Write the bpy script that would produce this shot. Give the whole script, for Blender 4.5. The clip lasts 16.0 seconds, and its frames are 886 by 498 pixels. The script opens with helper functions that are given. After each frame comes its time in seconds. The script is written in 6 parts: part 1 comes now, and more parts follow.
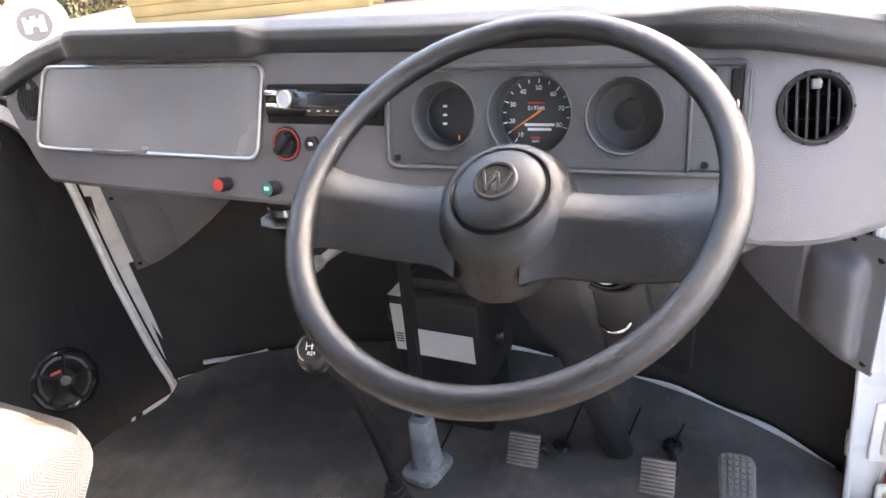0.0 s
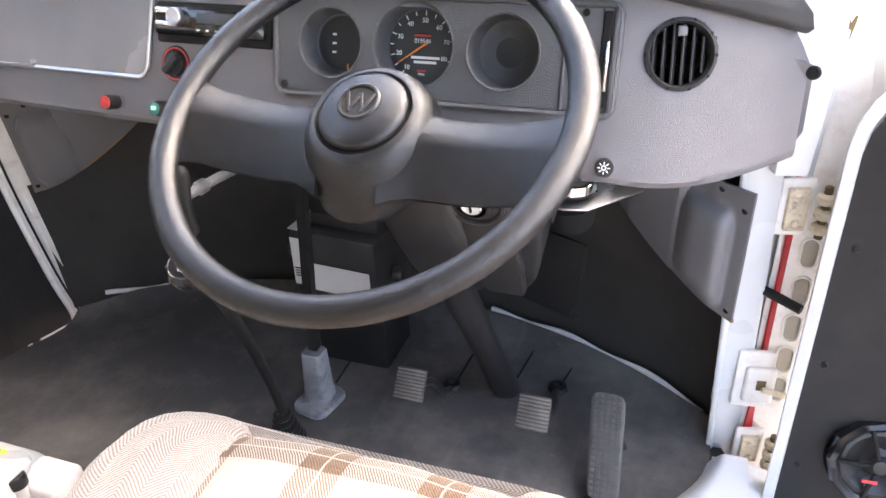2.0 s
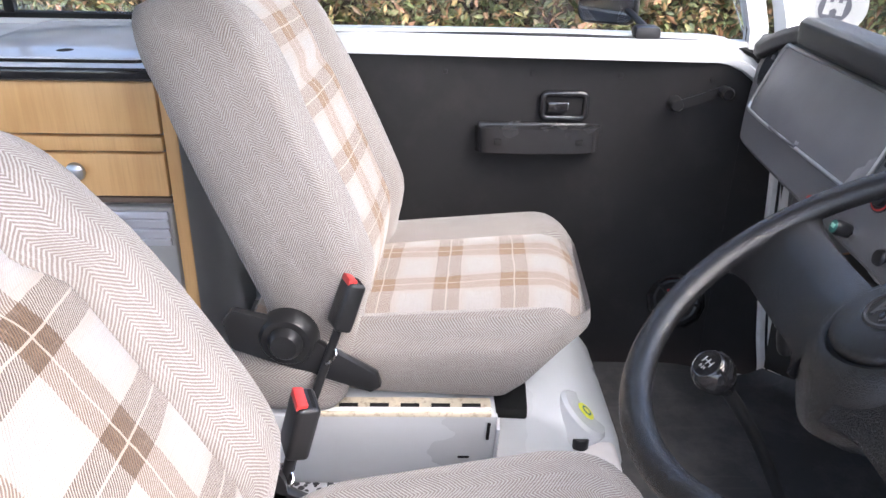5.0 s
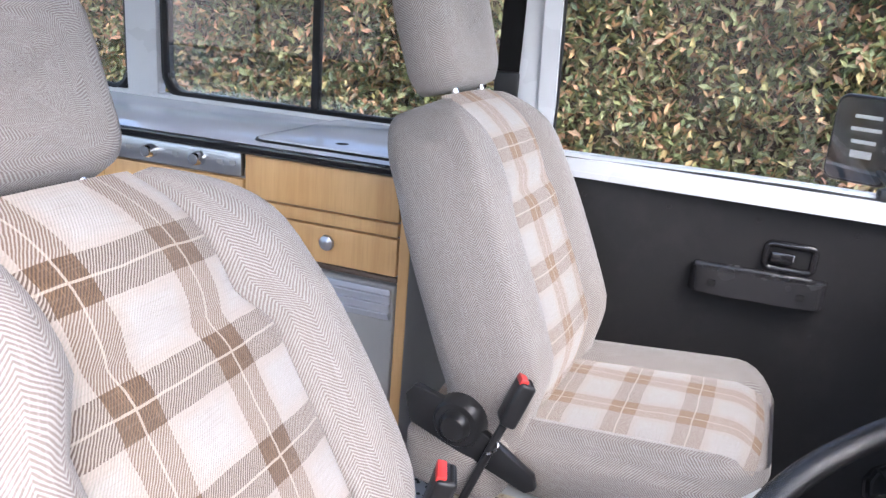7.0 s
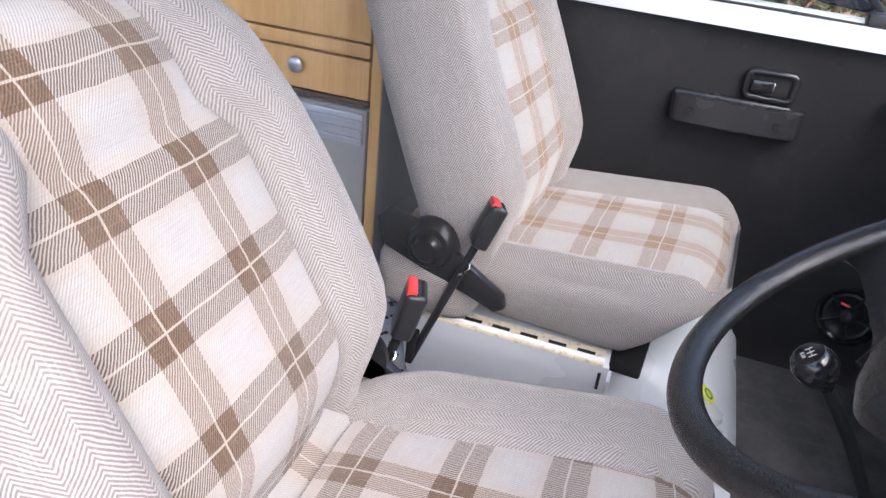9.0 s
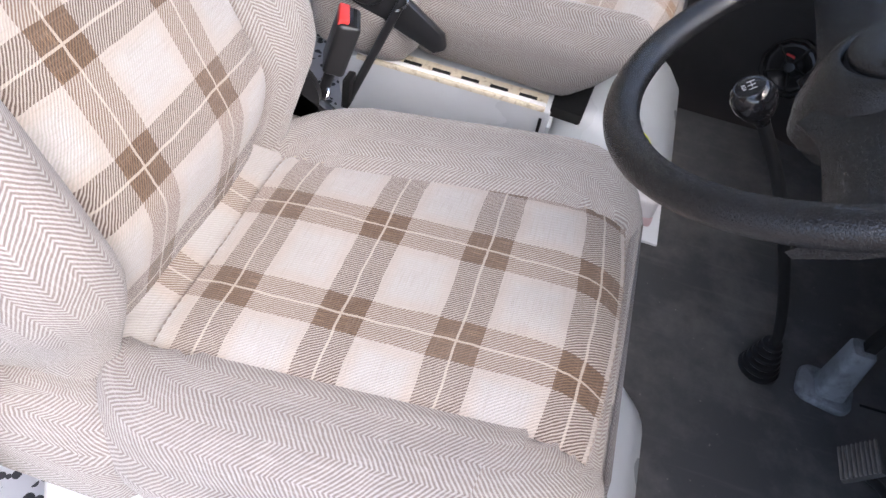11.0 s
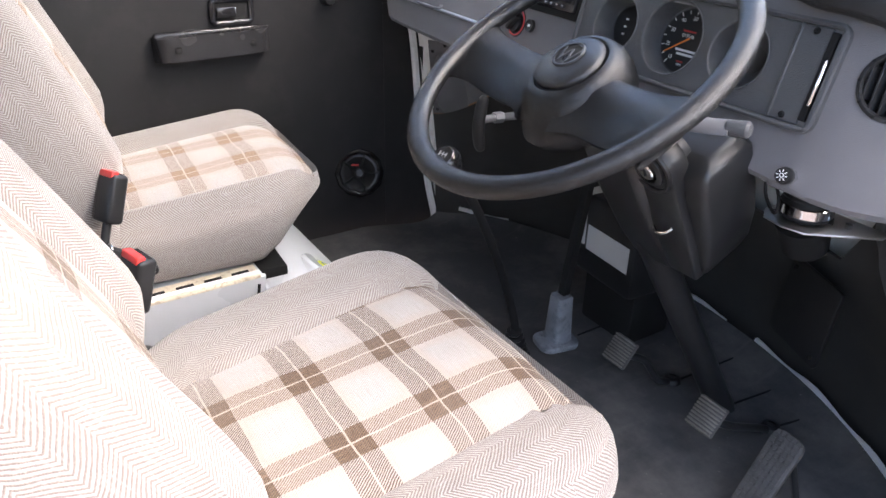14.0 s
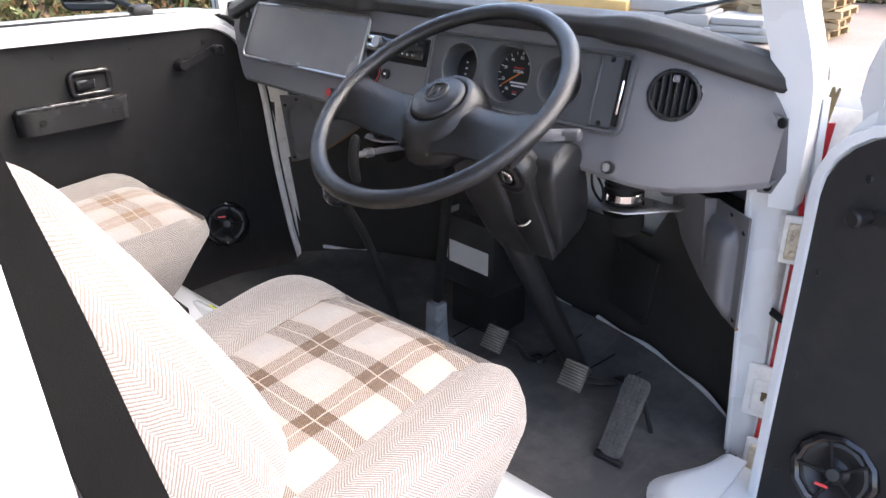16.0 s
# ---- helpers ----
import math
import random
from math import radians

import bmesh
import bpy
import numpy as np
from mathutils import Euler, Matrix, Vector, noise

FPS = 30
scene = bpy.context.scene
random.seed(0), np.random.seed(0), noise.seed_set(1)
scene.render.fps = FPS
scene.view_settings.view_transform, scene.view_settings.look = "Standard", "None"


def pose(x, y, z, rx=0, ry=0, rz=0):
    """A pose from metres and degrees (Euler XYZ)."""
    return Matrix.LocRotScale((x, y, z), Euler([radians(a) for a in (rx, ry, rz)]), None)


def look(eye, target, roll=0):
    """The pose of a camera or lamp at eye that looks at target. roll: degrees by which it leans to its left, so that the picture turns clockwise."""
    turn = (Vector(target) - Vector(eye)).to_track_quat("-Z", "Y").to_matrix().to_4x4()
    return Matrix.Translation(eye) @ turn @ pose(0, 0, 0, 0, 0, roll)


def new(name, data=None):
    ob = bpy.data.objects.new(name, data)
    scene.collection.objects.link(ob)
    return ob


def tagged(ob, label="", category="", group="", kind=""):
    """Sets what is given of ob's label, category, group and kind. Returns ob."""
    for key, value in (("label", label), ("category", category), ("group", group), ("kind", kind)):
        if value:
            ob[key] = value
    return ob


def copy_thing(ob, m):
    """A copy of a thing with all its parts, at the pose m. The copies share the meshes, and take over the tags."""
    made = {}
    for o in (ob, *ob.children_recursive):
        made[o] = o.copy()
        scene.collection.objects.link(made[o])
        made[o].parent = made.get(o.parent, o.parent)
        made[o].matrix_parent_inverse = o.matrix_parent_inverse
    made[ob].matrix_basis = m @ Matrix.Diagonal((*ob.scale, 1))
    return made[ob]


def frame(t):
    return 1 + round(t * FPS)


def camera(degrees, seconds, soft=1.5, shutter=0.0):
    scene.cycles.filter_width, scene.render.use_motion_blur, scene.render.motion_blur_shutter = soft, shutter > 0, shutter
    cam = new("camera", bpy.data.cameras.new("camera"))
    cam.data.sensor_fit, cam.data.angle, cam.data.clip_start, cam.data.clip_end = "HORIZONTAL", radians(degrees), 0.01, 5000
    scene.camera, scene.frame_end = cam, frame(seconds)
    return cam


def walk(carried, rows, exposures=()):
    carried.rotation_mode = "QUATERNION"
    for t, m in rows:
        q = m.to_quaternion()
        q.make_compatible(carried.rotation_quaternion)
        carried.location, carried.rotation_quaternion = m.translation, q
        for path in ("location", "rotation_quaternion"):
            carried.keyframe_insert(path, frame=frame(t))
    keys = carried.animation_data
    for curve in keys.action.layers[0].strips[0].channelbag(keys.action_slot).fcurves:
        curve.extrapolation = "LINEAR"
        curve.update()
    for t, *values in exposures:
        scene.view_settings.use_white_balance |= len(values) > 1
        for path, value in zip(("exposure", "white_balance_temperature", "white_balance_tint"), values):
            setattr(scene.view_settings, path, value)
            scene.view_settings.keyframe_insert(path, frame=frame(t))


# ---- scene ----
cam = camera(60.7, 16.0)
PATH = [
    (0, (0.457, 0.142, 0.885), (-0.288, 1.768, -0.011), -7.4),
    (0.5, (0.466, 0.136, 0.869), (-0.263, 1.761, -0.039), -6.0),
    (1, (0.483, 0.131, 0.87), (-0.215, 1.76, -0.058), -4.6),
    (1.5, (0.503, 0.134, 0.864), (-0.146, 1.764, -0.095), -3.4),
    (2, (0.537, 0.14, 0.856), (-0.065, 1.765, -0.142), -2.4),
    (2.5, (0.545, 0.146, 0.854), (-0.055, 1.754, -0.173), -1.4),
    (3, (0.546, 0.165, 0.851), (-0.164, 1.721, -0.185), -0.4),
    (3.5, (0.543, 0.225, 0.852), (-0.526, 1.571, -0.171), -0.1),
    (4, (0.585, 0.291, 0.865), (-0.854, 1.264, -0.126), 0.9),
    (4.5, (0.65, 0.308, 0.876), (-1.039, 0.837, -0.057), 1.3),
    (5, (0.707, 0.387, 0.899), (-1.103, 0.428, 0.049), 1.1),
    (5.2, (0.717, 0.407, 0.903), (-1.118, 0.29, 0.117), 1.2),
    (7.3, (0.775, 0.486, 0.916), (-1.023, -0.153, 0.316), 4.7),
    (7.5, (0.773, 0.487, 0.911), (-1.018, -0.136, 0.277), 4.8),
    (8, (0.771, 0.486, 0.903), (-0.995, -0.091, 0.163), 5.3),
    (8.5, (0.771, 0.489, 0.897), (-0.958, -0.044, 0.045), 5.8),
    (9, (0.767, 0.489, 0.888), (-0.914, 0.009, -0.082), 6.5),
    (9.5, (0.769, 0.498, 0.875), (-0.85, 0.063, -0.215), 6.8),
    (10, (0.768, 0.503, 0.857), (-0.777, 0.128, -0.357), 7.2),
    (10.2, (0.766, 0.504, 0.856), (-0.739, 0.16, -0.416), 8.2),
    (12.3, (0.751, 0.507, 0.816), (-0.53, 0.56, -0.72), 11.3),
    (12.5, (0.743, 0.51, 0.815), (-0.56, 0.607, -0.699), 9.2),
    (13, (0.754, 0.428, 0.808), (-0.698, 0.78, -0.521), 6.4),
    (13.5, (0.786, 0.275, 0.819), (-0.721, 0.977, -0.293), 4.2),
    (14, (0.887, 0.139, 0.839), (-0.596, 1.104, -0.093), 1.4),
    (14.5, (0.977, 0.02, 0.862), (-0.439, 1.163, 0.032), -0.3),
    (15, (0.993, -0.015, 0.878), (-0.368, 1.213, 0.078), -1.0),
    (15.5, (1.0, -0.019, 0.874), (-0.296, 1.277, 0.075), -0.8),
    (16, (0.975, -0.064, 0.868), (-0.261, 1.286, 0.061), -0.1),
]
walk(cam, [(t, look(eye, target, roll)) for t, eye, target, roll in PATH], exposures=((0.0, 3.95, 7300.0, 17.0), (3.0, 3.9, 7300.0, 17.0), (4.2, 3.35, 7300.0, 19.0), (5.0, 2.83, 6250.0, 16.0), (9.0, 2.50, 6000.0, 16.0), (10.0, 2.44, 6000.0, 16.0), (12.5, 2.43, 6600.0, 16.0), (14.0, 2.97, 6600.0, 15.0), (16.0, 2.95, 6700.0, 15.0)))

# ---- light ----
world = bpy.data.worlds.new("sky")
scene.world = world
world.use_nodes = True
wn = world.node_tree
sky = wn.nodes.new("ShaderNodeTexSky")
sky.sky_type = "NISHITA"
sky.sun_disc = False
SUN_UP, SUN_ROUND = 50.0, 46.0
sky.sun_elevation, sky.sun_rotation = radians(SUN_UP), radians(SUN_ROUND)
sky.dust_density, sky.air_density = 3.0, 1.0
wn.links.new(sky.outputs[0], wn.nodes["Background"].inputs[0])
wn.nodes["Background"].inputs[1].default_value = 0.15
sun = new("sun", bpy.data.lights.new("sun", "SUN"))
sun.data.energy, sun.data.angle, sun.data.color = 0.8, radians(80), (1.0, 0.97, 0.93)
a, b = radians(SUN_ROUND), radians(SUN_UP)
sun.matrix_world = look((0, 0, 6), (-6 * math.sin(a) * math.cos(b), -6 * math.cos(a) * math.cos(b), 6 - 6 * math.sin(b)))


# ---- materials ----
def nodes_of(name):
    m = bpy.data.materials.new(name)
    m.use_nodes = True
    t = m.node_tree
    return m, t, t.nodes["Principled BSDF"]


def node(t, kind, **values):
    n = t.nodes.new(kind)
    for k, v in values.items():
        if k in n.inputs:
            n.inputs[k].default_value = v
    return n


def math_node(t, op, a, b=None, c=None):
    n = t.nodes.new("ShaderNodeMath")
    n.operation = op
    for i, v in enumerate((a, b, c)):
        if v is None:
            continue
        if isinstance(v, (int, float)):
            n.inputs[i].default_value = v
        else:
            t.links.new(v, n.inputs[i])
    return n.outputs[0]


def mix_colour(t, fac, a, b, blend="MIX"):
    n = t.nodes.new("ShaderNodeMix")
    n.data_type, n.blend_type = "RGBA", blend
    for i, v in ((0, fac), (6, a), (7, b)):
        if isinstance(v, (int, float)):
            n.inputs[i].default_value = v
        elif isinstance(v, tuple):
            n.inputs[i].default_value = (*v, 1)
        else:
            t.links.new(v, n.inputs[i])
    return n.outputs[2]


def ramp(t, value, lo, hi):
    n = t.nodes.new("ShaderNodeMapRange")
    n.inputs[1].default_value, n.inputs[2].default_value = lo, hi
    t.links.new(value, n.inputs[0])
    return n.outputs[0]


def noise_of(t, scale, detail=3.0, coords=None, rough=0.5):
    n = node(t, "ShaderNodeTexNoise", Scale=scale, Detail=detail, Roughness=rough)
    t.links.new(coords or t.nodes.new("ShaderNodeTexCoord").outputs["Object"], n.inputs["Vector"])
    return n.outputs["Fac"]


def bump_to(t, bsdf, height, strength, distance):
    n = node(t, "ShaderNodeBump", Strength=strength, Distance=distance)
    t.links.new(height, n.inputs["Height"])
    t.links.new(n.outputs[0], bsdf.inputs["Normal"])


def plain(name, colour, rough=0.5, metal=0.0, vary=0.15, grain=300.0, relief=0.0, patch=6.0, dirt=None, dirt_amount=0.0, spec=0.5):
    """A surface with fine grain and large, weak patches; dirt is a second colour in blotches."""
    m, t, p = nodes_of(name)
    big, small = noise_of(t, patch, 4), noise_of(t, grain, 2)
    dark = tuple(c * (1 - vary) for c in colour)
    light = tuple(min(1, c * (1 + vary)) for c in colour)
    col = mix_colour(t, ramp(t, big, 0.3, 0.7), dark, light)
    col = mix_colour(t, math_node(t, "MULTIPLY", small, vary), col, light)
    if dirt:
        blot = noise_of(t, patch * 2.3, 6, rough=0.65)
        col = mix_colour(t, math_node(t, "MULTIPLY", ramp(t, blot, 0.5, 0.72), dirt_amount), col, dirt)
    t.links.new(col, p.inputs["Base Color"])
    t.links.new(math_node(t, "MULTIPLY_ADD", big, 0.18, rough - 0.09), p.inputs["Roughness"])
    p.inputs["Metallic"].default_value = metal
    p.inputs["Specular IOR Level"].default_value = spec
    if relief:
        bump_to(t, p, small, 0.6, relief)
    return m


def grained(name, colour, rough, scale, relief, vary=0.12, spec=0.5):
    """Moulded plastic or vinyl with a leather grain."""
    m, t, p = nodes_of(name)
    co = t.nodes.new("ShaderNodeTexCoord").outputs["Object"]
    v = node(t, "ShaderNodeTexVoronoi", Scale=scale)
    v.feature = "DISTANCE_TO_EDGE"
    t.links.new(co, v.inputs["Vector"])
    big = noise_of(t, 7, 4, co)
    col = mix_colour(t, ramp(t, big, 0.3, 0.7), tuple(c * (1 - vary) for c in colour), tuple(c * (1 + vary) for c in colour))
    t.links.new(col, p.inputs["Base Color"])
    t.links.new(math_node(t, "MULTIPLY_ADD", big, 0.2, rough - 0.1), p.inputs["Roughness"])
    p.inputs["Specular IOR Level"].default_value = spec
    h = math_node(t, "ADD", math_node(t, "MULTIPLY", math_node(t, "MINIMUM", v.outputs["Distance"], 0.22), 3.0), math_node(t, "MULTIPLY", noise_of(t, scale * 1.3, 2, co), 0.5))
    bump_to(t, p, h, 0.7, relief)
    return m


def emissive_free_glass(name, tint=(1, 1, 1), rough=0.0):
    m, t, p = nodes_of(name)
    p.inputs["Base Color"].default_value = (*tint, 1)
    p.inputs["Roughness"].default_value = rough
    p.inputs["Transmission Weight"].default_value = 1.0
    p.inputs["IOR"].default_value = 1.45
    return m


def herringbone_lines(t, u, v, pitch, column):
    """Slanting threads whose slant turns from column to column."""
    zig = math_node(t, "PINGPONG", u, column)
    s = math_node(t, "FRACT", math_node(t, "DIVIDE", math_node(t, "ADD", zig, v), pitch))
    return math_node(t, "ABSOLUTE", math_node(t, "MULTIPLY_ADD", s, 2.0, -1.0))


def fabric(name, plaid, tan=False):
    m, t, p = nodes_of(name)
    uv = t.nodes.new("ShaderNodeUVMap").outputs[0]
    sep = t.nodes.new("ShaderNodeSeparateXYZ")
    t.links.new(uv, sep.inputs[0])
    u, v = sep.outputs[0], sep.outputs[1]
    wob = math_node(t, "MULTIPLY_ADD", noise_of(t, 26, 3, uv), 0.007, -0.0035)
    wob2 = math_node(t, "MULTIPLY_ADD", noise_of(t, 19, 3, stretch(t, uv, 1, 1.3)), 0.006, -0.003)
    u, v = math_node(t, "ADD", u, wob), math_node(t, "ADD", v, wob2)
    cream, pink = (0.305, 0.291, 0.273), (0.30, 0.262, 0.234)
    weft = noise_of(t, 1.0, 2, stretch(t, uv, 45, 1100))
    warp = noise_of(t, 1.0, 2, stretch(t, uv, 1100, 45))
    slub = math_node(t, "MULTIPLY", ramp(t, weft, 0.35, 0.7), 0.55)
    fray = math_node(t, "MULTIPLY_ADD", noise_of(t, 260, 2, uv), 0.36, -0.18)
    if plaid:
        twill = math_node(t, "FRACT", math_node(t, "DIVIDE", math_node(t, "ADD", u, math_node(t, "MULTIPLY", v, 0.75)), 0.0030))
        twill = math_node(t, "ABSOLUTE", math_node(t, "MULTIPLY_ADD", twill, 2.0, -1.0))
        thread = ramp(t, math_node(t, "ADD", twill, fray), 0.36, 0.60)

        def away(x, period):
            d = math_node(t, "SUBTRACT", math_node(t, "FRACT", math_node(t, "MULTIPLY", x, 1 / period)), 0.5)
            return math_node(t, "MULTIPLY", math_node(t, "ABSOLUTE", d), period)

        du, dv = away(u, 0.116), away(v, 0.103)
        bu, bv = math_node(t, "LESS_THAN", du, 0.0205), math_node(t, "LESS_THAN", dv, 0.0205)
        fu, fv = math_node(t, "LESS_THAN", du, 0.0011), math_node(t, "LESS_THAN", dv, 0.0011)
        base = mix_colour(t, slub, (0.365, 0.350, 0.332), (0.345, 0.305, 0.275))
        hem = math_node(t, "MAXIMUM", ramp(t, du, 0.036, 0.026), ramp(t, dv, 0.034, 0.025))
        base = mix_colour(t, math_node(t, "MULTIPLY", hem, 0.75), base, (0.365, 0.308, 0.258))
        base = mix_colour(t, math_node(t, "MULTIPLY", ramp(t, warp, 0.5, 0.75), 0.3), base, (0.46, 0.442, 0.42))
        base = mix_colour(t, math_node(t, "MULTIPLY", math_node(t, "SUBTRACT", 1.0, thread), 0.34), base, (0.25, 0.222, 0.196))
        both = math_node(t, "MULTIPLY", bu, bv)
        one = math_node(t, "SUBTRACT", math_node(t, "MAXIMUM", bu, bv), both)
        # tan: the same cloth with glare painted in as paler bands
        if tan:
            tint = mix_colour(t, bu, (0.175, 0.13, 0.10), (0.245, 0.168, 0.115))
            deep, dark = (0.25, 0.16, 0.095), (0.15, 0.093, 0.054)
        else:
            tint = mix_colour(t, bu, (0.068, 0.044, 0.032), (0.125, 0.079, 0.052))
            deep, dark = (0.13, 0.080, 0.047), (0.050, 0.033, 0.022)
        col = mix_colour(t, math_node(t, "MULTIPLY", one, math_node(t, "MULTIPLY", thread, 0.92)), base, tint)
        cross = mix_colour(t, math_node(t, "MULTIPLY", thread, 0.85), deep, dark)
        cross = mix_colour(t, math_node(t, "MULTIPLY", ramp(t, warp, 0.52, 0.7), 0.45), cross, (0.28, 0.18, 0.105))
        col = mix_colour(t, both, col, cross)
        thick = noise_of(t, 1.0, 2, stretch(t, uv, 30, 640))
        col = mix_colour(t, math_node(t, "MULTIPLY", ramp(t, thick, 0.52, 0.66), 0.20), col, (0.22, 0.175, 0.14))
        col = mix_colour(t, math_node(t, "MULTIPLY", math_node(t, "MAXIMUM", fu, fv), 0.6), col, (0.46, 0.405, 0.34))
        height = twill
    else:
        zig = herringbone_lines(t, u, v, 0.0042, 0.022)
        dark = math_node(t, "MULTIPLY", ramp(t, math_node(t, "ADD", zig, fray), 0.34, 0.64), 0.82)
        base = mix_colour(t, slub, cream, pink)
        base = mix_colour(t, math_node(t, "MULTIPLY", ramp(t, warp, 0.5, 0.72), 0.35), base, (0.42, 0.40, 0.375))
        col = mix_colour(t, dark, base, (0.125, 0.098, 0.083))
        col = mix_colour(t, math_node(t, "MULTIPLY", ramp(t, weft, 0.6, 0.75), 0.35), col, (0.40, 0.36, 0.318))
        thick = noise_of(t, 1.0, 2, stretch(t, uv, 620, 28))
        col = mix_colour(t, math_node(t, "MULTIPLY", ramp(t, thick, 0.52, 0.66), 0.22), col, (0.21, 0.175, 0.15))
        col = mix_colour(t, math_node(t, "MULTIPLY", ramp(t, thick, 0.46, 0.34), 0.22), col, (0.39, 0.366, 0.34))
        height = zig
    col = mix_colour(t, math_node(t, "MULTIPLY", ramp(t, noise_of(t, 5, 4, uv), 0.4, 0.7), 0.16), col, (0.33, 0.282, 0.24))
    t.links.new(col, p.inputs["Base Color"])
    p.inputs["Roughness"].default_value = 0.92
    p.inputs["Specular IOR Level"].default_value = 0.2
    p.inputs["Sheen Weight"].default_value = 0.15
    bump_to(t, p, math_node(t, "ADD", height, noise_of(t, 700, 2, uv)), 0.6, 0.0007)
    return m


def stretch(t, vec, sx, sy, sz=1.0):
    n = t.nodes.new("ShaderNodeMapping")
    n.inputs["Scale"].default_value = (sx, sy, sz)
    t.links.new(vec, n.inputs[0])
    return n.outputs[0]


def wood(name):
    m, t, p = nodes_of(name)
    co = t.nodes.new("ShaderNodeTexCoord").outputs["Object"]
    g = noise_of(t, 1.0, 5, stretch(t, co, 30, 30, 2.5), 0.6)
    fine = noise_of(t, 1.0, 2, stretch(t, co, 300, 300, 12))
    col = mix_colour(t, ramp(t, g, 0.3, 0.7), (0.52, 0.30, 0.115), (0.66, 0.42, 0.185))
    col = mix_colour(t, math_node(t, "MULTIPLY", ramp(t, fine, 0.5, 0.8), 0.3), col, (0.40, 0.22, 0.08))
    t.links.new(col, p.inputs["Base Color"])
    p.inputs["Roughness"].default_value = 0.38
    return m


def rubber_floor(name):
    m, t, p = nodes_of(name)
    co = t.nodes.new("ShaderNodeTexCoord").outputs["Object"]
    dust = ramp(t, noise_of(t, 4.5, 6, co, 0.7), 0.45, 0.75)
    specks = ramp(t, noise_of(t, 130, 2, co), 0.72, 0.78)
    col = mix_colour(t, math_node(t, "MULTIPLY", dust, 0.5), (0.058, 0.0565, 0.056), (0.25, 0.225, 0.20))
    col = mix_colour(t, math_node(t, "MULTIPLY", specks, 0.5), col, (0.3, 0.27, 0.24))
    streak = ramp(t, noise_of(t, 1.0, 3, stretch(t, co, 60, 5, 10)), 0.6, 0.8)
    col = mix_colour(t, math_node(t, "MULTIPLY", streak, 0.4), col, (0.15, 0.135, 0.125))
    t.links.new(col, p.inputs["Base Color"])
    p.inputs["Roughness"].default_value = 0.6
    p.inputs["Specular IOR Level"].default_value = 0.3
    bump_to(t, p, noise_of(t, 500, 2, co), 0.4, 0.0006)
    return m


def hedge_leaf(name):
    m, t, p = nodes_of(name)
    info = t.nodes.new("ShaderNodeNewGeometry").outputs["Random Per Island"]
    r = t.nodes.new("ShaderNodeValToRGB")
    cr = r.color_ramp
    cr.elements[0].color, cr.elements[1].color = (0.035, 0.05, 0.016, 1), (0.24, 0.22, 0.075, 1)
    for pos, c in ((0.25, (0.085, 0.105, 0.034, 1)), (0.5, (0.15, 0.16, 0.06, 1)), (0.68, (0.13, 0.09, 0.045, 1)), (0.82, (0.30, 0.15, 0.075, 1))):
        e = cr.elements.new(pos)
        e.color = c
    t.links.new(info, r.inputs[0])
    t.links.new(r.outputs[0], p.inputs["Base Color"])
    p.inputs["Roughness"].default_value = 0.6
    return m


def pattern_vinyl(name):
    """Pale vinyl with rings of dark dots."""
    m, t, p = nodes_of(name)
    co = t.nodes.new("ShaderNodeTexCoord").outputs["Object"]
    v = node(t, "ShaderNodeTexVoronoi", Scale=70.0)
    t.links.new(co, v.inputs["Vector"])
    big = node(t, "ShaderNodeTexVoronoi", Scale=7.0)
    t.links.new(co, big.inputs["Vector"])
    rings = math_node(t, "GREATER_THAN", math_node(t, "FRACT", math_node(t, "MULTIPLY", big.outputs["Distance"], 3.2)), 0.42)
    dot = math_node(t, "LESS_THAN", v.outputs["Distance"], 0.42)
    col = mix_colour(t, math_node(t, "MULTIPLY", rings, dot), (0.62, 0.62, 0.64), (0.05, 0.05, 0.055))
    t.links.new(col, p.inputs["Base Color"])
    p.inputs["Roughness"].default_value = 0.4
    return m


PAINT = plain("white_paint", (0.56, 0.58, 0.59), 0.28, vary=0.04, grain=900, relief=0.0001, patch=3, dirt=(0.42, 0.38, 0.32), dirt_amount=0.10)
# same body paint, stained, with base colour raised to stand in for light
LIT_WORN_PAINT = plain("lit_worn_white_paint", (0.78, 0.77, 0.75), 0.4, vary=0.06, grain=700, relief=0.0003, patch=14, dirt=(0.33, 0.25, 0.17), dirt_amount=0.35)
CREAM = plain("primer_cream", (0.62, 0.55, 0.42), 0.5, vary=0.1, grain=500, relief=0.0003, patch=40, dirt=(0.2, 0.13, 0.07), dirt_amount=0.8)
RED = plain("red_paint", (0.36, 0.012, 0.018), 0.3, vary=0.1)
CARD = plain("black_card", (0.0145, 0.0142, 0.0145), 0.5, vary=0.12, grain=420, relief=0.0005, patch=5, dirt=(0.035, 0.032, 0.03), dirt_amount=0.3, spec=0.2)
BOARD = plain("black_board", (0.036, 0.0345, 0.033), 0.62, vary=0.2, grain=260, relief=0.0004, patch=9, dirt=(0.05, 0.043, 0.037), dirt_amount=0.4, spec=0.2)
DASH = grained("grey_dash_plastic", (0.122, 0.119, 0.123), 0.42, 620, 0.0005)
# glossier dash plastic, its colour lightened for the sky reflected in the lid
LID = grained("sky_lifted_lid_plastic", (0.165, 0.163, 0.168), 0.24, 520, 0.0003)
CLUSTER = grained("cluster_plastic", (0.062, 0.0635, 0.066), 0.38, 480, 0.0007)
PAD = grained("dark_dash_pad", (0.024, 0.0243, 0.025), 0.40, 520, 0.0004, spec=0.3)
DUCT = grained("grey_duct_plastic", (0.115, 0.114, 0.119), 0.46, 900, 0.00015)
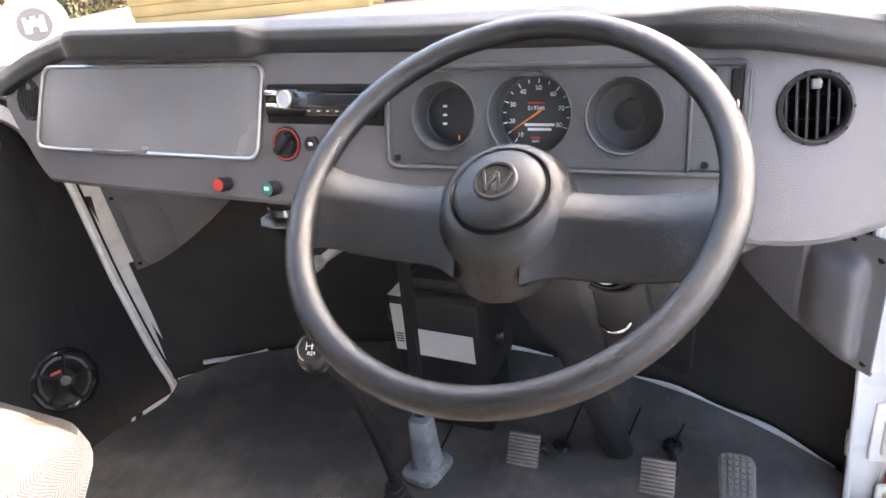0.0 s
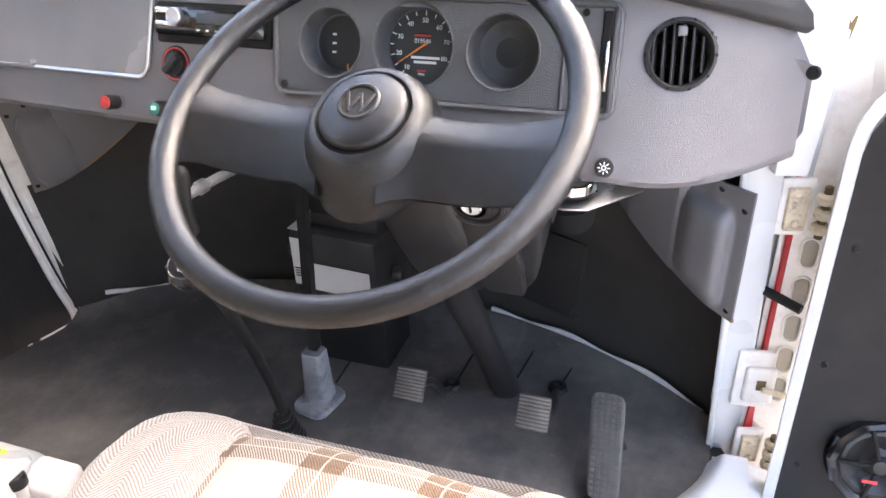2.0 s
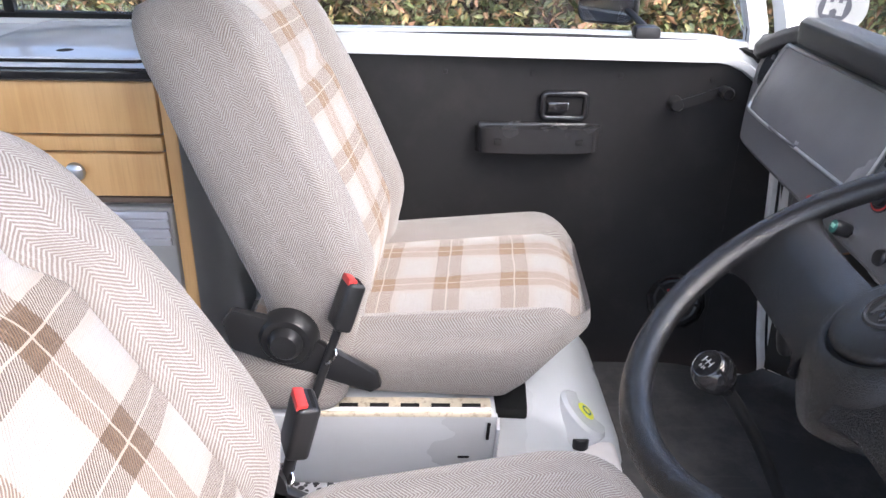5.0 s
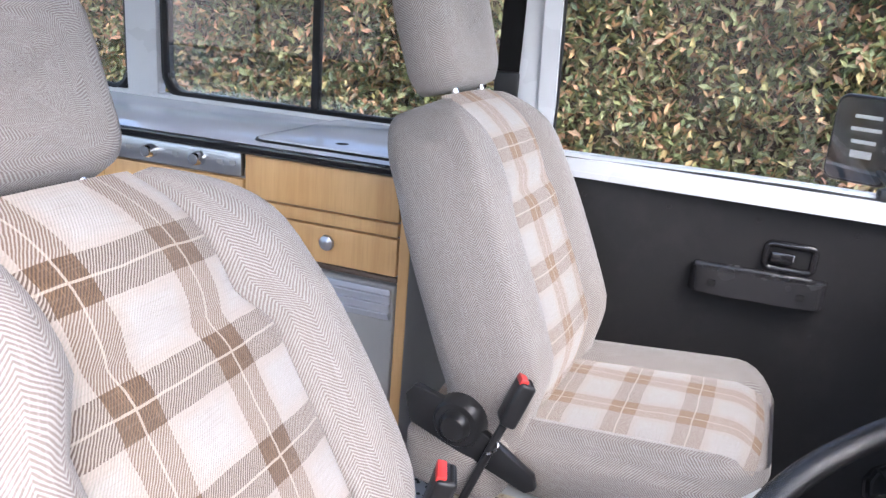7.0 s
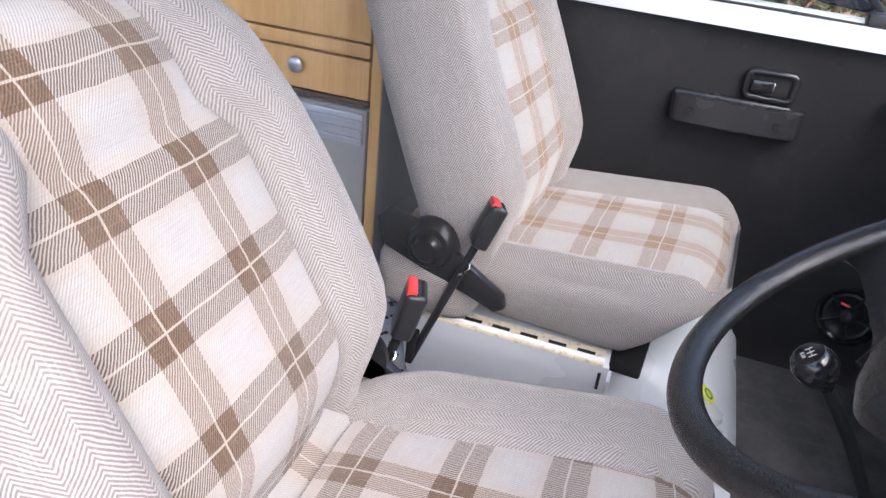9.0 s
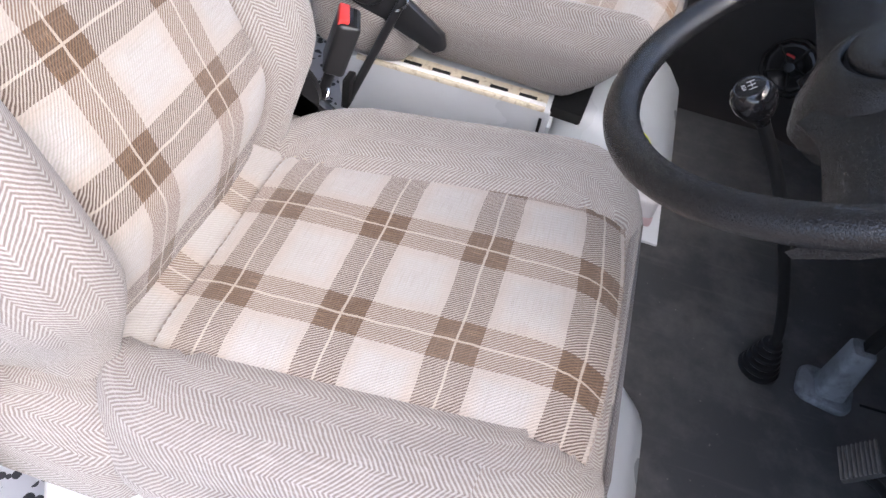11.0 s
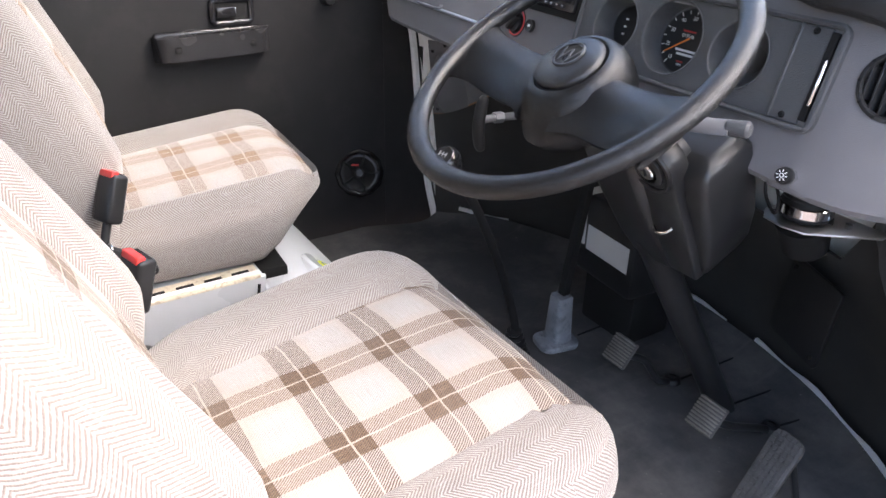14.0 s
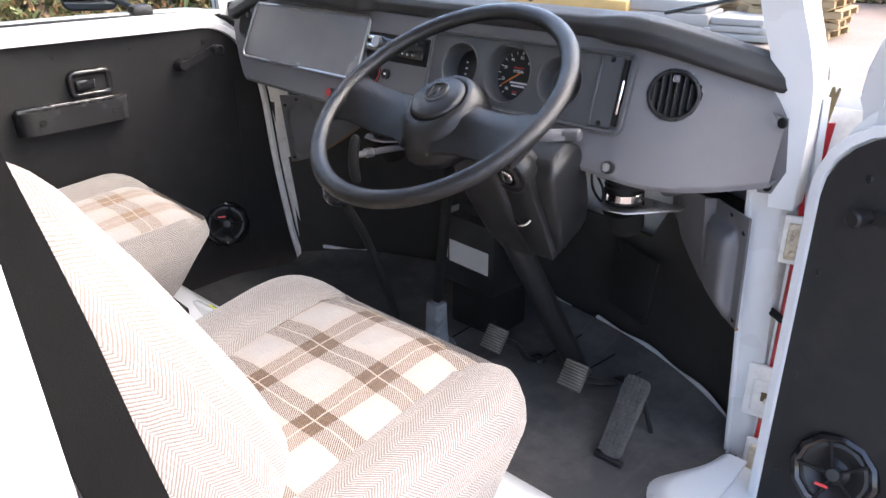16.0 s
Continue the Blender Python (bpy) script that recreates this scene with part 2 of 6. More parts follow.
WHEEL = grained("black_wheel_grain", (0.008, 0.008, 0.0083), 0.20, 540, 0.00034, spec=0.42)
HANDLE = plain("satin_black_moulding", (0.016, 0.016, 0.017), 0.26, vary=0.15, grain=500, relief=0.0004)
RUST = plain("rust_and_moss", (0.10, 0.075, 0.035), 0.9, vary=0.4, grain=300, relief=0.002, patch=40)
SHROUD = plain("satin_column_plastic", (0.015, 0.015, 0.0155), 0.32, vary=0.15, grain=700, relief=0.0002, spec=0.32)
BLACK = plain("black_plastic", (0.015, 0.015, 0.0155), 0.34, vary=0.15, grain=600, relief=0.0002, spec=0.32)
GLOSS = plain("gloss_black", (0.01, 0.01, 0.011), 0.12, vary=0.1)
MATT = plain("matt_black", (0.010, 0.010, 0.010), 0.75, vary=0.15, grain=500, relief=0.0004, spec=0.2)
RUBBER = plain("black_rubber", (0.010, 0.010, 0.0105), 0.5, vary=0.2, grain=300, relief=0.0004, spec=0.28)
CHROME = plain("chrome", (0.75, 0.75, 0.75), 0.14, 1.0, vary=0.04)
STEEL = plain("brushed_steel", (0.5, 0.5, 0.51), 0.34, 1.0, vary=0.08, grain=800, relief=0.0002)
TRIM = plain("bright_trim", (0.42, 0.42, 0.42), 0.3, 0.85, vary=0.1)
PEDAL = plain("worn_pedal_rubber", (0.135, 0.124, 0.11), 0.6, vary=0.25, grain=350, relief=0.0006, patch=60)
GREY_BOOT = plain("chalky_grey_rubber", (0.16, 0.17, 0.185), 0.65, vary=0.35, grain=200, relief=0.0008, patch=22, dirt=(0.04, 0.045, 0.05), dirt_amount=0.8)
SILVER_LABEL = plain("silver_label", (0.42, 0.42, 0.41), 0.45, vary=0.06)
WHITE_PLASTIC = plain("white_plastic", (0.78, 0.78, 0.77), 0.4, vary=0.05)
RED_PLASTIC = plain("red_button_plastic", (0.50, 0.035, 0.03), 0.4, vary=0.1)
DIAL_WHITE = plain("dial_white", (0.8, 0.8, 0.78), 0.5, vary=0.02)
ORANGE = plain("needle_orange", (0.85, 0.22, 0.03), 0.45, vary=0.05)
DIAL_RED = plain("dial_red", (0.5, 0.03, 0.03), 0.5, vary=0.05)
YELLOW = plain("yellow_sticker", (0.72, 0.72, 0.05), 0.45, vary=0.05)
GREEN = plain("green_button", (0.02, 0.16, 0.13), 0.3, vary=0.1)
WEBBING = plain("black_webbing", (0.006, 0.0058, 0.0058), 0.8, vary=0.2, grain=700, relief=0.0006, spec=0.06)
HERRING = fabric("herringbone_cloth", False)
PLAID = fabric("plaid_cloth", True)
# driver's plaid again, lightened in colour for the glare on the passenger side
GLARE_PLAID = fabric("glare_plaid_cloth", True, True)
THREAD = plain("dark_seam", (0.24, 0.20, 0.165), 0.8, vary=0.4, grain=500)
WOOD = wood("beech_laminate")
# blue-white base colour carries the sky's reflection on the worktop
WORKTOP = plain("sky_tinted_laminate", (0.74, 0.78, 0.86), 0.10, vary=0.03)
GREY_PANEL = plain("grey_panel", (0.30, 0.30, 0.29), 0.5, vary=0.06)
ALU = plain("aluminium_grille", (0.46, 0.47, 0.5), 0.36, 0.6, vary=0.06)
FLOOR = rubber_floor("rubber_floor")
VINYL = pattern_vinyl("patterned_vinyl")
GRAVEL = plain("gravel", (0.15, 0.118, 0.098), 0.9, vary=0.35, grain=28, relief=0.02, patch=0.8, dirt=(0.15, 0.11, 0.085), dirt_amount=0.5)
LINING = plain("unseen_roof_lining", (0.26, 0.26, 0.25), 0.85, vary=0.06, patch=2)
PALLET = plain("pallet_wood", (0.26, 0.18, 0.09), 0.75, vary=0.3, grain=60, relief=0.001, patch=3)
SLAB = plain("pale_stone", (0.22, 0.216, 0.208), 0.85, vary=0.12, grain=80, relief=0.002, patch=2)
TIMBER = plain("yellow_timber", (0.30, 0.19, 0.065), 0.7, vary=0.2, grain=50, relief=0.001, patch=3)
LEAF = hedge_leaf("hedge_leaf")
TWIG = plain("hedge_twigs", (0.05, 0.035, 0.022), 0.9, vary=0.4, grain=40, relief=0.01, patch=5)
GLASS = emissive_free_glass("window_glass", (0.97, 1.0, 0.99))
PEDAL_DARK = plain("dark_pedal_rubber", (0.055, 0.052, 0.049), 0.6, vary=0.3, grain=350, relief=0.0006, patch=60)
# dark base colour holds down the pale sky that the mirror would reflect
MIRROR = plain("mirror_glass", (0.13, 0.135, 0.14), 0.03, 1.0, vary=0.02)
RESERVOIR = plain("milky_plastic", (0.66, 0.62, 0.60), 0.35, vary=0.06, patch=30)
FLUID = plain("pinkish_fluid_plastic", (0.60, 0.42, 0.40), 0.35, vary=0.06, patch=30)
EDGE = plain("raw_board_edge", (0.22, 0.12, 0.06), 0.8, vary=0.3)


# ---- building helpers ----
WORLD_OF = {}


def thing(name, m=None, label="", category="", group="", kind=""):
    """An empty at the base of a thing; its parts hang under it."""
    ob = new(name)
    ob.empty_display_size = 0.05
    m = m if m is not None else Matrix()
    if isinstance(m, tuple):
        m = Matrix.Translation(m)
    ob.matrix_basis = m
    WORLD_OF[ob] = m
    return tagged(ob, label, category, group, kind)


def part(name, bm, material, parent=None, label="", local=False, smooth=40, kind=""):
    """Links a bmesh as one mesh under parent. bm is in world places unless local."""
    me = bpy.data.meshes.new(name)
    if not local and parent is not None:
        bm.transform(WORLD_OF[parent].inverted())
    bmesh.ops.recalc_face_normals(bm, faces=bm.faces)
    if smooth:
        lim = radians(smooth)
        for f in bm.faces:
            f.smooth = True
        for e in bm.edges:
            if len(e.link_faces) == 2 and e.calc_face_angle(0) > lim:
                e.smooth = False
    bm.to_mesh(me)
    bm.free()
    me.materials.append(material)
    ob = new(name, me)
    if parent is not None:
        ob.parent = parent
        WORLD_OF[ob] = WORLD_OF[parent]
    else:
        WORLD_OF[ob] = Matrix()
    return tagged(ob, label, kind=kind)


def single(name, bm, material, label="", category="", group="", kind="structure", smooth=40):
    ob = part(name, bm, material, None, "", smooth=smooth)
    return tagged(ob, label, category, group, kind)


def box(size, m=None, bevel=0.0, seg=2, into=None):
    bm = bmesh.new()
    bmesh.ops.create_cube(bm, size=1.0)
    bmesh.ops.scale(bm, vec=size, verts=bm.verts)
    if bevel:
        bmesh.ops.bevel(bm, geom=bm.edges[:], offset=min(bevel, min(size) * 0.49), segments=seg, affect="EDGES", profile=0.5)
    if m is not None:
        bm.transform(m if isinstance(m, Matrix) else Matrix.Translation(m))
    return joined(into, bm)


def joined(into, bm):
    if into is None:
        return bm
    me = bpy.data.meshes.new("tmp")
    bm.to_mesh(me)
    bm.free()
    into.from_mesh(me)
    bpy.data.meshes.remove(me)
    return into


def frame_of(a, b):
    """A matrix whose z runs from a to b, at a."""
    d = Vector(b) - Vector(a)
    return Matrix.Translation(a) @ d.to_track_quat("Z", "Y").to_matrix().to_4x4()


def rod(a, b, r, r2=None, n=16, into=None, bevel=0.0):
    d = (Vector(b) - Vector(a)).length
    rr = r if r2 is None else r2
    prof = [(0, 0), (r, 0), (rr, d), (0, d)]
    if bevel:
        prof = [(0, 0), (r - bevel, 0), (r, bevel), (rr, d - bevel), (rr - bevel, d), (0, d)]
    return lathe(prof, frame_of(a, b), n, into)


def lathe(profile, m=None, n=32, into=None):
    """Turns (radius, height) pairs round z."""
    bm = bmesh.new()
    rings = []
    for r, h in profile:
        if r < 1e-6:
            rings.append([bm.verts.new((0, 0, h))])
        else:
            rings.append([bm.verts.new((r * math.cos(2 * math.pi * i / n), r * math.sin(2 * math.pi * i / n), h)) for i in range(n)])
    for p, q in zip(rings, rings[1:]):
        for i in range(n):
            j = (i + 1) % n
            vs = [p[i % len(p)], p[j % len(p)], q[j % len(q)], q[i % len(q)]]
            vs = list(dict.fromkeys(vs))
            if len(vs) > 2:
                bm.faces.new(vs)
    if m is not None:
        bm.transform(m)
    return joined(into, bm)


def smooth_path(points, steps=6):
    pts = [Vector(p) for p in points]
    out = []
    for i in range(len(pts) - 1):
        p0, p1, p2, p3 = pts[max(i - 1, 0)], pts[i], pts[i + 1], pts[min(i + 2, len(pts) - 1)]
        for k in range(steps):
            s = k / steps
            out.append(0.5 * (2 * p1 + (p2 - p0) * s + (2 * p0 - 5 * p1 + 4 * p2 - p3) * s * s + (3 * p1 - 3 * p2 + p3 - p0) * s**3))
    return out + [pts[-1]]


def sweep(path, section, closed_path=False, into=None, up=(0, 0, 1), cap=True, scales=None):
    """Carries a closed section of (side, up) pairs along a path."""
    bm = bmesh.new()
    pts = [Vector(p) for p in path]
    rings, n = [], len(pts)
    for i, p in enumerate(pts):
        a = pts[(i - 1) % n] if closed_path or i else p
        b = pts[(i + 1) % n] if closed_path or i < n - 1 else p
        d = (b - a).normalized()
        side = d.cross(Vector(up))
        side = side.normalized() if side.length > 1e-6 else Vector((1, 0, 0))
        top = side.cross(d).normalized()
        k = scales[i] if scales else 1.0
        rings.append([bm.verts.new(p + side * s * k + top * u * k) for s, u in section])
    m = len(section)
    pairs = list(zip(rings, rings[1:])) + ([(rings[-1], rings[0])] if closed_path else [])
    for p, q in pairs:
        for i in range(m):
            j = (i + 1) % m
            bm.faces.new([p[i], p[j], q[j], q[i]])
    if cap and not closed_path:
        bm.faces.new(rings[0])
        bm.faces.new(rings[-1])
    return joined(into, bm)


def circle(r, n=12, rx=None):
    return [((rx or r) * math.cos(2 * math.pi * i / n), r * math.sin(2 * math.pi * i / n)) for i in range(n)]


def tube(points, r, n=12, steps=6, into=None, up=(0, 0, 1)):
    return sweep(smooth_path(points, steps) if steps else points, circle(r, n), into=into, up=up)


def sheet(fn, us, vs, uvs=None, thick=0.0, skip=None):
    """A grid surface fn(u, v); uvs gives its cloth places in metres. thick gives a back side."""
    bm = bmesh.new()
    layer = bm.loops.layers.uv.new("UVMap")
    grid = [[bm.verts.new(fn(u, v)) for v in vs] for u in us]
    for i in range(len(us) - 1):
        for j in range(len(vs) - 1):
            if skip and skip((grid[i][j].co + grid[i + 1][j + 1].co) / 2):
                continue
            f = bm.faces.new([grid[i][j], grid[i + 1][j], grid[i + 1][j + 1], grid[i][j + 1]])
            for lp, (a, b) in zip(f.loops, ((us[i], vs[j]), (us[i + 1], vs[j]), (us[i + 1], vs[j + 1]), (us[i], vs[j + 1]))):
                lp[layer].uv = uvs(a, b) if uvs else (a, b)
    if thick:
        bmesh.ops.recalc_face_normals(bm, faces=bm.faces)
        ret = bmesh.ops.solidify(bm, geom=bm.faces[:], thickness=thick)
    return bm


def span(a, b, n):
    return [a + (b - a) * i / (n - 1) for i in range(n)]


def rounded(hw, hd, r, n=6):
    """A rounded rectangle, anticlockwise, n points a corner."""
    out = []
    for cx, cy, a0 in ((hw - r, hd - r, 0), (-hw + r, hd - r, 90), (-hw + r, -hd + r, 180), (hw - r, -hd + r, 270)):
        for i in range(n):
            a = radians(a0 + 90 * i / (n - 1))
            out.append((cx + r * math.cos(a), cy + r * math.sin(a)))
    return out


def prism(outline, depth, m=None, bevel=0.0, into=None, seg=2):
    """An outline of (x, y) pairs raised by depth along z."""
    bm = bmesh.new()
    f = bm.faces.new([bm.verts.new((x, y, 0)) for x, y in outline])
    ret = bmesh.ops.extrude_face_region(bm, geom=[f])
    top = [v for v in ret["geom"] if isinstance(v, bmesh.types.BMVert)]
    bmesh.ops.translate(bm, vec=(0, 0, depth), verts=top)
    bmesh.ops.recalc_face_normals(bm, faces=bm.faces)
    if bevel:
        rim = [e for e in bm.edges if e.calc_face_angle(0) > radians(50)]
        bmesh.ops.bevel(bm, geom=rim, offset=bevel, segments=seg, affect="EDGES", profile=0.5)
    if m is not None:
        bm.transform(m)
    return joined(into, bm)


def loft(rings, close_top=False, close_bottom=False, swap=False):
    """Skins closed rings of the same count, with cloth places (length round, length up)."""
    bm = bmesh.new()
    layer = bm.loops.layers.uv.new("UVMap")
    vr = [[bm.verts.new(p) for p in r] for r in rings]
    n = len(rings[0])
    around = [0.0]
    mid = rings[len(rings) // 2]
    for i in range(n):
        around.append(around[-1] + (Vector(mid[(i + 1) % n]) - Vector(mid[i])).length)
    up = [0.0]
    for p, q in zip(rings, rings[1:]):
        up.append(up[-1] + sum((Vector(a) - Vector(b)).length for a, b in zip(p, q)) / n)
    for k in range(len(rings) - 1):
        for i in range(n):
            j = (i + 1) % n
            f = bm.faces.new([vr[k][i], vr[k][j], vr[k + 1][j], vr[k + 1][i]])
            for lp, c in zip(f.loops, ((around[i], up[k]), (around[i + 1], up[k]), (around[i + 1], up[k + 1]), (around[i], up[k + 1]))):
                lp[layer].uv = c if swap else (c[1], c[0])
    if close_top:
        bm.faces.new(vr[-1])
    if close_bottom:
        bm.faces.new(vr[0])
    return bm


def screw_head(place, normal, r=0.006, into=None):
    z = Vector(normal).normalized()
    m = Matrix.Translation(place) @ z.to_track_quat("Z", "Y").to_matrix().to_4x4()
    bm = lathe([(0, 0.0028), (r * 0.35, 0.003), (r * 0.4, 0.0022), (r * 0.75, 0.0026), (r, 0.001), (r, -0.001)], m, 14)
    return joined(into, bm)


# ---- shared shapes of the cab ----
def ease(a, b, x):
    k = max(0.0, min(1.0, (x - a) / (b - a)))
    return k * k * (3 - 2 * k)


def fascia(x, z, off=0.0):
    """A place on the dash front at width x and height z, off metres proud of it."""
    k = max(0.0, abs(x) - 0.43) / 0.20
    bow = 0.077 * max(0.0, 0.08 - x) + (0.105 * k**2.2 if x > 0 else 0.015 * k**2)
    y = 0.889 + 0.297 * (z - 0.58) + bow
    return Vector((x, y - off, z + off * 0.297))


def fascia_frame(x, z, off=0.0):
    """A frame on the dash front: x to the right, y up the slope, z out of it."""
    p = fascia(x, z, off)
    right = (fascia(x + 0.01, z) - fascia(x - 0.01, z)).normalized()
    up = (fascia(x, z + 0.01) - fascia(x, z - 0.01)).normalized()
    out = right.cross(up).normalized()
    m = Matrix((right, up, out)).transposed().to_4x4()
    return Matrix.Translation(p) @ m


def door_x(y, west=False):
    """How far a door's inner card stands from the middle of the cab."""
    if west:
        return 0.748 - 0.06 * max(0.0, (y - 0.5) / 0.5) ** 2
    return 0.735 - 0.09 * max(0.0, (y - 0.5) / 0.5) ** 2


def nose_y(x):
    """The front panel's inner face along the floor."""
    return 1.35 - 0.47 * x * x - 0.35 * abs(x) ** 5


def screen_base(x, z=0.70):
    """The foot of the windscreen."""
    return Vector((x, 1.27 - 0.62 * abs(x) ** 2.2 - (z - 0.70) * 0.62, z))


# ---- structure ----
single("floor", prism([(-0.78, -2.6), (0.78, -2.6), (0.78, 0.50), (0.66, 0.56), (0.66, 1.02), (0.62, 1.10), (0.52, 1.36), (-0.52, 1.36), (-0.595, 1.12), (-0.605, 1.02), (-0.645, 0.90), (-0.66, 0.56), (-0.78, 0.5)], 0.03, pose(0, 0, -0.034)), BOARD, "dark steel cab floor under the mats", "floor")
us, vs = span(-0.648, 0.615, 44), span(0, 1, 26)


def mat_shape(u, v):
    front = nose_y(u) - 0.03
    y = 0.50 + (front - 0.50) * v
    lift = 0.02 * max(0.0, (v - 0.9) / 0.1) ** 2
    x = u + 0.050 * ease(0.5, 0.648, -u) * ease(0.88, 1.06, y)
    return (x, y, lift + 0.0012 * noise.noise(Vector((u * 9, y * 9, 0))))


single("floor_mat", sheet(mat_shape, us, vs), FLOOR, "worn black rubber cab floor mat with dusty scuffs", "floor mat")
single("floor_rear", box((1.60, 2.2, 0.006), (-0.10, -0.62, 0.0)), VINYL, "pale vinyl floor with rings of dark dots", "floor")

# white joint along the mat's front edge
for nm, x0, x1 in (("trim", -0.585, -0.47), ("trim", 0.0, 0.12), ("trim", 0.20, 0.60)):
    path = [(x, nose_y(x) - 0.022 - 0.02 * max(0, x - 0.5), 0.012 + 0.004 * math.sin(x * 40)) for x in span(x0, x1, 26)]
    single(nm, sweep(path, [(-0.0035, 0.0), (0.0035, 0.0), (0.003, 0.008), (-0.003, 0.008)]), WHITE_PLASTIC, "thin white sealing strip along the floor edge", "trim")

# slits cut in the mat from the pedals to its front edge
for x0, y0, x1 in ((0.195, 1.10, 0.205), (0.292, 1.135, 0.306), (0.368, 1.145, 0.385), (-0.006, 1.04, -0.012)):
    y1 = nose_y(x1) - 0.05
    single("trim_slit", sweep([(x0 + (x1 - x0) * k, y0 + (y1 - y0) * k, 0.0012) for k in span(0, 1, 6)], [(-0.0016, -0.001), (0.0016, -0.001), (0.0012, 0.0012), (-0.0012, 0.0012)]), MATT, "thin dark slit cut in the floor mat", "floor mat")

# curved front panel lined with black board
def nose_shape(u, v):
    return (u * (1 + 0.02 * v), nose_y(u) + 0.005 - 0.05 * v * v + 0.0015 * noise.noise(Vector((u * 7, v * 5, 3))), -0.01 + (0.44 - 0.15 * (ease(0.08, 0.14, u) - ease(0.34, 0.40, u))) * v)


single("front_panel", sheet(nose_shape, span(-0.65, 0.63, 40), span(0, 1, 12), thick=0.006), BOARD, "black board lining of the curved nose panel", "wall")


def scuttle_shape(u, v):
    return (u * 1.02, nose_y(u) + 0.012 - 0.065 * v, 0.24 + 0.40 * v)


single("wall_front", sheet(scuttle_shape, span(-0.66, 0.66, 30), span(0, 1, 6), thick=0.01), PAINT, "white painted steel of the nose behind the dash", "wall")

# cab side below the doors, closed on both sides: kick walls in front of the door openings
for s, nm in ((-1, "wall_west"), (1, "wall_east")):
    bm = sheet(lambda u, v: (s * ((0.625 if s > 0 else 0.656) - (0.02 if s > 0 else 0.06) * u), (1.08 if s > 0 else 1.135) + (0.20 if s > 0 else 0.12) * u, -0.01 + 0.52 * v), span(0, 1, 8), span(0, 1, 8), thick=0.006)
    single(nm, bm, BOARD, "black board lining beside the pedals" if s > 0 else "black board lining of the passenger footwell", "wall")


# ---- shell of the van ----
def side_wall(s, nm, y0, y1, z0, z1, x=0.765, material=PAINT, label="white painted body side"):
    single(nm, box((0.03, y1 - y0, z1 - z0), (s * x, (y0 + y1) / 2, (z0 + z1) / 2), 0.004), material, label, "wall")


SIDE = {-1: 0.925, 1: 0.765}  # body side behind the doors, from the middle of the cab
single("wall_return", box((0.17, 0.03, 1.72), (-0.855, 0.085, 0.56), 0.004), PAINT, "white painted return behind the passenger door", "wall")
for s, nm, back in ((-1, "west", 0.0), (1, "east", -0.154)):
    side_wall(s, "wall_side_" + nm, -2.6, 0.08 + back, -0.30, 0.655, SIDE[s])
    side_wall(s, "wall_over_" + nm, -2.6, 0.08 + back, 1.12, 1.42, SIDE[s])
    # pillar behind the door
    bm = sweep([(s * 0.765, 0.115 + back, -0.15), (s * 0.77, 0.11 + back, 0.4), (s * 0.762, 0.115 + back, 0.70), (s * 0.71, 0.10 + back, 1.20), (s * 0.65, 0.09 + back, 1.42)], [(-0.022, -0.03), (0.022, -0.03), (0.03, 0.0), (0.022, 0.03), (-0.022, 0.03), (-0.03, 0.0)], up=(0, 1, 0))
    single("pillar_rear_" + nm, bm, PAINT, "white painted door pillar", "pillar")
# rear end, with an opening added between tailgate and header for more light
single("wall_back", box((1.70, 0.03, 0.95), (-0.08, -2.6, 0.18)), PAINT, "white lower tailgate of the van", "wall")
single("wall_back_top", box((1.70, 0.03, 0.2), (-0.08, -2.6, 1.32)), PAINT, "white header over the rear opening added to let light in", "wall")
# roof out of view, added for bounce; its grey cuts sheen on black parts
roof = sheet(lambda u, v: (u * 0.86 - 0.08, v, 1.42 + 0.10 * (1 - u * u)), span(-1, 1, 14), span(-2.6, 0.85, 8), thick=0.02)
single("ceiling", roof, LINING, "unseen grey roof lining, darkened to cut reflections", "ceiling")
# windscreen pillars
PILLARS = {"west": [(-0.690, 1.085, 0.48), (-0.715, 1.082, 0.60), (-0.738, 1.070, 0.70), (-0.735, 1.035, 0.80), (-0.715, 0.955, 0.98), (-0.66, 0.80, 1.25), (-0.61, 0.72, 1.45)],
           "east": [(0.638, 1.048, 0.48), (0.637, 1.038, 0.62), (0.625, 1.024, 0.70), (0.606, 1.004, 0.78), (0.589, 0.935, 0.95), (0.58, 0.80, 1.25), (0.56, 0.72, 1.45)]}
for nm, line in PILLARS.items():
    bm = sweep(smooth_path(line, 5), [(-0.026, -0.03), (0.016, -0.035), (0.026, -0.01), (0.026, 0.03), (-0.01, 0.04), (-0.026, 0.02)], up=(0, 1, 0), scales=[(0.8 + (0.2 if nm == "west" else 0.38) * min(1.0, i / 8)) for i in range(31)])
    single("pillar_front_" + nm, bm, PAINT, "white painted windscreen pillar", "pillar")
# nose outside, down to the bumper line, and the door sills
outer = sheet(lambda u, v: (u * 0.80, 1.42 - 0.35 * abs(u) ** 3 + 0.02 - 0.10 * v * v, -0.45 + 1.09 * v), span(-1, 1, 24), span(0, 1, 8), thick=0.01)
single("wall_nose", outer, PAINT, "white painted nose of the van", "wall")
us = span(-0.735, 0.620, 30)
screen = sheet(lambda u, v: screen_base(u * (1 - 0.10 * v), 0.645 + 0.795 * v), us, span(0, 1, 10), thick=0.005)
glass = single("window_screen", screen, GLASS, "curved clear windscreen", "windscreen")
glass.visible_shadow = False
single("trim_screen_seal", sweep([screen_base(x, 0.668) + Vector((0, -0.008, 0)) for x in span(-0.70, 0.60, 40)], circle(0.013, 8)), RUBBER, "black rubber seal along the foot of the windscreen", "window seal")


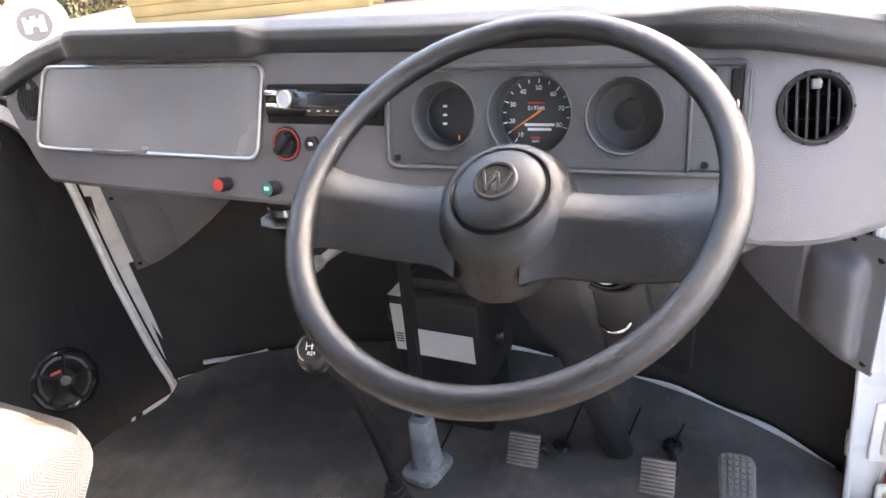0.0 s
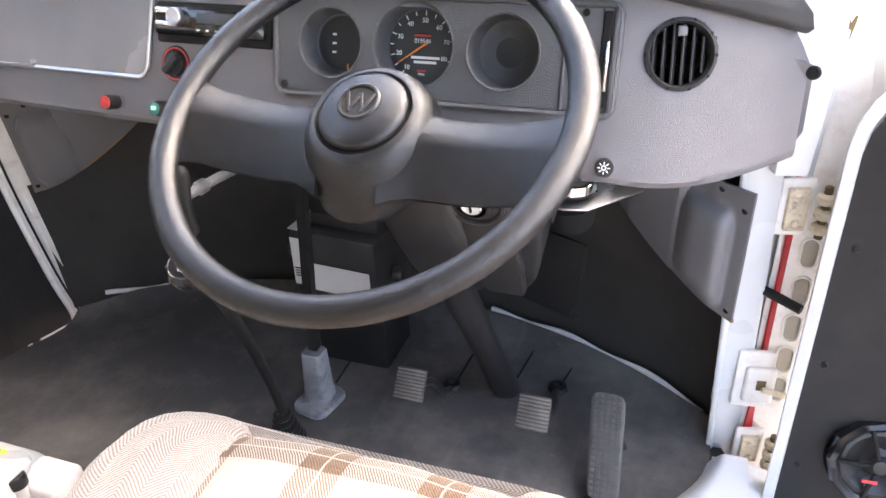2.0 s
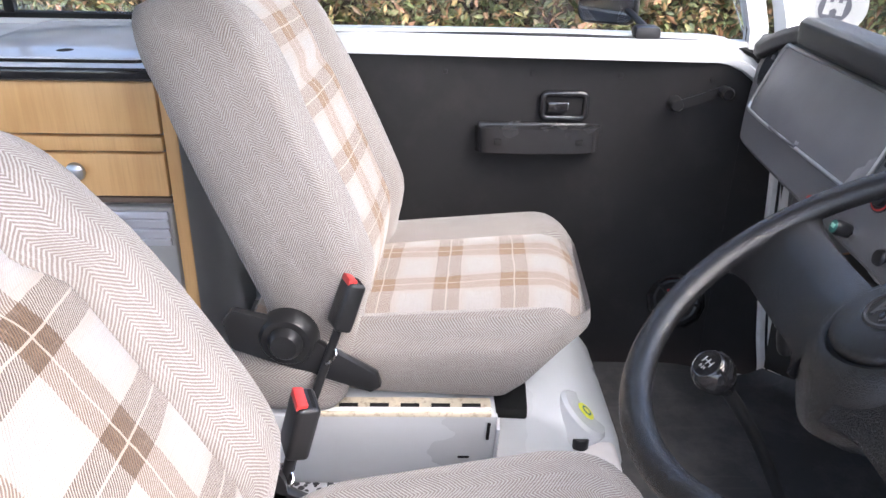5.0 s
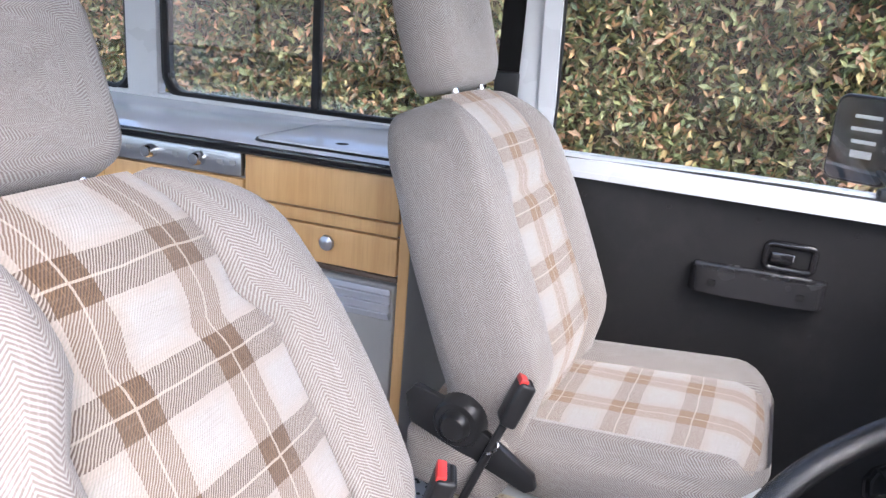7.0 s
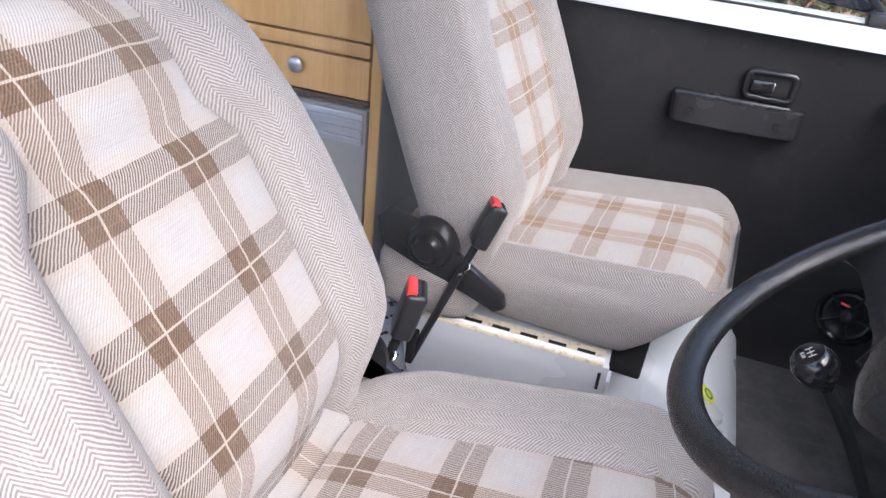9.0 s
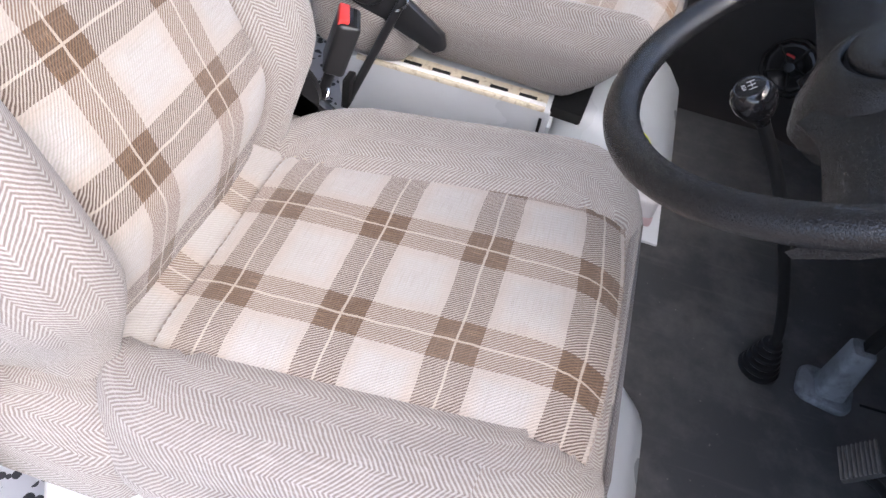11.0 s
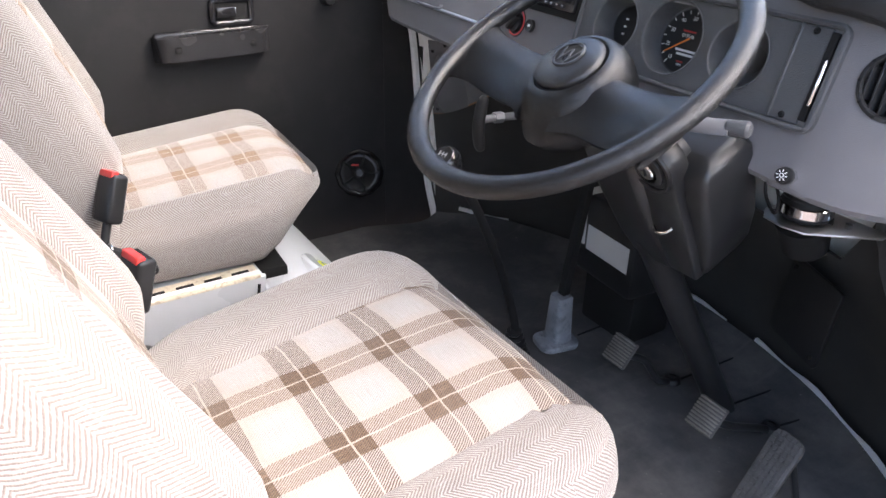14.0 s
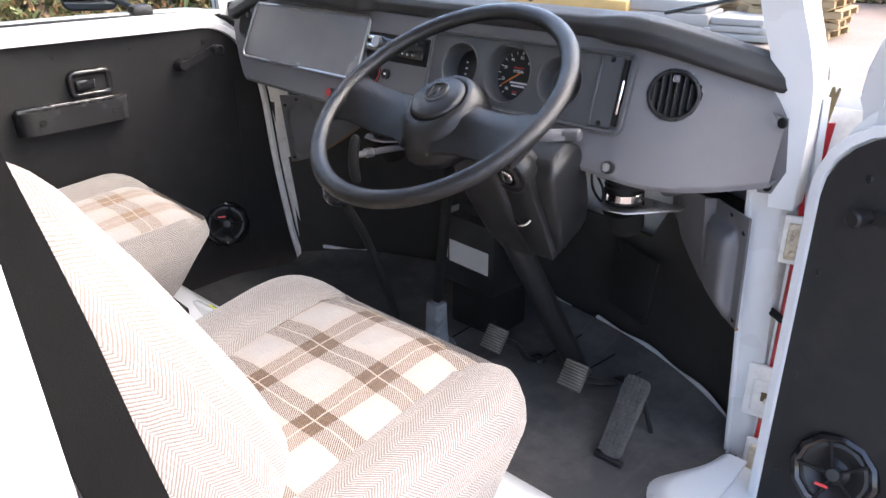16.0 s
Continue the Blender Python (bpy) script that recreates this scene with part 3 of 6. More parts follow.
# ---- dash ----
dash = thing("dashboard", (0, 0.93, 0.55), "grey grained plastic dashboard with dark padded top", "dashboard")


def top_of(x):
    return 0.697 - 0.055 * max(0.0, min(1.0, (abs(x) - 0.43) / 0.20)) ** 1.6


def low_of(x):
    """Lower edge of the dash front."""
    left = 0.095 * min(1.0, max(0.0, -x - 0.545) / 0.095) ** 1.2
    return 0.524 + left - (0.012 * math.exp(-((x - 0.52) / 0.10) ** 2) if x > 0 else 0)


def face_shape(u, v):
    """Front skin: v runs from under the lip, up the face, to under the pad."""
    lo, hi = low_of(u), top_of(u) + 0.014
    if v < 0.2:
        k = v / 0.2
        p = fascia(u, lo)
        return p + Vector((0, 0.02 + 0.10 * (1 - k), -0.002 + 0.004 * k)) if k < 0.85 else p + Vector((0, 0.004, 0.002))
    k = (v - 0.2) / 0.8
    z = lo + 0.006 + (hi - lo - 0.006) * k
    return fascia(u, z)


def open_in_dash(p):
    """Where the dash front is cut away behind the gauges and vents."""
    if 0.072 < p.x < 0.392 and 0.590 < p.z < 0.676:
        return True
    return any(math.hypot(p.x - x, p.z - z) < r for x, z, r in ((0.507, 0.640, 0.0325), (-0.577, 0.640, 0.0285)))


skin = sheet(face_shape, span(-0.645, 0.632, 420), [0, 0.1, 0.16, 0.18, 0.2] + span(0.215, 1, 62), thick=0.004, skip=open_in_dash)
part("front", skin, DASH, dash, "grey grained plastic dash front")


def pad_shape(u, v):
    """Padded top: from under its front lip, over the roll, back to the screen."""
    hi = top_of(u)
    base = fascia(u, hi)
    side = max(0.0, min(1.0, (abs(u) - 0.50) / 0.15))
    gl = 1.0 / (1 + math.exp((u + 0.118) / 0.004)) * (1.0 / (1 + math.exp(-(u + 0.455) / 0.008)))
    back = screen_base(u * 0.985, 0.70)
    end = ease(0.36, 0.42, u)
    hump = [(0.012, 0.008), (-0.028, 0.008), (-0.032, 0.012), (-0.033, 0.042), (-0.026, 0.048), (0.015, 0.047), (0.06, 0.034)]
    hood = [(0.012, 0.008), (-0.002, 0.008), (-0.005, 0.012), (-0.008, 0.026), (-0.002, 0.036), (0.025, 0.045), (0.07, 0.036)]
    roll = [(0.012, 0.002), (-0.012, 0.003), (-0.020, 0.010), (-0.020, 0.026), (-0.008, 0.042), (0.015, 0.046), (0.06, 0.034)]
    mixed = [gl if u < 0 else 0.0, 1 - (gl if u < 0 else end) - side * (u < 0) * (1 - gl), end + side * (u < 0) * (1 - gl)]
    prof = [tuple(sum(k * p[c] for k, p in zip(mixed, ps)) for c in (0, 1)) for ps in zip(hump, hood, roll)]
    n = len(prof)
    f = v * n
    if f <= n - 1:
        i = min(int(f), n - 2)
        k = f - i
        dy = prof[i][0] * (1 - k) + prof[i + 1][0] * k
        dz = prof[i][1] * (1 - k) + prof[i + 1][1] * k
        return base + Vector((0, dy, dz))
    k = f - (n - 1)
    a = base + Vector((0, prof[-1][0], prof[-1][1]))
    return a.lerp(Vector((u, max(back.y, a.y + 0.01), 0.655)), k ** 0.8)


pad = sheet(pad_shape, span(-0.648, 0.648, 130), span(0, 1, 29), thick=0.004)
part("pad", pad, PAD, dash, "dark grey padded dash top with a roll", smooth=60)
# end flanges with screws
for s in (-1, 1):
    fl = sheet(lambda u, v: (s * (0.608 + 0.036 * u - 0.006 * v), (0.986 if s > 0 else 1.004) + 0.012 * u + 0.030 * (1 - v) + 0.004 * u * v, 0.500 + 0.132 * v - 0.018 * u * v), span(0, 1, 6), span(0, 1, 8), thick=0.005)
    f = part("end_flange", fl, DASH, dash)
    for x, y, z in ((0.638, 0.984, 0.612), (0.625, 1.008, 0.513)):
        part("screw", screw_head((s * x, y - (0.004 if s > 0 else -0.014), z), (-s * 0.3, -0.9, 0.15), 0.0075), MATT, dash)

# glovebox lid
lid = thing("glovebox_lid", fascia_frame(-0.34, 0.63), "grey grained glovebox lid with pale edging", "glovebox")


def on_face(x, z, off):
    p = fascia(x, z)
    out = fascia_frame(x, z).to_3x3().col[2]
    return p + out * off


def lid_pt(u, v, off, grow=0.0):
    """u and v from -1 to 1 across the lid, which narrows to its top at the outer end."""
    k = (v + 1) / 2
    x0, x1 = -0.557 - grow + 0.036 * k, -0.133 + grow + 0.015 * k
    x = x0 + (x1 - x0) * (u + 1) / 2
    z = 0.578 - grow + (0.110 + 2 * grow) * k
    return on_face(x, z, off)


outline = [(x / 0.214, y / 0.055) for x, y in rounded(0.214, 0.055, 0.015, 6)]
fine = []
for (a, b), (c, d) in zip(outline, outline[1:] + outline[:1]):
    n = max(1, int(abs(c - a) / 0.06))
    fine += [(a + (c - a) * i / n, b + (d - b) * i / n) for i in range(n)]
rings = [[lid_pt(u * k, v * k, h) for u, v in fine] for k, h in ((1.0, 0.0), (1.0, 0.007), (0.985, 0.009), (0.9, 0.009), (0.7, 0.009), (0.4, 0.009), (0.1, 0.009))]
part("panel", loft(rings, close_top=True), LID, lid, smooth=50)
part("edging", sweep([lid_pt(u, v, 0.0085, 0.002) for u, v in fine], circle(0.0030, 8), closed_path=True, up=(0, -1, 0.2)), TRIM, lid, "pale worn edging")
part("finger_grip", sweep([lid_pt(u, -1 - 0.05 * math.cos((u + 0.15) / 0.25 * math.pi / 2), 0.010) for u in span(-0.40, 0.10, 14)], circle(0.0028, 6), up=(0, -1, 0.2)), DASH, lid)

# screws along the lower edge
part("screw", screw_head(on_face(-0.514, 0.536, 0.001), fascia_frame(-0.514, 0.536).to_3x3().col[2], 0.005), MATT, dash)
# fold line under the glovebox
part("ridge", sweep([on_face(x, 0.560, 0.0) for x in span(-0.535, -0.02, 20)], [(-0.004, -0.004), (0.004, -0.004), (0.002, 0.003), (-0.002, 0.001)], up=(0, -1, 0.2)), DASH, dash)


def round_vent(x, z, r, label):
    m = fascia_frame(x, z)
    v = thing("air_vent", m, label, "air vent", "dash air vents")
    part("ring", lathe([(r * 0.84, -0.014), (r * 0.84, 0.004), (r * 0.90, 0.007), (r, 0.005), (r, -0.004), (r * 0.9, -0.014)], m, 40), PAD, v)
    for i in range(20):
        a = 2 * math.pi * i / 20
        if i % 2:
            continue
        part("notch", box((0.0045, 0.0035, 0.003), m @ pose(0, 0, 0, 0, 0, math.degrees(a)) @ Matrix.Translation((r * 0.945, 0, 0.0050)), 0.0008, 1), MATT, v)
    part("back", lathe([(r * 0.86, -0.004), (r * 0.86, -0.030), (0, -0.030)], m, 30), MATT, v)
    for i in range(6):
        px = (i - 2.5) * r * 0.27
        h = math.sqrt(max(0.0, (r * 0.83) ** 2 - px * px))
        part("slat", box((0.0024, 2 * h, 0.016), m @ Matrix.Translation((px, 0, -0.004)) @ pose(0, 0, 0, 0, -25, 0), 0.0006, 1), PAD, v)
    for dy in (0.33, -0.30):
        part("crossbar", box((r * 1.55, 0.0018, 0.004), m @ Matrix.Translation((0, dy * r, -0.010)), 0.0005, 1), BLACK, v)
    part("tab", box((0.010, 0.010, 0.006), m @ Matrix.Translation((0, r * 0.62, 0.003)), 0.002), DUCT, v)
    return v


round_vent(0.507, 0.640, 0.036, "round black dash vent with slanted slats")
round_vent(-0.577, 0.640, 0.032, "small round black dash vent with slats")

# radio
rm = fascia_frame(-0.028, 0.646)
radio = thing("car_radio", rm, "black car radio with a silver volume knob", "radio")
part("surround", box((0.168, 0.048, 0.012), rm @ Matrix.Translation((0, 0, 0.002)), 0.003), MATT, radio)
part("face", box((0.160, 0.034, 0.012), rm @ Matrix.Translation((-0.002, 0.002, 0.008)), 0.004), GLOSS, radio)
part("display", box((0.075, 0.013, 0.002), rm @ Matrix.Translation((0.020, 0.006, 0.0145)), 0.001, 1), plain("dark_display", (0.02, 0.022, 0.026), 0.1, vary=0.05), radio)
part("volume_knob", lathe([(0, 0.0085), (0.0085, 0.0085), (0.0095, 0.0095), (0.0110, 0.008), (0.0110, 0), (0, 0)], rm @ Matrix.Translation((-0.047, 0.006, 0.013)), 28), STEEL, radio, "silver turned volume knob")
part("slot", box((0.1, 0.003, 0.002), rm @ Matrix.Translation((0.018, 0.0165, 0.0135)), 0.0005, 1), MATT, radio)
for i in range(6):
    part("key", box((0.010, 0.0045, 0.003), rm @ Matrix.Translation((-0.014 + i * 0.0135, -0.008, 0.0142)), 0.001, 1), BLACK, radio)
    part("key_mark", box((0.004, 0.0012, 0.0006), rm @ Matrix.Translation((-0.014 + i * 0.0135, -0.0078, 0.0160))), DIAL_WHITE, radio)
part("chrome_band", box((0.030, 0.007, 0.003), rm @ Matrix.Translation((-0.066, 0.013, 0.014)), 0.0015), CHROME, radio)
part("chrome_band", box((0.028, 0.006, 0.003), rm @ Matrix.Translation((-0.066, -0.002, 0.014)), 0.0015), CHROME, radio)

# heater knob
hm = fascia_frame(-0.087, 0.598)
hk = thing("heater_control", hm, "round black rotary heater control with red scale", "heater control")
part("plate", lathe([(0, 0.005), (0.0215, 0.005), (0.0245, 0.001), (0.0245, -0.002)], hm, 32), BLACK, hk)
part("red_scale", lathe([(0.0180, 0.0058), (0.0200, 0.0058), (0.0200, 0.0045), (0.0180, 0.0045)], hm, 32), DIAL_RED, hk)
part("grip", box((0.010, 0.029, 0.016), hm @ Matrix.Translation((0, 0, 0.011)) @ pose(0, 0, 0, 0, 0, -40), 0.003), BLACK, hk)
part("hub", lathe([(0, 0.011), (0.014, 0.010), (0.0155, 0.004), (0.0155, 0)], hm, 24), BLACK, hk)


def push_knob(x, z, colour, name, label, long=0.030):
    m = fascia_frame(x, z)
    k = thing(name, m, label, "switch")
    part("collar", lathe([(0.006, 0.010), (0.0085, 0.010), (0.0095, 0.0), (0.006, 0.0)], m, 6), CHROME, k, "chrome nut")
    part("stem", lathe([(0, long), (0.0088, long), (0.010, long - 0.003), (0.0092, 0.012), (0.005, 0.010), (0.005, 0)], m, 24), BLACK, k)
    part("cap", lathe([(0, long + 0.0012), (0.0078, long + 0.0008), (0.0082, long - 0.001), (0, long - 0.001)], m, 24), colour, k)
    return m


m = push_knob(-0.180, 0.545, RED_PLASTIC, "hazard_switch", "red capped push switch with chrome nut")
k = bpy.data.objects["hazard_switch"]
part("symbol", lathe([(0.0035, 0.0318), (0.0045, 0.0318), (0.0045, 0.030), (0.0035, 0.030)], m, 3), DIAL_RED, k)
m = push_knob(-0.100, 0.545, GREEN, "heated_screen_switch", "dark green capped push switch with chrome nut")
k = bpy.data.objects["heated_screen_switch"]
part("symbol", box((0.008, 0.005, 0.0008), m @ Matrix.Translation((0, 0.001, 0.0316)), 0.0005, 1), plain("mint_mark", (0.35, 0.7, 0.6), 0.5), k)
m = push_knob(0.448, 0.533, BLACK, "light_switch", "black push switch with a white lamp symbol", 0.022)
k = bpy.data.objects["light_switch"]
part("symbol_hub", lathe([(0.0016, 0.0238), (0.0026, 0.0238), (0.0026, 0.0225), (0.0016, 0.0225)], m, 16), DIAL_WHITE, k)
for i in range(8):
    part("ray", box((0.0026, 0.0010, 0.0008), m @ pose(0, 0, 0, 0, 0, i * 45) @ Matrix.Translation((0.0050, 0, 0.0236))), DIAL_WHITE, k)
m = push_knob(-0.045, 0.600, BLACK, "wiper_switch", "small round black switch with a pale symbol", 0.010)
part("symbol", box((0.006, 0.004, 0.0008), m @ Matrix.Translation((0, 0, 0.0116)), 0.0005, 1), DIAL_WHITE, bpy.data.objects["wiper_switch"])
m = push_knob(-0.02, 0.548, BLACK, "blank_switch", "plain black round dash switch", 0.016)
# raised pocket round the light switch
part("switch_pocket", box((0.05, 0.034, 0.006), fascia_frame(0.449, 0.532), 0.003), DASH, dash)

# instrument cluster
cm = fascia_frame(0.252, 0.634)
cl = thing("instrument_cluster", cm, "grey instrument panel with three round gauges", "instrument panel")
CX0, CX1 = -0.190, 0.196


def plate_with_holes(x0, x1, y0, y1, holes, z, n=48):
    """A flat plate in the cluster's frame with round holes cut through it."""
    bm = bmesh.new()
    cut = [x0] + [(holes[i][0] + holes[i][2] + holes[i + 1][0] - holes[i + 1][2]) / 2 for i in range(len(holes) - 1)] + [x1]
    for (hx, hy, r), a, b in zip(holes, cut, cut[1:]):
        inner, outer = [], []
        for i in range(n):
            t = 2 * math.pi * i / n
            c, s = math.cos(t), math.sin(t)
            inner.append(bm.verts.new((hx + r * c, hy + r * s, z)))
            kx = ((b - hx) / c if c > 0 else (a - hx) / c) if abs(c) > 1e-6 else 1e9
            ky = ((y1 - hy) / s if s > 0 else (y0 - hy) / s) if abs(s) > 1e-6 else 1e9
            k = min(kx, ky)
            outer.append(bm.verts.new((hx + k * c, hy + k * s, z)))
        for i in range(n):
            j = (i + 1) % n
            bm.faces.new([inner[i], inner[j], outer[j], outer[i]])
            oi, oj = outer[i].co, outer[j].co
            if abs(oi.x - oj.x) > 1e-5 and abs(oi.y - oj.y) > 1e-5:
                cx = b if max(oi.x, oj.x) > hx and abs(max(oi.x, oj.x) - b) < 1e-5 else a
                cy = y1 if abs(max(oi.y, oj.y) - y1) < 1e-5 else y0
                bm.faces.new([outer[i], bm.verts.new((cx, cy, z)), outer[j]])
    bmesh.ops.remove_doubles(bm, verts=bm.verts, dist=1e-5)
    return bm


HOLES = [(-0.121, 0.002, 0.0375), (-0.022, 0.003, 0.0455), (0.079, 0.002, 0.0385)]
pl = plate_with_holes(-0.186, 0.142, -0.052, 0.050, HOLES, 0.006)
pl.transform(cm)
part("plate", pl, CLUSTER, cl, smooth=0)
rim = [(x * 1.0, y, 0.006) for x, y in rounded(0.193, 0.0555, 0.012, 6)]
part("frame", sweep([cm @ Vector((x + 0.004, y - 0.001, z)) for x, y, z in rim], [(-0.004, -0.008), (0.004, -0.008), (0.003, 0.003), (0.0, 0.0045), (-0.003, 0.003)], closed_path=True, up=cm.to_3x3().col[2]), CLUSTER, cl)
part("side_plate", box((0.036, 0.102, 0.010), cm @ Matrix.Translation((0.162, -0.001, 0.002)), 0.001, 1), CLUSTER, cl)
part("divider", box((0.004, 0.104, 0.006), cm @ Matrix.Translation((0.144, -0.001, 0.006)), 0.0015, 1), CLUSTER, cl)
part("slot", box((0.008, 0.094, 0.006), cm @ Matrix.Translation((0.184, 0.0, 0.006)), 0.001, 1), MATT, cl)
part("slider", box((0.004, 0.050, 0.005), cm @ Matrix.Translation((0.187, -0.006, 0.010)), 0.0015, 1), CHROME, cl, "bright slider edge")
part("side_frame", box((0.006, 0.106, 0.009), cm @ Matrix.Translation((0.194, -0.001, 0.006)), 0.002), CLUSTER, cl)
for x, y in ((-0.178, -0.046), (0.160, -0.046), (0.162, 0.045)):
    part("screw", screw_head(cm @ Vector((x, y, 0.007)), cm.to_3x3().col[2], 0.0038), MATT, cl)


def gauge(hole, depth, dial_r, name, dial_mat, shift):
    hx, hy, r = hole
    g = part(name, lathe([(r + 0.002, 0.0065), (r + 0.0012, 0.0078), (r - 0.0005, 0.0065), (r - 0.001, 0.004), (dial_r + 0.002, -depth + 0.001), (dial_r, -depth)], cm @ Matrix.Translation((hx, hy, 0)), 48), CLUSTER, cl, "deep grey gauge hood")
    part("dial", lathe([(0, -depth + 0.0005), (dial_r + 0.001, -depth), (dial_r + 0.001, -depth - 0.003)], cm @ Matrix.Translation((hx + shift[0], hy + shift[1], 0)), 40), dial_mat, g)
    return g


DIALBLACK = plain("dial_black", (0.012, 0.012, 0.013), 0.3, vary=0.1)
g1 = gauge(HOLES[0], 0.026, 0.031, "fuel_gauge", DIALBLACK, (0, 0))
g2 = gauge(HOLES[1], 0.026, 0.0405, "speedometer", DIALBLACK, (0, 0))
g3 = gauge(HOLES[2], 0.028, 0.033, "blank_gauge", CLUSTER, (0, 0))


def on_dial(hole, a, r, z=-0.0248):
    return cm @ Matrix.Translation((hole[0] + r * math.cos(a), hole[1] + r * math.sin(a), z))


def text_part(name, body, size, m, material, parent):
    """Lettering turned into a mesh."""
    cu = bpy.data.curves.new(name, "FONT")
    cu.body, cu.size, cu.align_x, cu.align_y, cu.extrude = body, size, "CENTER", "CENTER", 0.0001
    tmp = new(name, cu)
    me = bpy.data.meshes.new_from_object(tmp.evaluated_get(bpy.context.evaluated_depsgraph_get()))
    bpy.data.objects.remove(tmp)
    bm = bmesh.new()
    bm.from_mesh(me)
    bm.transform(m)
    return part(name, bm, material, parent, smooth=0)


# speedometer: marks every 5, numbers every 10, round from lower left
for i in range(15):
    sp = 10 + 5 * i
    a = radians(232 - (sp - 10) * 3.66)
    long = 0.0052 if sp % 10 == 0 else 0.0040
    part("tick", box((long, 0.0011, 0.0004), on_dial(HOLES[1], a, 0.0365) @ pose(0, 0, 0, 0, 0, math.degrees(a))), DIAL_WHITE, g2)
    if sp % 10 == 0:
        text_part("numeral", str(sp), 0.0072, on_dial(HOLES[1], a, 0.0288), DIAL_WHITE, g2)
text_part("odometer_digits", "019546", 0.0066, on_dial(HOLES[1], radians(90), 0.0065), DIAL_WHITE, g2)
text_part("unit_letters", "MPH", 0.0042, on_dial(HOLES[1], radians(270), 0.0300), DIAL_WHITE, g2)
for k, (w, y, mt) in enumerate(((0.020, 0.0125, DIAL_RED), (0.034, -0.0115, DIAL_WHITE), (0.027, -0.0165, DIAL_WHITE), (0.010, -0.0260, DIAL_RED))):
    part("print_or_reflection_bar", box((w, 0.0022 if k in (0, 3) else 0.0030, 0.0004), cm @ Matrix.Translation((HOLES[1][0] + (0.004 if k in (1, 2) else 0), HOLES[1][1] + y, -0.0249))), mt, g2)
na = radians(214)
part("needle", prism([(-0.008, -0.0012), (0.032, -0.0005), (0.034, 0.0), (0.032, 0.0005), (-0.008, 0.0012)], 0.0008, cm @ Matrix.Translation((HOLES[1][0], HOLES[1][1], -0.0215)) @ pose(0, 0, 0, 0, 0, math.degrees(na))), ORANGE, g2, "orange needle")
for i, y in enumerate((0.010, 0.0, -0.010)):
    part("symbol", box((0.0052, 0.0026, 0.0004), cm @ Matrix.Translation((HOLES[0][0] - 0.010, HOLES[0][1] + y, -0.0248)), 0.0008, 1), DIAL_WHITE, g1)
part("needle", box((0.002, 0.006, 0.0006), cm @ Matrix.Translation((HOLES[0][0] + 0.008, HOLES[0][1] - 0.026, -0.024))), ORANGE, g1)
part("centre_disc", lathe([(0, -0.0268), (0.016, -0.0270), (0.016, -0.028)], cm @ Matrix.Translation((HOLES[2][0], HOLES[2][1], 0)), 32), DIALBLACK, g3)


# ---- steering wheel and column ----
wz = Vector((-0.056, -0.633, 1.0)).normalized()
wy = wz.cross(Vector((1, 0, 0))).normalized()
wm = Matrix((wy.cross(wz), wy, wz)).transposed().to_4x4() @ pose(0, 0, 0, 0, 0, -2.5)
wm.translation = (0.2553, 0.7117, 0.6338)
wheel = thing("steering_wheel", wm, "black grained two-spoke steering wheel with a round hub", "steering wheel")
ring = [(0.1918 * math.cos(2 * math.pi * i / 96), 0.1918 * math.sin(2 * math.pi * i / 96), 0) for i in range(96)]
part("rim", sweep([wm @ Vector(p) for p in ring], circle(0.0113, 20, 0.0134), closed_path=True, up=wm.to_3x3().col[2]), WHEEL, wheel)


def spoke(s):
    rings = []
    sec = [(0.024, -0.020), (0.021, -0.010), (0.012, -0.003), (-0.008, 0.0), (-0.014, -0.002), (-0.046, -0.015), (-0.056, -0.022), (-0.054, -0.030), (-0.03, -0.036), (0.008, -0.034)]
    for i in range(15):
        k = i / 14
        x = 0.030 + 0.158 * k
        flare = 1.0 + 0.30 * max(0.0, (k - 0.78) / 0.22) ** 2 + 0.25 * max(0.0, (0.25 - k) / 0.25) ** 2
        dz = -0.006 - 0.010 * math.sin(math.pi * min(1.0, k * 1.05)) + 0.010 * k * k
        thin = 1.0 - 0.35 * k
        rings.append([wm @ Vector((s * x, -0.006 + y * flare, dz + z * thin)) for y, z in sec])
    return loft(rings, close_top=True, close_bottom=True)


part("spoke", spoke(-1), WHEEL, wheel, smooth=35)
part("spoke", spoke(1), WHEEL, wheel, smooth=35)
hub = [(0.043, -0.004), (0.0455, -0.0015), (0.049, -0.002), (0.054, -0.006), (0.060, -0.016), (0.064, -0.032), (0.063, -0.05), (0.057, -0.066), (0.046, -0.08), (0.030, -0.088), (0, -0.09)]
hb = lathe(hub, None, 48)
for v in hb.verts:
    if v.co.y < 0:
        v.co.y *= 1.0 + 0.35 * min(1.0, max(0.0, -v.co.z / 0.05))
hb.transform(wm)
part("hub", hb, WHEEL, wheel)
hp = part("horn_pad", lathe([(0, 0.0075), (0.02, 0.0068), (0.036, 0.0045), (0.0405, 0.002), (0.0418, -0.001), (0.0418, -0.006)], wm, 48), WHEEL, wheel, "round grained horn pad")
part("pad_groove", lathe([(0.0415, -0.004), (0.0440, -0.004), (0.0440, -0.007), (0.0415, -0.007)], wm, 48), MATT, wheel)
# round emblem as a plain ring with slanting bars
em = wm @ Matrix.Translation((-0.002, 0.004, 0.007))
part("emblem_ring", lathe([(0.0165, 0), (0.0165, 0.0016), (0.0185, 0.0018), (0.0200, 0.0004), (0.0200, -0.001)], em, 40), BLACK, wheel, "black ring emblem")
part("emblem_disc", lathe([(0, 0.0004), (0.0168, 0.0002), (0.0168, -0.001)], em, 32), MATT, wheel)
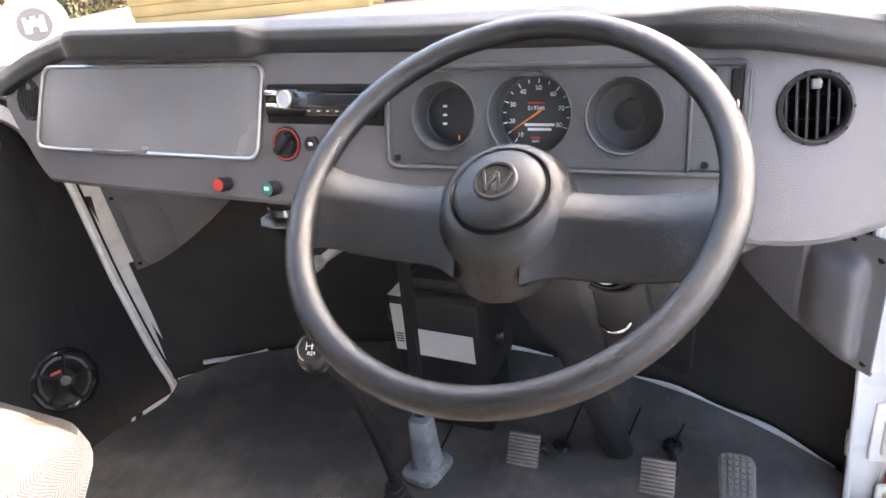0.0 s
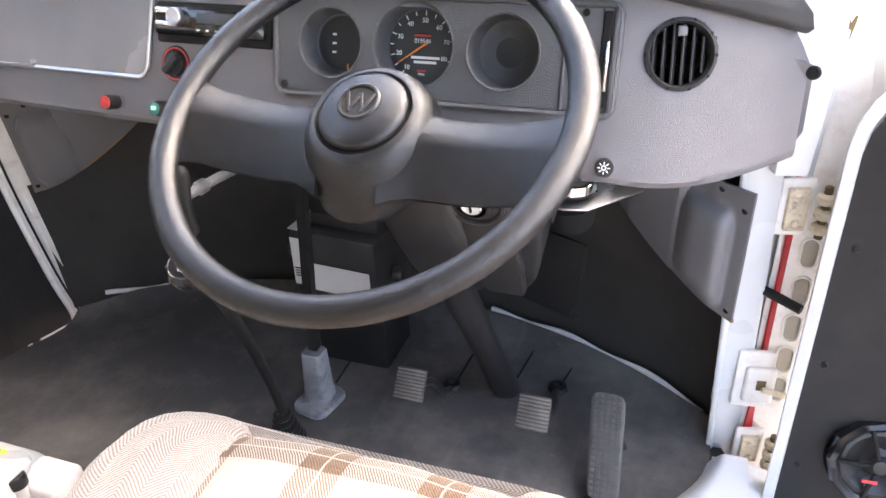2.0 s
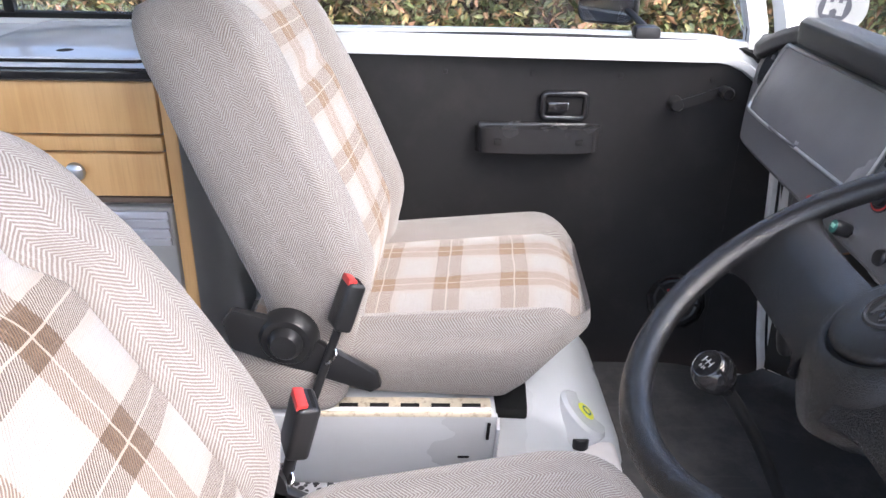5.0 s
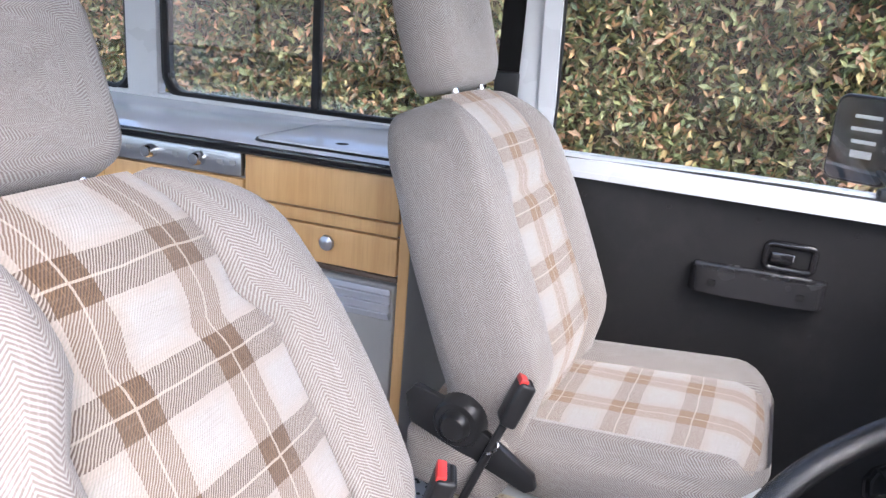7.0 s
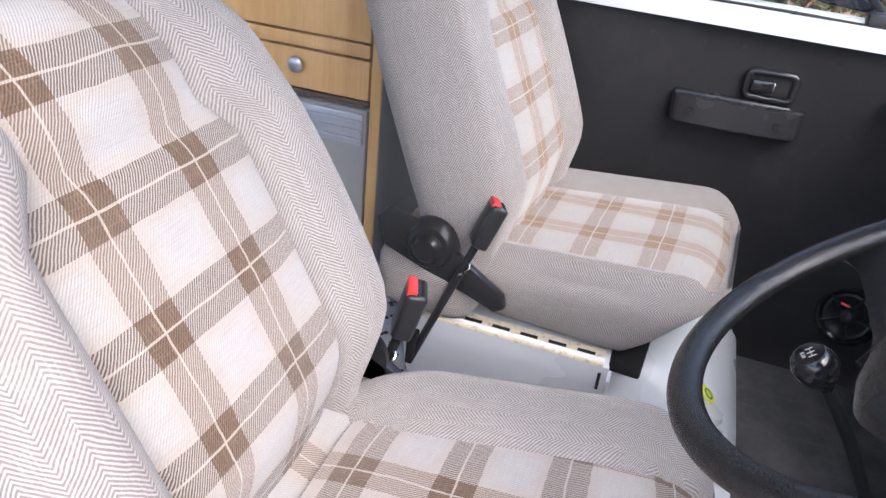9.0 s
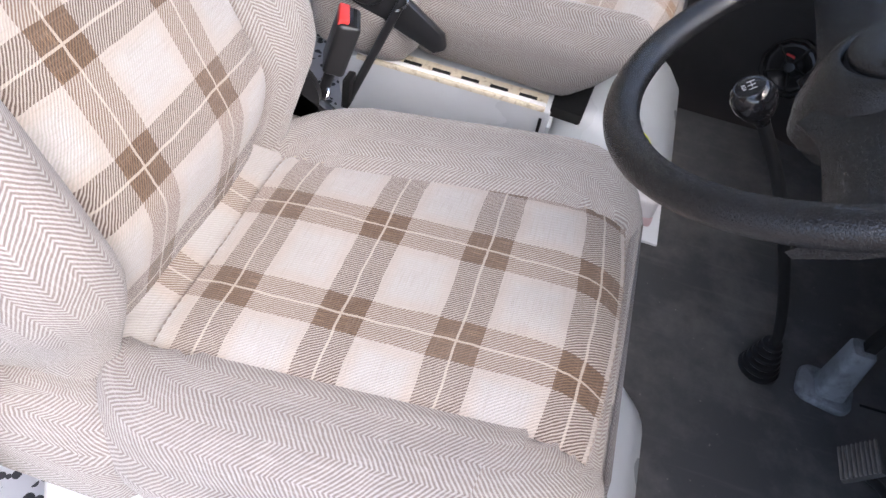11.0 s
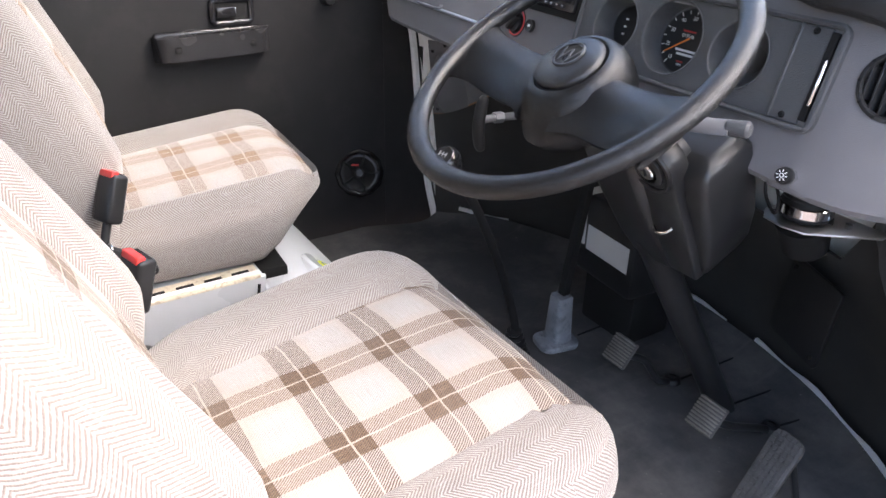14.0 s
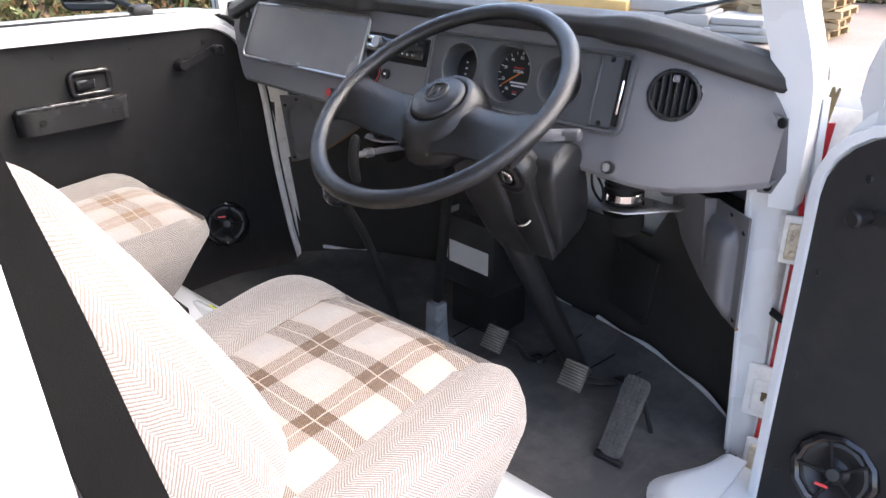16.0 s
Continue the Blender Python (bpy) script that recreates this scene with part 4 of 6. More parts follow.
for x, ang, ln in ((-0.0095, 20, 0.024), (-0.0035, -20, 0.020), (0.0035, 20, 0.020), (0.0095, -20, 0.024)):
    part("emblem_bar", box((0.0030, ln, 0.0014), em @ Matrix.Translation((x, -0.001, 0.0009)) @ pose(0, 0, 0, 0, 0, ang), 0.0005, 1), BLACK, wheel)

col = thing("steering_column", (0.285, 1.12, 0), "black steering column with ignition lock and shroud", "steering column")
ca, cb = Vector((0.255, 0.765, 0.57)), Vector((0.284, 1.118, -0.01))
part("tube", rod(ca, cb, 0.0225, n=24), BLACK, col)
ax = (cb - ca).normalized()
side = Vector((1, 0, 0))
out = side.cross(ax).normalized()
if out.y > 0:
    out = -out
cf = Matrix((side, out, -ax)).transposed().to_4x4()
cf.translation = ca


def along(x, o, d):
    """A place by the column: to the right, out towards the driver, down along it."""
    return ca + Vector((1, 0, 0)) * x + out * o + ax * d


sdown, sout = Vector((0, 0.44, -0.90)).normalized(), Vector((0, -0.90, -0.44)).normalized()
so = Vector((0.333, 0.775, 0.530)) + sdown * 0.010
sm = Matrix((Vector((1, 0, 0)), sdown, sout)).transposed().to_4x4()
sm.translation = so
rings = []
for d, x0, x1, o0, o1 in ((-0.006, -0.040, 0.048, -0.085, -0.040), (0.000, -0.048, 0.058, -0.095, -0.028), (0.010, -0.052, 0.064, -0.10, -0.016), (0.04, -0.054, 0.064, -0.10, -0.012), (0.075, -0.050, 0.062, -0.10, -0.012), (0.115, -0.036, 0.056, -0.10, -0.011), (0.150, -0.022, 0.050, -0.09, -0.010), (0.166, -0.014, 0.042, -0.08, -0.012), (0.170, -0.008, 0.034, -0.07, -0.02)):
    rings.append([sm @ Vector((cx * (x1 - x0) / 2 + (x0 + x1) / 2, d, cy * (o1 - o0) / 2 + (o0 + o1) / 2)) for cx, cy in rounded(1, 1, 0.20, 5)])
shroud = part("shroud", loft(rings, close_top=True, close_bottom=True), SHROUD, col, "black plastic column shroud", smooth=50)
cover = []
for d, r in ((0.02, 0.030), (0.04, 0.040), (0.12, 0.042), (0.20, 0.040), (0.245, 0.034), (0.25, 0.026)):
    cover.append([along(x + 0.012, o - 0.016, d) for x, o in rounded(r * 1.15, r, r * 0.4, 6)])
part("column_cover", loft(cover, close_top=True, close_bottom=True), SHROUD, col, smooth=50)
lobe = [(0.034 * math.cos(radians(a)), 0.034 * math.sin(radians(a))) for a in range(180, 361, 15)]
strip = lobe + [(0.036, 0.05), (0.040, 0.12), (0.038, 0.172), (-0.008, 0.172), (-0.022, 0.10), (-0.030, 0.04)]
part("lock_housing", prism(strip, 0.030, sm @ Matrix.Translation((0, 0, -0.030)), 0.005), SHROUD, shroud)
part("housing_rim", sweep([sm @ Vector((0.031 * math.cos(radians(a)), 0.031 * math.sin(radians(a)), 0.001)) for a in range(0, 360, 12)], circle(0.0028, 8), closed_path=True, up=sout), SHROUD, shroud)
km = sm @ Matrix.Translation((0, 0, -0.012))
lock = part("ignition_lock", lathe([(0.016, 0.018), (0.022, 0.016), (0.026, 0.0), (0.026, -0.03), (0, -0.03)], km, 32), BLACK, col)
part("lock_barrel", lathe([(0, 0.020), (0.0095, 0.020), (0.0112, 0.0185), (0.0112, 0.012), (0.0165, 0.012), (0.0165, 0.0)], km, 32), CHROME, lock, "chrome lock barrel")
part("key_slot", box((0.0022, 0.010, 0.001), km @ Matrix.Translation((0, 0, 0.0205))), MATT, lock)
part("clip", tube([sm @ Vector(p) for p in ((-0.016, 0.100, 0.001), (-0.004, 0.097, 0.009), (0.010, 0.092, 0.008), (0.017, 0.086, 0.001))], 0.0020, 8), CHROME, col, "bright wire clip")
stalk = thing("indicator_stalk", (0.33, 0.76, 0.585), "grey indicator stalk with a round black end", "stalk")
part("arm", sweep(smooth_path([(0.31, 0.765, 0.580), (0.36, 0.765, 0.590), (0.40, 0.772, 0.594), (0.425, 0.782, 0.597)], 5), circle(0.0045, 10, 0.011), up=(0, -0.6, 0.8)), DUCT, stalk)
part("end_cap", rod((0.420, 0.782, 0.596), (0.445, 0.789, 0.599), 0.0085, 0.009, 20, bevel=0.003), CLUSTER, stalk)

# ---- levers and pedals ----
gear = thing("gear_lever", (-0.01, 0.893, 0.0), "black gear lever with a round knob and rubber boot", "gear lever")
part("stick", tube([(-0.018, 0.893, 0.02), (-0.016, 0.886, 0.08), (0.000, 0.838, 0.20), (0.028, 0.762, 0.345), (0.045, 0.700, 0.436)], 0.0074, 14, 8), MATT, gear)
kd = Vector((0.16, -0.66, 0.85)).normalized()
km = Matrix.Translation((0.048, 0.688, 0.450)) @ kd.to_track_quat("Z", "Y").to_matrix().to_4x4()
knob = part("knob", lathe([(0.008, -0.034), (0.011, -0.026), (0.018, -0.017), (0.0225, -0.006), (0.023, 0.003), (0.0205, 0.011), (0.0165, 0.0155), (0, 0.0165)], km, 36), GLOSS, gear, "glossy black round knob")
part("cap_ring", lathe([(0.0150, 0.0158), (0.0160, 0.0166), (0.0170, 0.0155)], km, 32), HANDLE, knob)
km2 = km @ pose(0, 0, 0.0168, 0, 0, 0)
for x in (-0.006, 0, 0.006):
    part("gate_line", box((0.0007, 0.008, 0.0004), km2 @ Matrix.Translation((x, 0.002, 0))), SILVER_LABEL, knob)
part("gate_bar", box((0.0128, 0.0007, 0.0004), km2 @ Matrix.Translation((0, 0.002, 0))), SILVER_LABEL, knob)
text_part("gate_digits", "R24", 0.0056, km2 @ Matrix.Translation((0, -0.006, 0)), SILVER_LABEL, knob)
bel = [(0.030, 0.0), (0.030, 0.004)]
for i in range(5):
    z = 0.006 + i * 0.011
    bel += [(0.024 - i * 0.003, z), (0.027 - i * 0.003, z + 0.004), (0.026 - i * 0.003, z + 0.008), (0.019 - i * 0.003, z + 0.010)]
bel += [(0.007, 0.066), (0, 0.068)]
part("boot", lathe(bel, pose(-0.018, 0.893, 0.0, 4, 0, 0), 28), RUBBER, gear)

hand = thing("handbrake", (0.0, 1.0, 0.0), "handbrake pull lever with grey boot and oval grip", "handbrake")
part("grip", sweep(smooth_path([(-0.035, 0.806, 0.418), (-0.036, 0.802, 0.436), (-0.036, 0.800, 0.461), (-0.035, 0.803, 0.487), (-0.034, 0.808, 0.508)], 5), circle(0.0085, 14, 0.0105), up=(0, 1, 0), scales=[0.35, 0.75, 0.92, 1.0, 1.02] + [1.05] * 11 + [1.02, 1.0, 0.9, 0.7, 0.35]), RUBBER, hand)
part("rod", tube([(-0.034, 0.807, 0.470), (-0.030, 0.865, 0.468), (-0.018, 0.945, 0.464), (-0.008, 1.06, 0.458)], 0.0062, 12, 3), DUCT, hand)
part("nut", rod((-0.0335, 0.827, 0.4695), (-0.0325, 0.843, 0.469), 0.009, n=6), STEEL, hand)
part("lever", sweep([(-0.010, 0.990, 0.06), (-0.012, 1.000, 0.14), (-0.022, 1.035, 0.30), (-0.035, 1.068, 0.46)], [(-0.008, -0.007), (0.008, -0.007), (0.008, 0.007), (-0.008, 0.007)], up=(0, 1, 0)), MATT, hand)
part("boot_base", prism(rounded(0.033, 0.040, 0.02, 6), 0.014, pose(-0.008, 0.985, 0.0, 0, 0, -12), 0.005), GREY_BOOT, hand)
part("boot_sleeve", loft([[(-0.009 + x * a, 0.990 + y * a, z) for x, y in rounded(0.021, 0.020, 0.01, 5)] for a, z in ((1.1, 0.01), (1.0, 0.03), (0.92, 0.07), (0.86, 0.104), (0.75, 0.108))], close_top=True), GREY_BOOT, hand)


def pedal(place, hole, name, label):
    p = Vector(place)
    n = Vector((0, -0.80, 0.60)).normalized()
    up = Vector((0, 0.60, 0.80)).normalized()
    m = Matrix((Vector((1, 0, 0)), up, n)).transposed().to_4x4()
    m.translation = p
    t = thing(name, (hole[0], hole[1], 0), label, "pedal", "foot pedals")
    part("pad", box((0.047, 0.050, 0.010), m, 0.003), PEDAL_DARK, t, "worn ribbed rubber pad")
    for i in range(9):
        part("rib", box((0.046, 0.0030, 0.005), m @ Matrix.Translation((0, (i - 4) * 0.0054, 0.006)), 0.0012, 1), PEDAL, t)
    h = Vector(hole)
    part("arm", tube([p - n * 0.004 + Vector((0.012, 0, 0)), p + Vector((0.020, 0.04, -0.022)), h + Vector((0.003, -0.045, 0.024)), h + Vector((0, 0, -0.004))], 0.0065, 10, 6), BLACK, t)
    part("gaiter", lathe([(0.007, 0.010), (0.014, 0.008), (0.017, 0.0)], Matrix.Translation(h), 20), RUBBER, t)


pedal((0.166, 0.973, 0.094), (0.191, 1.091, 0.001), "clutch_pedal", "clutch pedal with worn ribbed pad")
pedal((0.364, 0.954, 0.104), (0.366, 1.135, 0.001), "brake_pedal", "brake pedal with worn ribbed pad")
acc = thing("accelerator_pedal", (0.473, 0.945, 0.0), "long accelerator pedal with studded rubber tread", "pedal")
a, b = Vector((0.462, 1.022, 0.108)), Vector((0.476, 0.905, 0.010))
d = (a - b).normalized()
n = Vector((1, 0, 0)).cross(d).normalized()
am = Matrix((Vector((1, 0, 0)), d, n)).transposed().to_4x4()
am.translation = (a + b) / 2
ln = (a - b).length
part("plate", prism([(x * (1 + 0.12 * y / ln), y) for x, y in rounded(0.024, ln / 2, 0.016, 6)], 0.010, am, 0.003), PEDAL_DARK, acc)
studs = bmesh.new()
for i in range(5):
    for j in range(18):
        box((0.0052, 0.0052, 0.003), am @ Matrix.Translation(((i - 2) * 0.0085, (j - 8.5) * 0.0082, 0.0112)), into=studs)
part("tread", studs, PEDAL_DARK, acc, kind="stuff", smooth=0)
part("linkage", rod((0.47, 1.02, 0.075), (0.49, 1.03, 0.0), 0.005, n=10), BLACK, acc)
part("hinge", rod((0.450, 0.905, 0.008), (0.502, 0.905, 0.008), 0.006, n=12), BLACK, acc)

# heater box with label, in front of the gear lever
hbx = thing("heater_box", (0.0, 1.2, 0.0), "black plastic heater box with a silver label", "heater box")
bmx = pose(-0.004, 1.150, 0.188, 0, 0, -4)
part("case", box((0.165, 0.135, 0.165), bmx, 0.012), BLACK, hbx)
part("top_step", box((0.13, 0.10, 0.03), bmx @ Matrix.Translation((0.01, 0.012, 0.09)), 0.008), BLACK, hbx)
part("label_plate", box((0.118, 0.0015, 0.052), bmx @ Matrix.Translation((0.010, -0.068, -0.002)), 0.0005, 1), SILVER_LABEL, hbx, "silver printed label")
part("label_strip", box((0.022, 0.0015, 0.090), bmx @ Matrix.Translation((-0.066, -0.068, 0.022)), 0.0005, 1), SILVER_LABEL, hbx)
part("label_top", box((0.026, 0.070, 0.0015), bmx @ Matrix.Translation((-0.066, -0.033, 0.0830)), 0.0005, 1), SILVER_LABEL, hbx)
for i in range(4):
    part("print_or_reflection_bar", box((0.014, 0.0008, 0.0022), bmx @ Matrix.Translation((-0.066, -0.0692, 0.010 - i * 0.005))), BLACK, hbx)
part("lower_duct", box((0.135, 0.11, 0.112), (0.002, 1.155, 0.054), 0.008), MATT, hbx)
part("side_knob", rod((-0.086, 1.125, 0.213), (-0.109, 1.123, 0.213), 0.017, 0.014, 20, bevel=0.003), BLACK, hbx)
part("side_knob", rod((0.078, 1.135, 0.183), (0.094, 1.135, 0.183), 0.014, 0.012, 20, bevel=0.003), BLACK, hbx)

# black pocket cover on the front board
pk = thing("front_cover_flap", (0.34, 1.21, 0.0), "black rectangular cover on the front board", "panel")
pm = Matrix.Translation((0.330, 1.215, 0.185)) @ pose(0, 0, 0, 84, 0, -24)
part("panel", prism(rounded(0.066, 0.070, 0.008, 4), 0.008, pm, 0.002), CARD, pk)
for x, y in ((-0.05, 0.055), (0.052, -0.054)):
    part("screw", screw_head(pm @ Vector((x, y, 0.009)), pm.to_3x3().col[2], 0.004), MATT, pk)

# air hose under the dash with silver clamp
hose = thing("air_hose", (0.385, 1.03, 0.40), "black ribbed air hose with a silver clamp and bracket", "hose")
prof = []
for i in range(12):
    z = 0.0 + i * 0.009
    prof += [(0.031, z), (0.033, z + 0.004)]
part("hose", lathe(prof, pose(0.387, 1.028, 0.425), 28), RUBBER, hose)
part("clamp", lathe([(0.0335, 0.0), (0.0350, 0.001), (0.0350, 0.013), (0.0335, 0.014)], pose(0.387, 1.028, 0.432), 36), CHROME, hose, "shiny clamp band")
part("bracket", prism([(-0.045, -0.02), (-0.03, -0.042), (0.0, -0.048), (0.03, -0.042), (0.09, 0.03), (0.09, 0.05), (-0.02, 0.05), (-0.045, 0.02)], 0.003, pose(0.387, 1.028, 0.420), 0.001), STEEL, hose)
for x, y in ((-0.03, -0.02), (0.05, 0.02)):
    part("bolt", rod((0.387 + x, 1.028 + y, 0.423), (0.387 + x, 1.028 + y, 0.429), 0.005, n=6), CHROME, hose)
part("duct_below", rod((0.387, 1.03, 0.419), (0.387, 1.05, 0.375), 0.036, 0.030, 28), MATT, hose)
copy_thing(hose, pose(-0.22, 1.06, 0.40))
cab = thing("under_dash_cable", (0.34, 1.0, 0.45), "thin black cable loop under the dash", "cable")
part("cable", tube([(0.345, 0.99, 0.50), (0.352, 0.985, 0.455), (0.375, 0.98, 0.435), (0.372, 0.985, 0.455), (0.350, 1.0, 0.47)], 0.0022, 8), RUBBER, cab)

# moulded grey air ducts beside the pillars
def side_duct(s, name):
    t = thing(name, (s * 0.55, 1.06, 0.28), "moulded grey plastic air duct with screwed flange", "air duct", "side ducts")

    def P(u, v, bulge=0.0):
        """u from the middle to the pillar, v up."""
        x = 0.42 + (0.19 if s > 0 else 0.182) * u
        y = (1.165 if s > 0 else 1.190) - (0.135 if s > 0 else 0.115) * u - 0.02 * v
        z = 0.262 + 0.195 * v + (0.12 * (1 - u) ** 1.5) * (1 - v) + (0.02 * (1 - v) if s < 0 else 0)
        return Vector((s * x, y - bulge * 0.8, z + bulge * 0.1))

    def bump(u, v):
        a = 0.030 * max(0.0, min(1, (u - 0.10) / 0.1)) * max(0.0, min(1, (0.60 - u) / 0.06))
        pil = 0.040 * math.exp(-(((u - 0.72) / 0.15) ** 6) - (((v - 0.42) / 0.38) ** 8))
        return max(a * (0.4 + 0.6 * v), pil)

    part("shell", sheet(lambda u, v: P(u, v, bump(u, v)), span(0, 1, 46), span(0, 1, 30), thick=0.004), DUCT, t, smooth=50)
    part("neck", rod((s * 0.43, 1.16, 0.44), (s * 0.40, 1.13, 0.50), 0.045, 0.040, 24), DUCT, t)
    for u, v in ((0.80, 0.95), (0.95, 0.86), (0.95, 0.06)):
        part("screw", screw_head(P(u, v, 0.003), (-s * 0.5, -0.8, 0.1), 0.005), MATT, t)
    part("edge", sweep([P(u, 0.0, 0.002) for u in span(0, 1, 12)], circle(0.003, 6)), EDGE, t, "raw brown board edge")


side_duct(1, "side_duct")
side_duct(-1, "side_duct")


# ---- seats ----
def stitched(name, path, st, closed=False):
    """A line of short dark stitches along a seam."""
    bm = bmesh.new()
    fine = []
    for p, q in zip(path, path[1:] + path[:1] if closed else path[1:]):
        n = max(1, int((Vector(q) - Vector(p)).length / 0.004))
        fine += [Vector(p).lerp(Vector(q), i / n) for i in range(n)]
    for a, b in zip(fine[::2], fine[1::2]):
        rod(a, a.lerp(b, 0.9), 0.0008, n=5, into=bm)
    part(name, bm, THREAD, st, local=True)


def seat(name, m, lean, back, half, cx, kink, left, right, plaid, phase, label, pedestal_side, head, shape, tuck, bulge):
    """left and right: the cloth panel's edges at the rear and front of the cushion."""
    st = thing(name, m, label, "seat", "cab seats")
    hw, hd = shape[0], 0.214

    def edge(side, y):
        a, b = left if side < 0 else right
        return a + (b - a) * ease(-0.16, 0.12, y)

    def base(y):
        k = (y / hd + 1) / 2
        return 0.304 + 0.040 * (k - 0.55) - 0.030 * max(0.0, (k - 0.84) / 0.16) ** 2

    def crown(x, y):
        """Height of the herringbone cover over the cushion."""
        z = base(y)
        for side, out in ((-1, shape[1] - hw), (1, shape[1] + hw)):
            e = edge(side, y)
            s = (x - e) / (out - e)
            if s > 0:
                return z + 0.014 * math.sin(math.pi * min(1.0, 0.12 + s * 0.88)) ** 0.8 - 0.030 * max(0.0, s - 0.55) ** 2
        return z - 0.006

    rings = []
    for inset, z, front in ((0.030, 0.172, 0.13), (0.022, 0.178, 0.12), (0.012, 0.200, 0.080), (0.004, 0.235, 0.028), (0.0, 0.262, 0.0), (0.004, 0.284, 0.0), (0.013, 0.300, 0.002), (0.026, None, 0.004), (0.042, None, 0.006), (0.058, None, 0.008), (0.074, None, 0.012), (0.09, None, 0.02), (0.106, None, 0.03), (0.124, None, 0.04), (0.145, None, 0.05), (0.17, None, 0.06), (0.20, None, 0.07)):
        pts = []
        for x, y in rounded(hw - inset, hd - inset * 0.5, max(0.03, 0.105 - inset * 0.5), 9):
            k = (y / hd + 1) / 2
            x = x * (0.90 + 0.10 * ease(0.0, 0.6, k)) + shape[1] * ease(0.0, 0.6, k)
            yy = y - (front - inset * 0.5) * max(0.0, y / hd) ** 2 + 0.012 * max(0.0, k - 0.5) * (1 - (x / hw) ** 2) * 2
            if z is None:
                zz = crown(x, yy)
            else:
                zz = z + (0.040 * (k - 0.55) if z > 0.2 else 0.0) - (0.026 * max(0.0, (k - 0.86) / 0.14) ** 2 if z > 0.28 else 0)
            pts.append((x, yy, zz + 0.0012 * noise.noise(Vector((x * 14, yy * 14, 1)))))
        rings.append(pts)
    part("cushion", loft(rings, close_top=True, close_bottom=True), HERRING, st, "cream herringbone seat cushion", local=True, smooth=60)

    rear = loft([[(x, y - 0.225, z) for x, y in rounded(0.238 - i, 0.085 - i, max(0.002, 0.04 - i * 0.46), 6)] for z, i in ((0.175, 0.01), (0.19, 0.0), (0.250, 0.0), (0.266, 0.006), (0.275, 0.02), (0.279, 0.04), (0.281, 0.06), (0.282, 0.082))], close_top=True, close_bottom=True)
    part("cushion_rear", rear, HERRING, st, local=True, smooth=60)

    # plaid panel of the cushion and the padded roll behind it
    def top(a, y):
        x = (edge(-1, y) * (1 - a) + edge(1, y) * a) if 0 <= a <= 1 else 0
        ex, ey = 1 - abs(2 * a - 1) ** 5, 1 - abs((y - 0.005) / 0.190) ** 10
        bow = 0.010 * (1 - (2 * a - 1) ** 2) * ease(0.05, hd, y)
        wave = 0.0035 * noise.noise(Vector((x * 9, y * 9, 4))) + 0.0015 * math.sin(x * 60 + 2 * y) * ease(-0.05, 0.15, y)
        return Vector((x, y + bow, base(y) - 0.001 + 0.011 * ex * max(0.0, ey) + wave * ex))

    cu, cv, bu, bv = phase
    us, vs = span(0, 1, 27), span(-0.172, 0.198, 32)
    part("cushion_panel", sheet(top, us, vs, uvs=lambda a, y: (top(a, y).x + cu, y + cv)), plaid, st, "plaid cloth panel of the cushion", local=True, smooth=60)
    rim = [top(a, -0.172) for a in span(0, 1, 12)] + [top(1, y) for y in span(-0.165, 0.196, 24)] + [top(a, 0.198) for a in span(1, 0, 12)] + [top(0, y) for y in span(0.196, -0.165, 24)]
    stitched("cushion_seam", [p + Vector((0, 0, 0.0012)) for p in rim], st, True)

    def roll(a, b):
        y = -0.275 + 0.103 * b
        e0, e1 = edge(-1, -0.172) - 0.03 * (1 - b), edge(1, -0.172) + 0.03 * (1 - b)
        return Vector((e0 + (e1 - e0) * a, y, base(-0.172) - 0.004 + 0.026 * (1 - b) ** 1.5 + 0.014 * math.sin(math.pi * (0.15 + 0.85 * b)) * (1 - abs(2 * a - 1) ** 8)))

    part("cushion_roll", sheet(roll, span(0, 1, 20), span(0, 1, 8), uvs=lambda a, b: (roll(a, b).x + cu, roll(a, b).y + cv)), plaid, st, "padded plaid roll behind the panel", local=True, smooth=60)

    # backrest in level slices, leaning about the hinge at the rear of the cushion
    hinge = Matrix.Translation((cx, back, 0.24)) @ pose(0, 0, 0, lean, 0, 0)
    H = 0.592

    def panel_half(w):
        """Half the plaid panel's width, wider below the kink."""
        return kink[1] + (kink[2] - kink[1]) * ease(kink[0] - 0.055, kink[0], w)

    def width(w):
        k = w / H
        r = half * (1 - 0.30 * max(0.0, (k - 0.42) / 0.58) ** 2.5)
        r -= tuck[1] * max(0.0, (tuck[0] + 0.05 - w) / 0.14) ** 2 if w > 0.11 else tuck[1] * ((tuck[0] - 0.06) / 0.14) ** 2
        if k > 0.86:
            r -= 0.075 * (1 - math.sqrt(max(0.0, 1 - ((k - 0.86) / 0.142) ** 2)))
        return r

    def depth(w):
        k = w / H
        d = 0.168 - 0.014 * k
        return d - 0.040 * max(0.0, (k - 0.84) / 0.16) ** 2

    def fall(w):
        """The front rolls back over the top and in at the foot."""
        k = w / H
        return 0.008 * math.sin(math.pi * k) - 0.052 * max(0.0, (k - 0.80) / 0.20) ** 2.4 - tuck[2] * ease(tuck[0], tuck[0] - 0.13, w)

    def front(u, w):
        p, r = panel_half(w), width(w)
        a = abs(u - kink[3])
        r += -kink[3] if u > kink[3] else kink[3]
        if a <= p:
            crease = 0.010 * math.exp(-(((w - kink[0] + 0.02) / 0.016) ** 2)) * (1 - (a / p) ** 4)
            return fall(w) + 0.010 * (1 - (a / p) ** 4) - 0.004 - crease
        s = (a - p) / max(0.02, r - p)
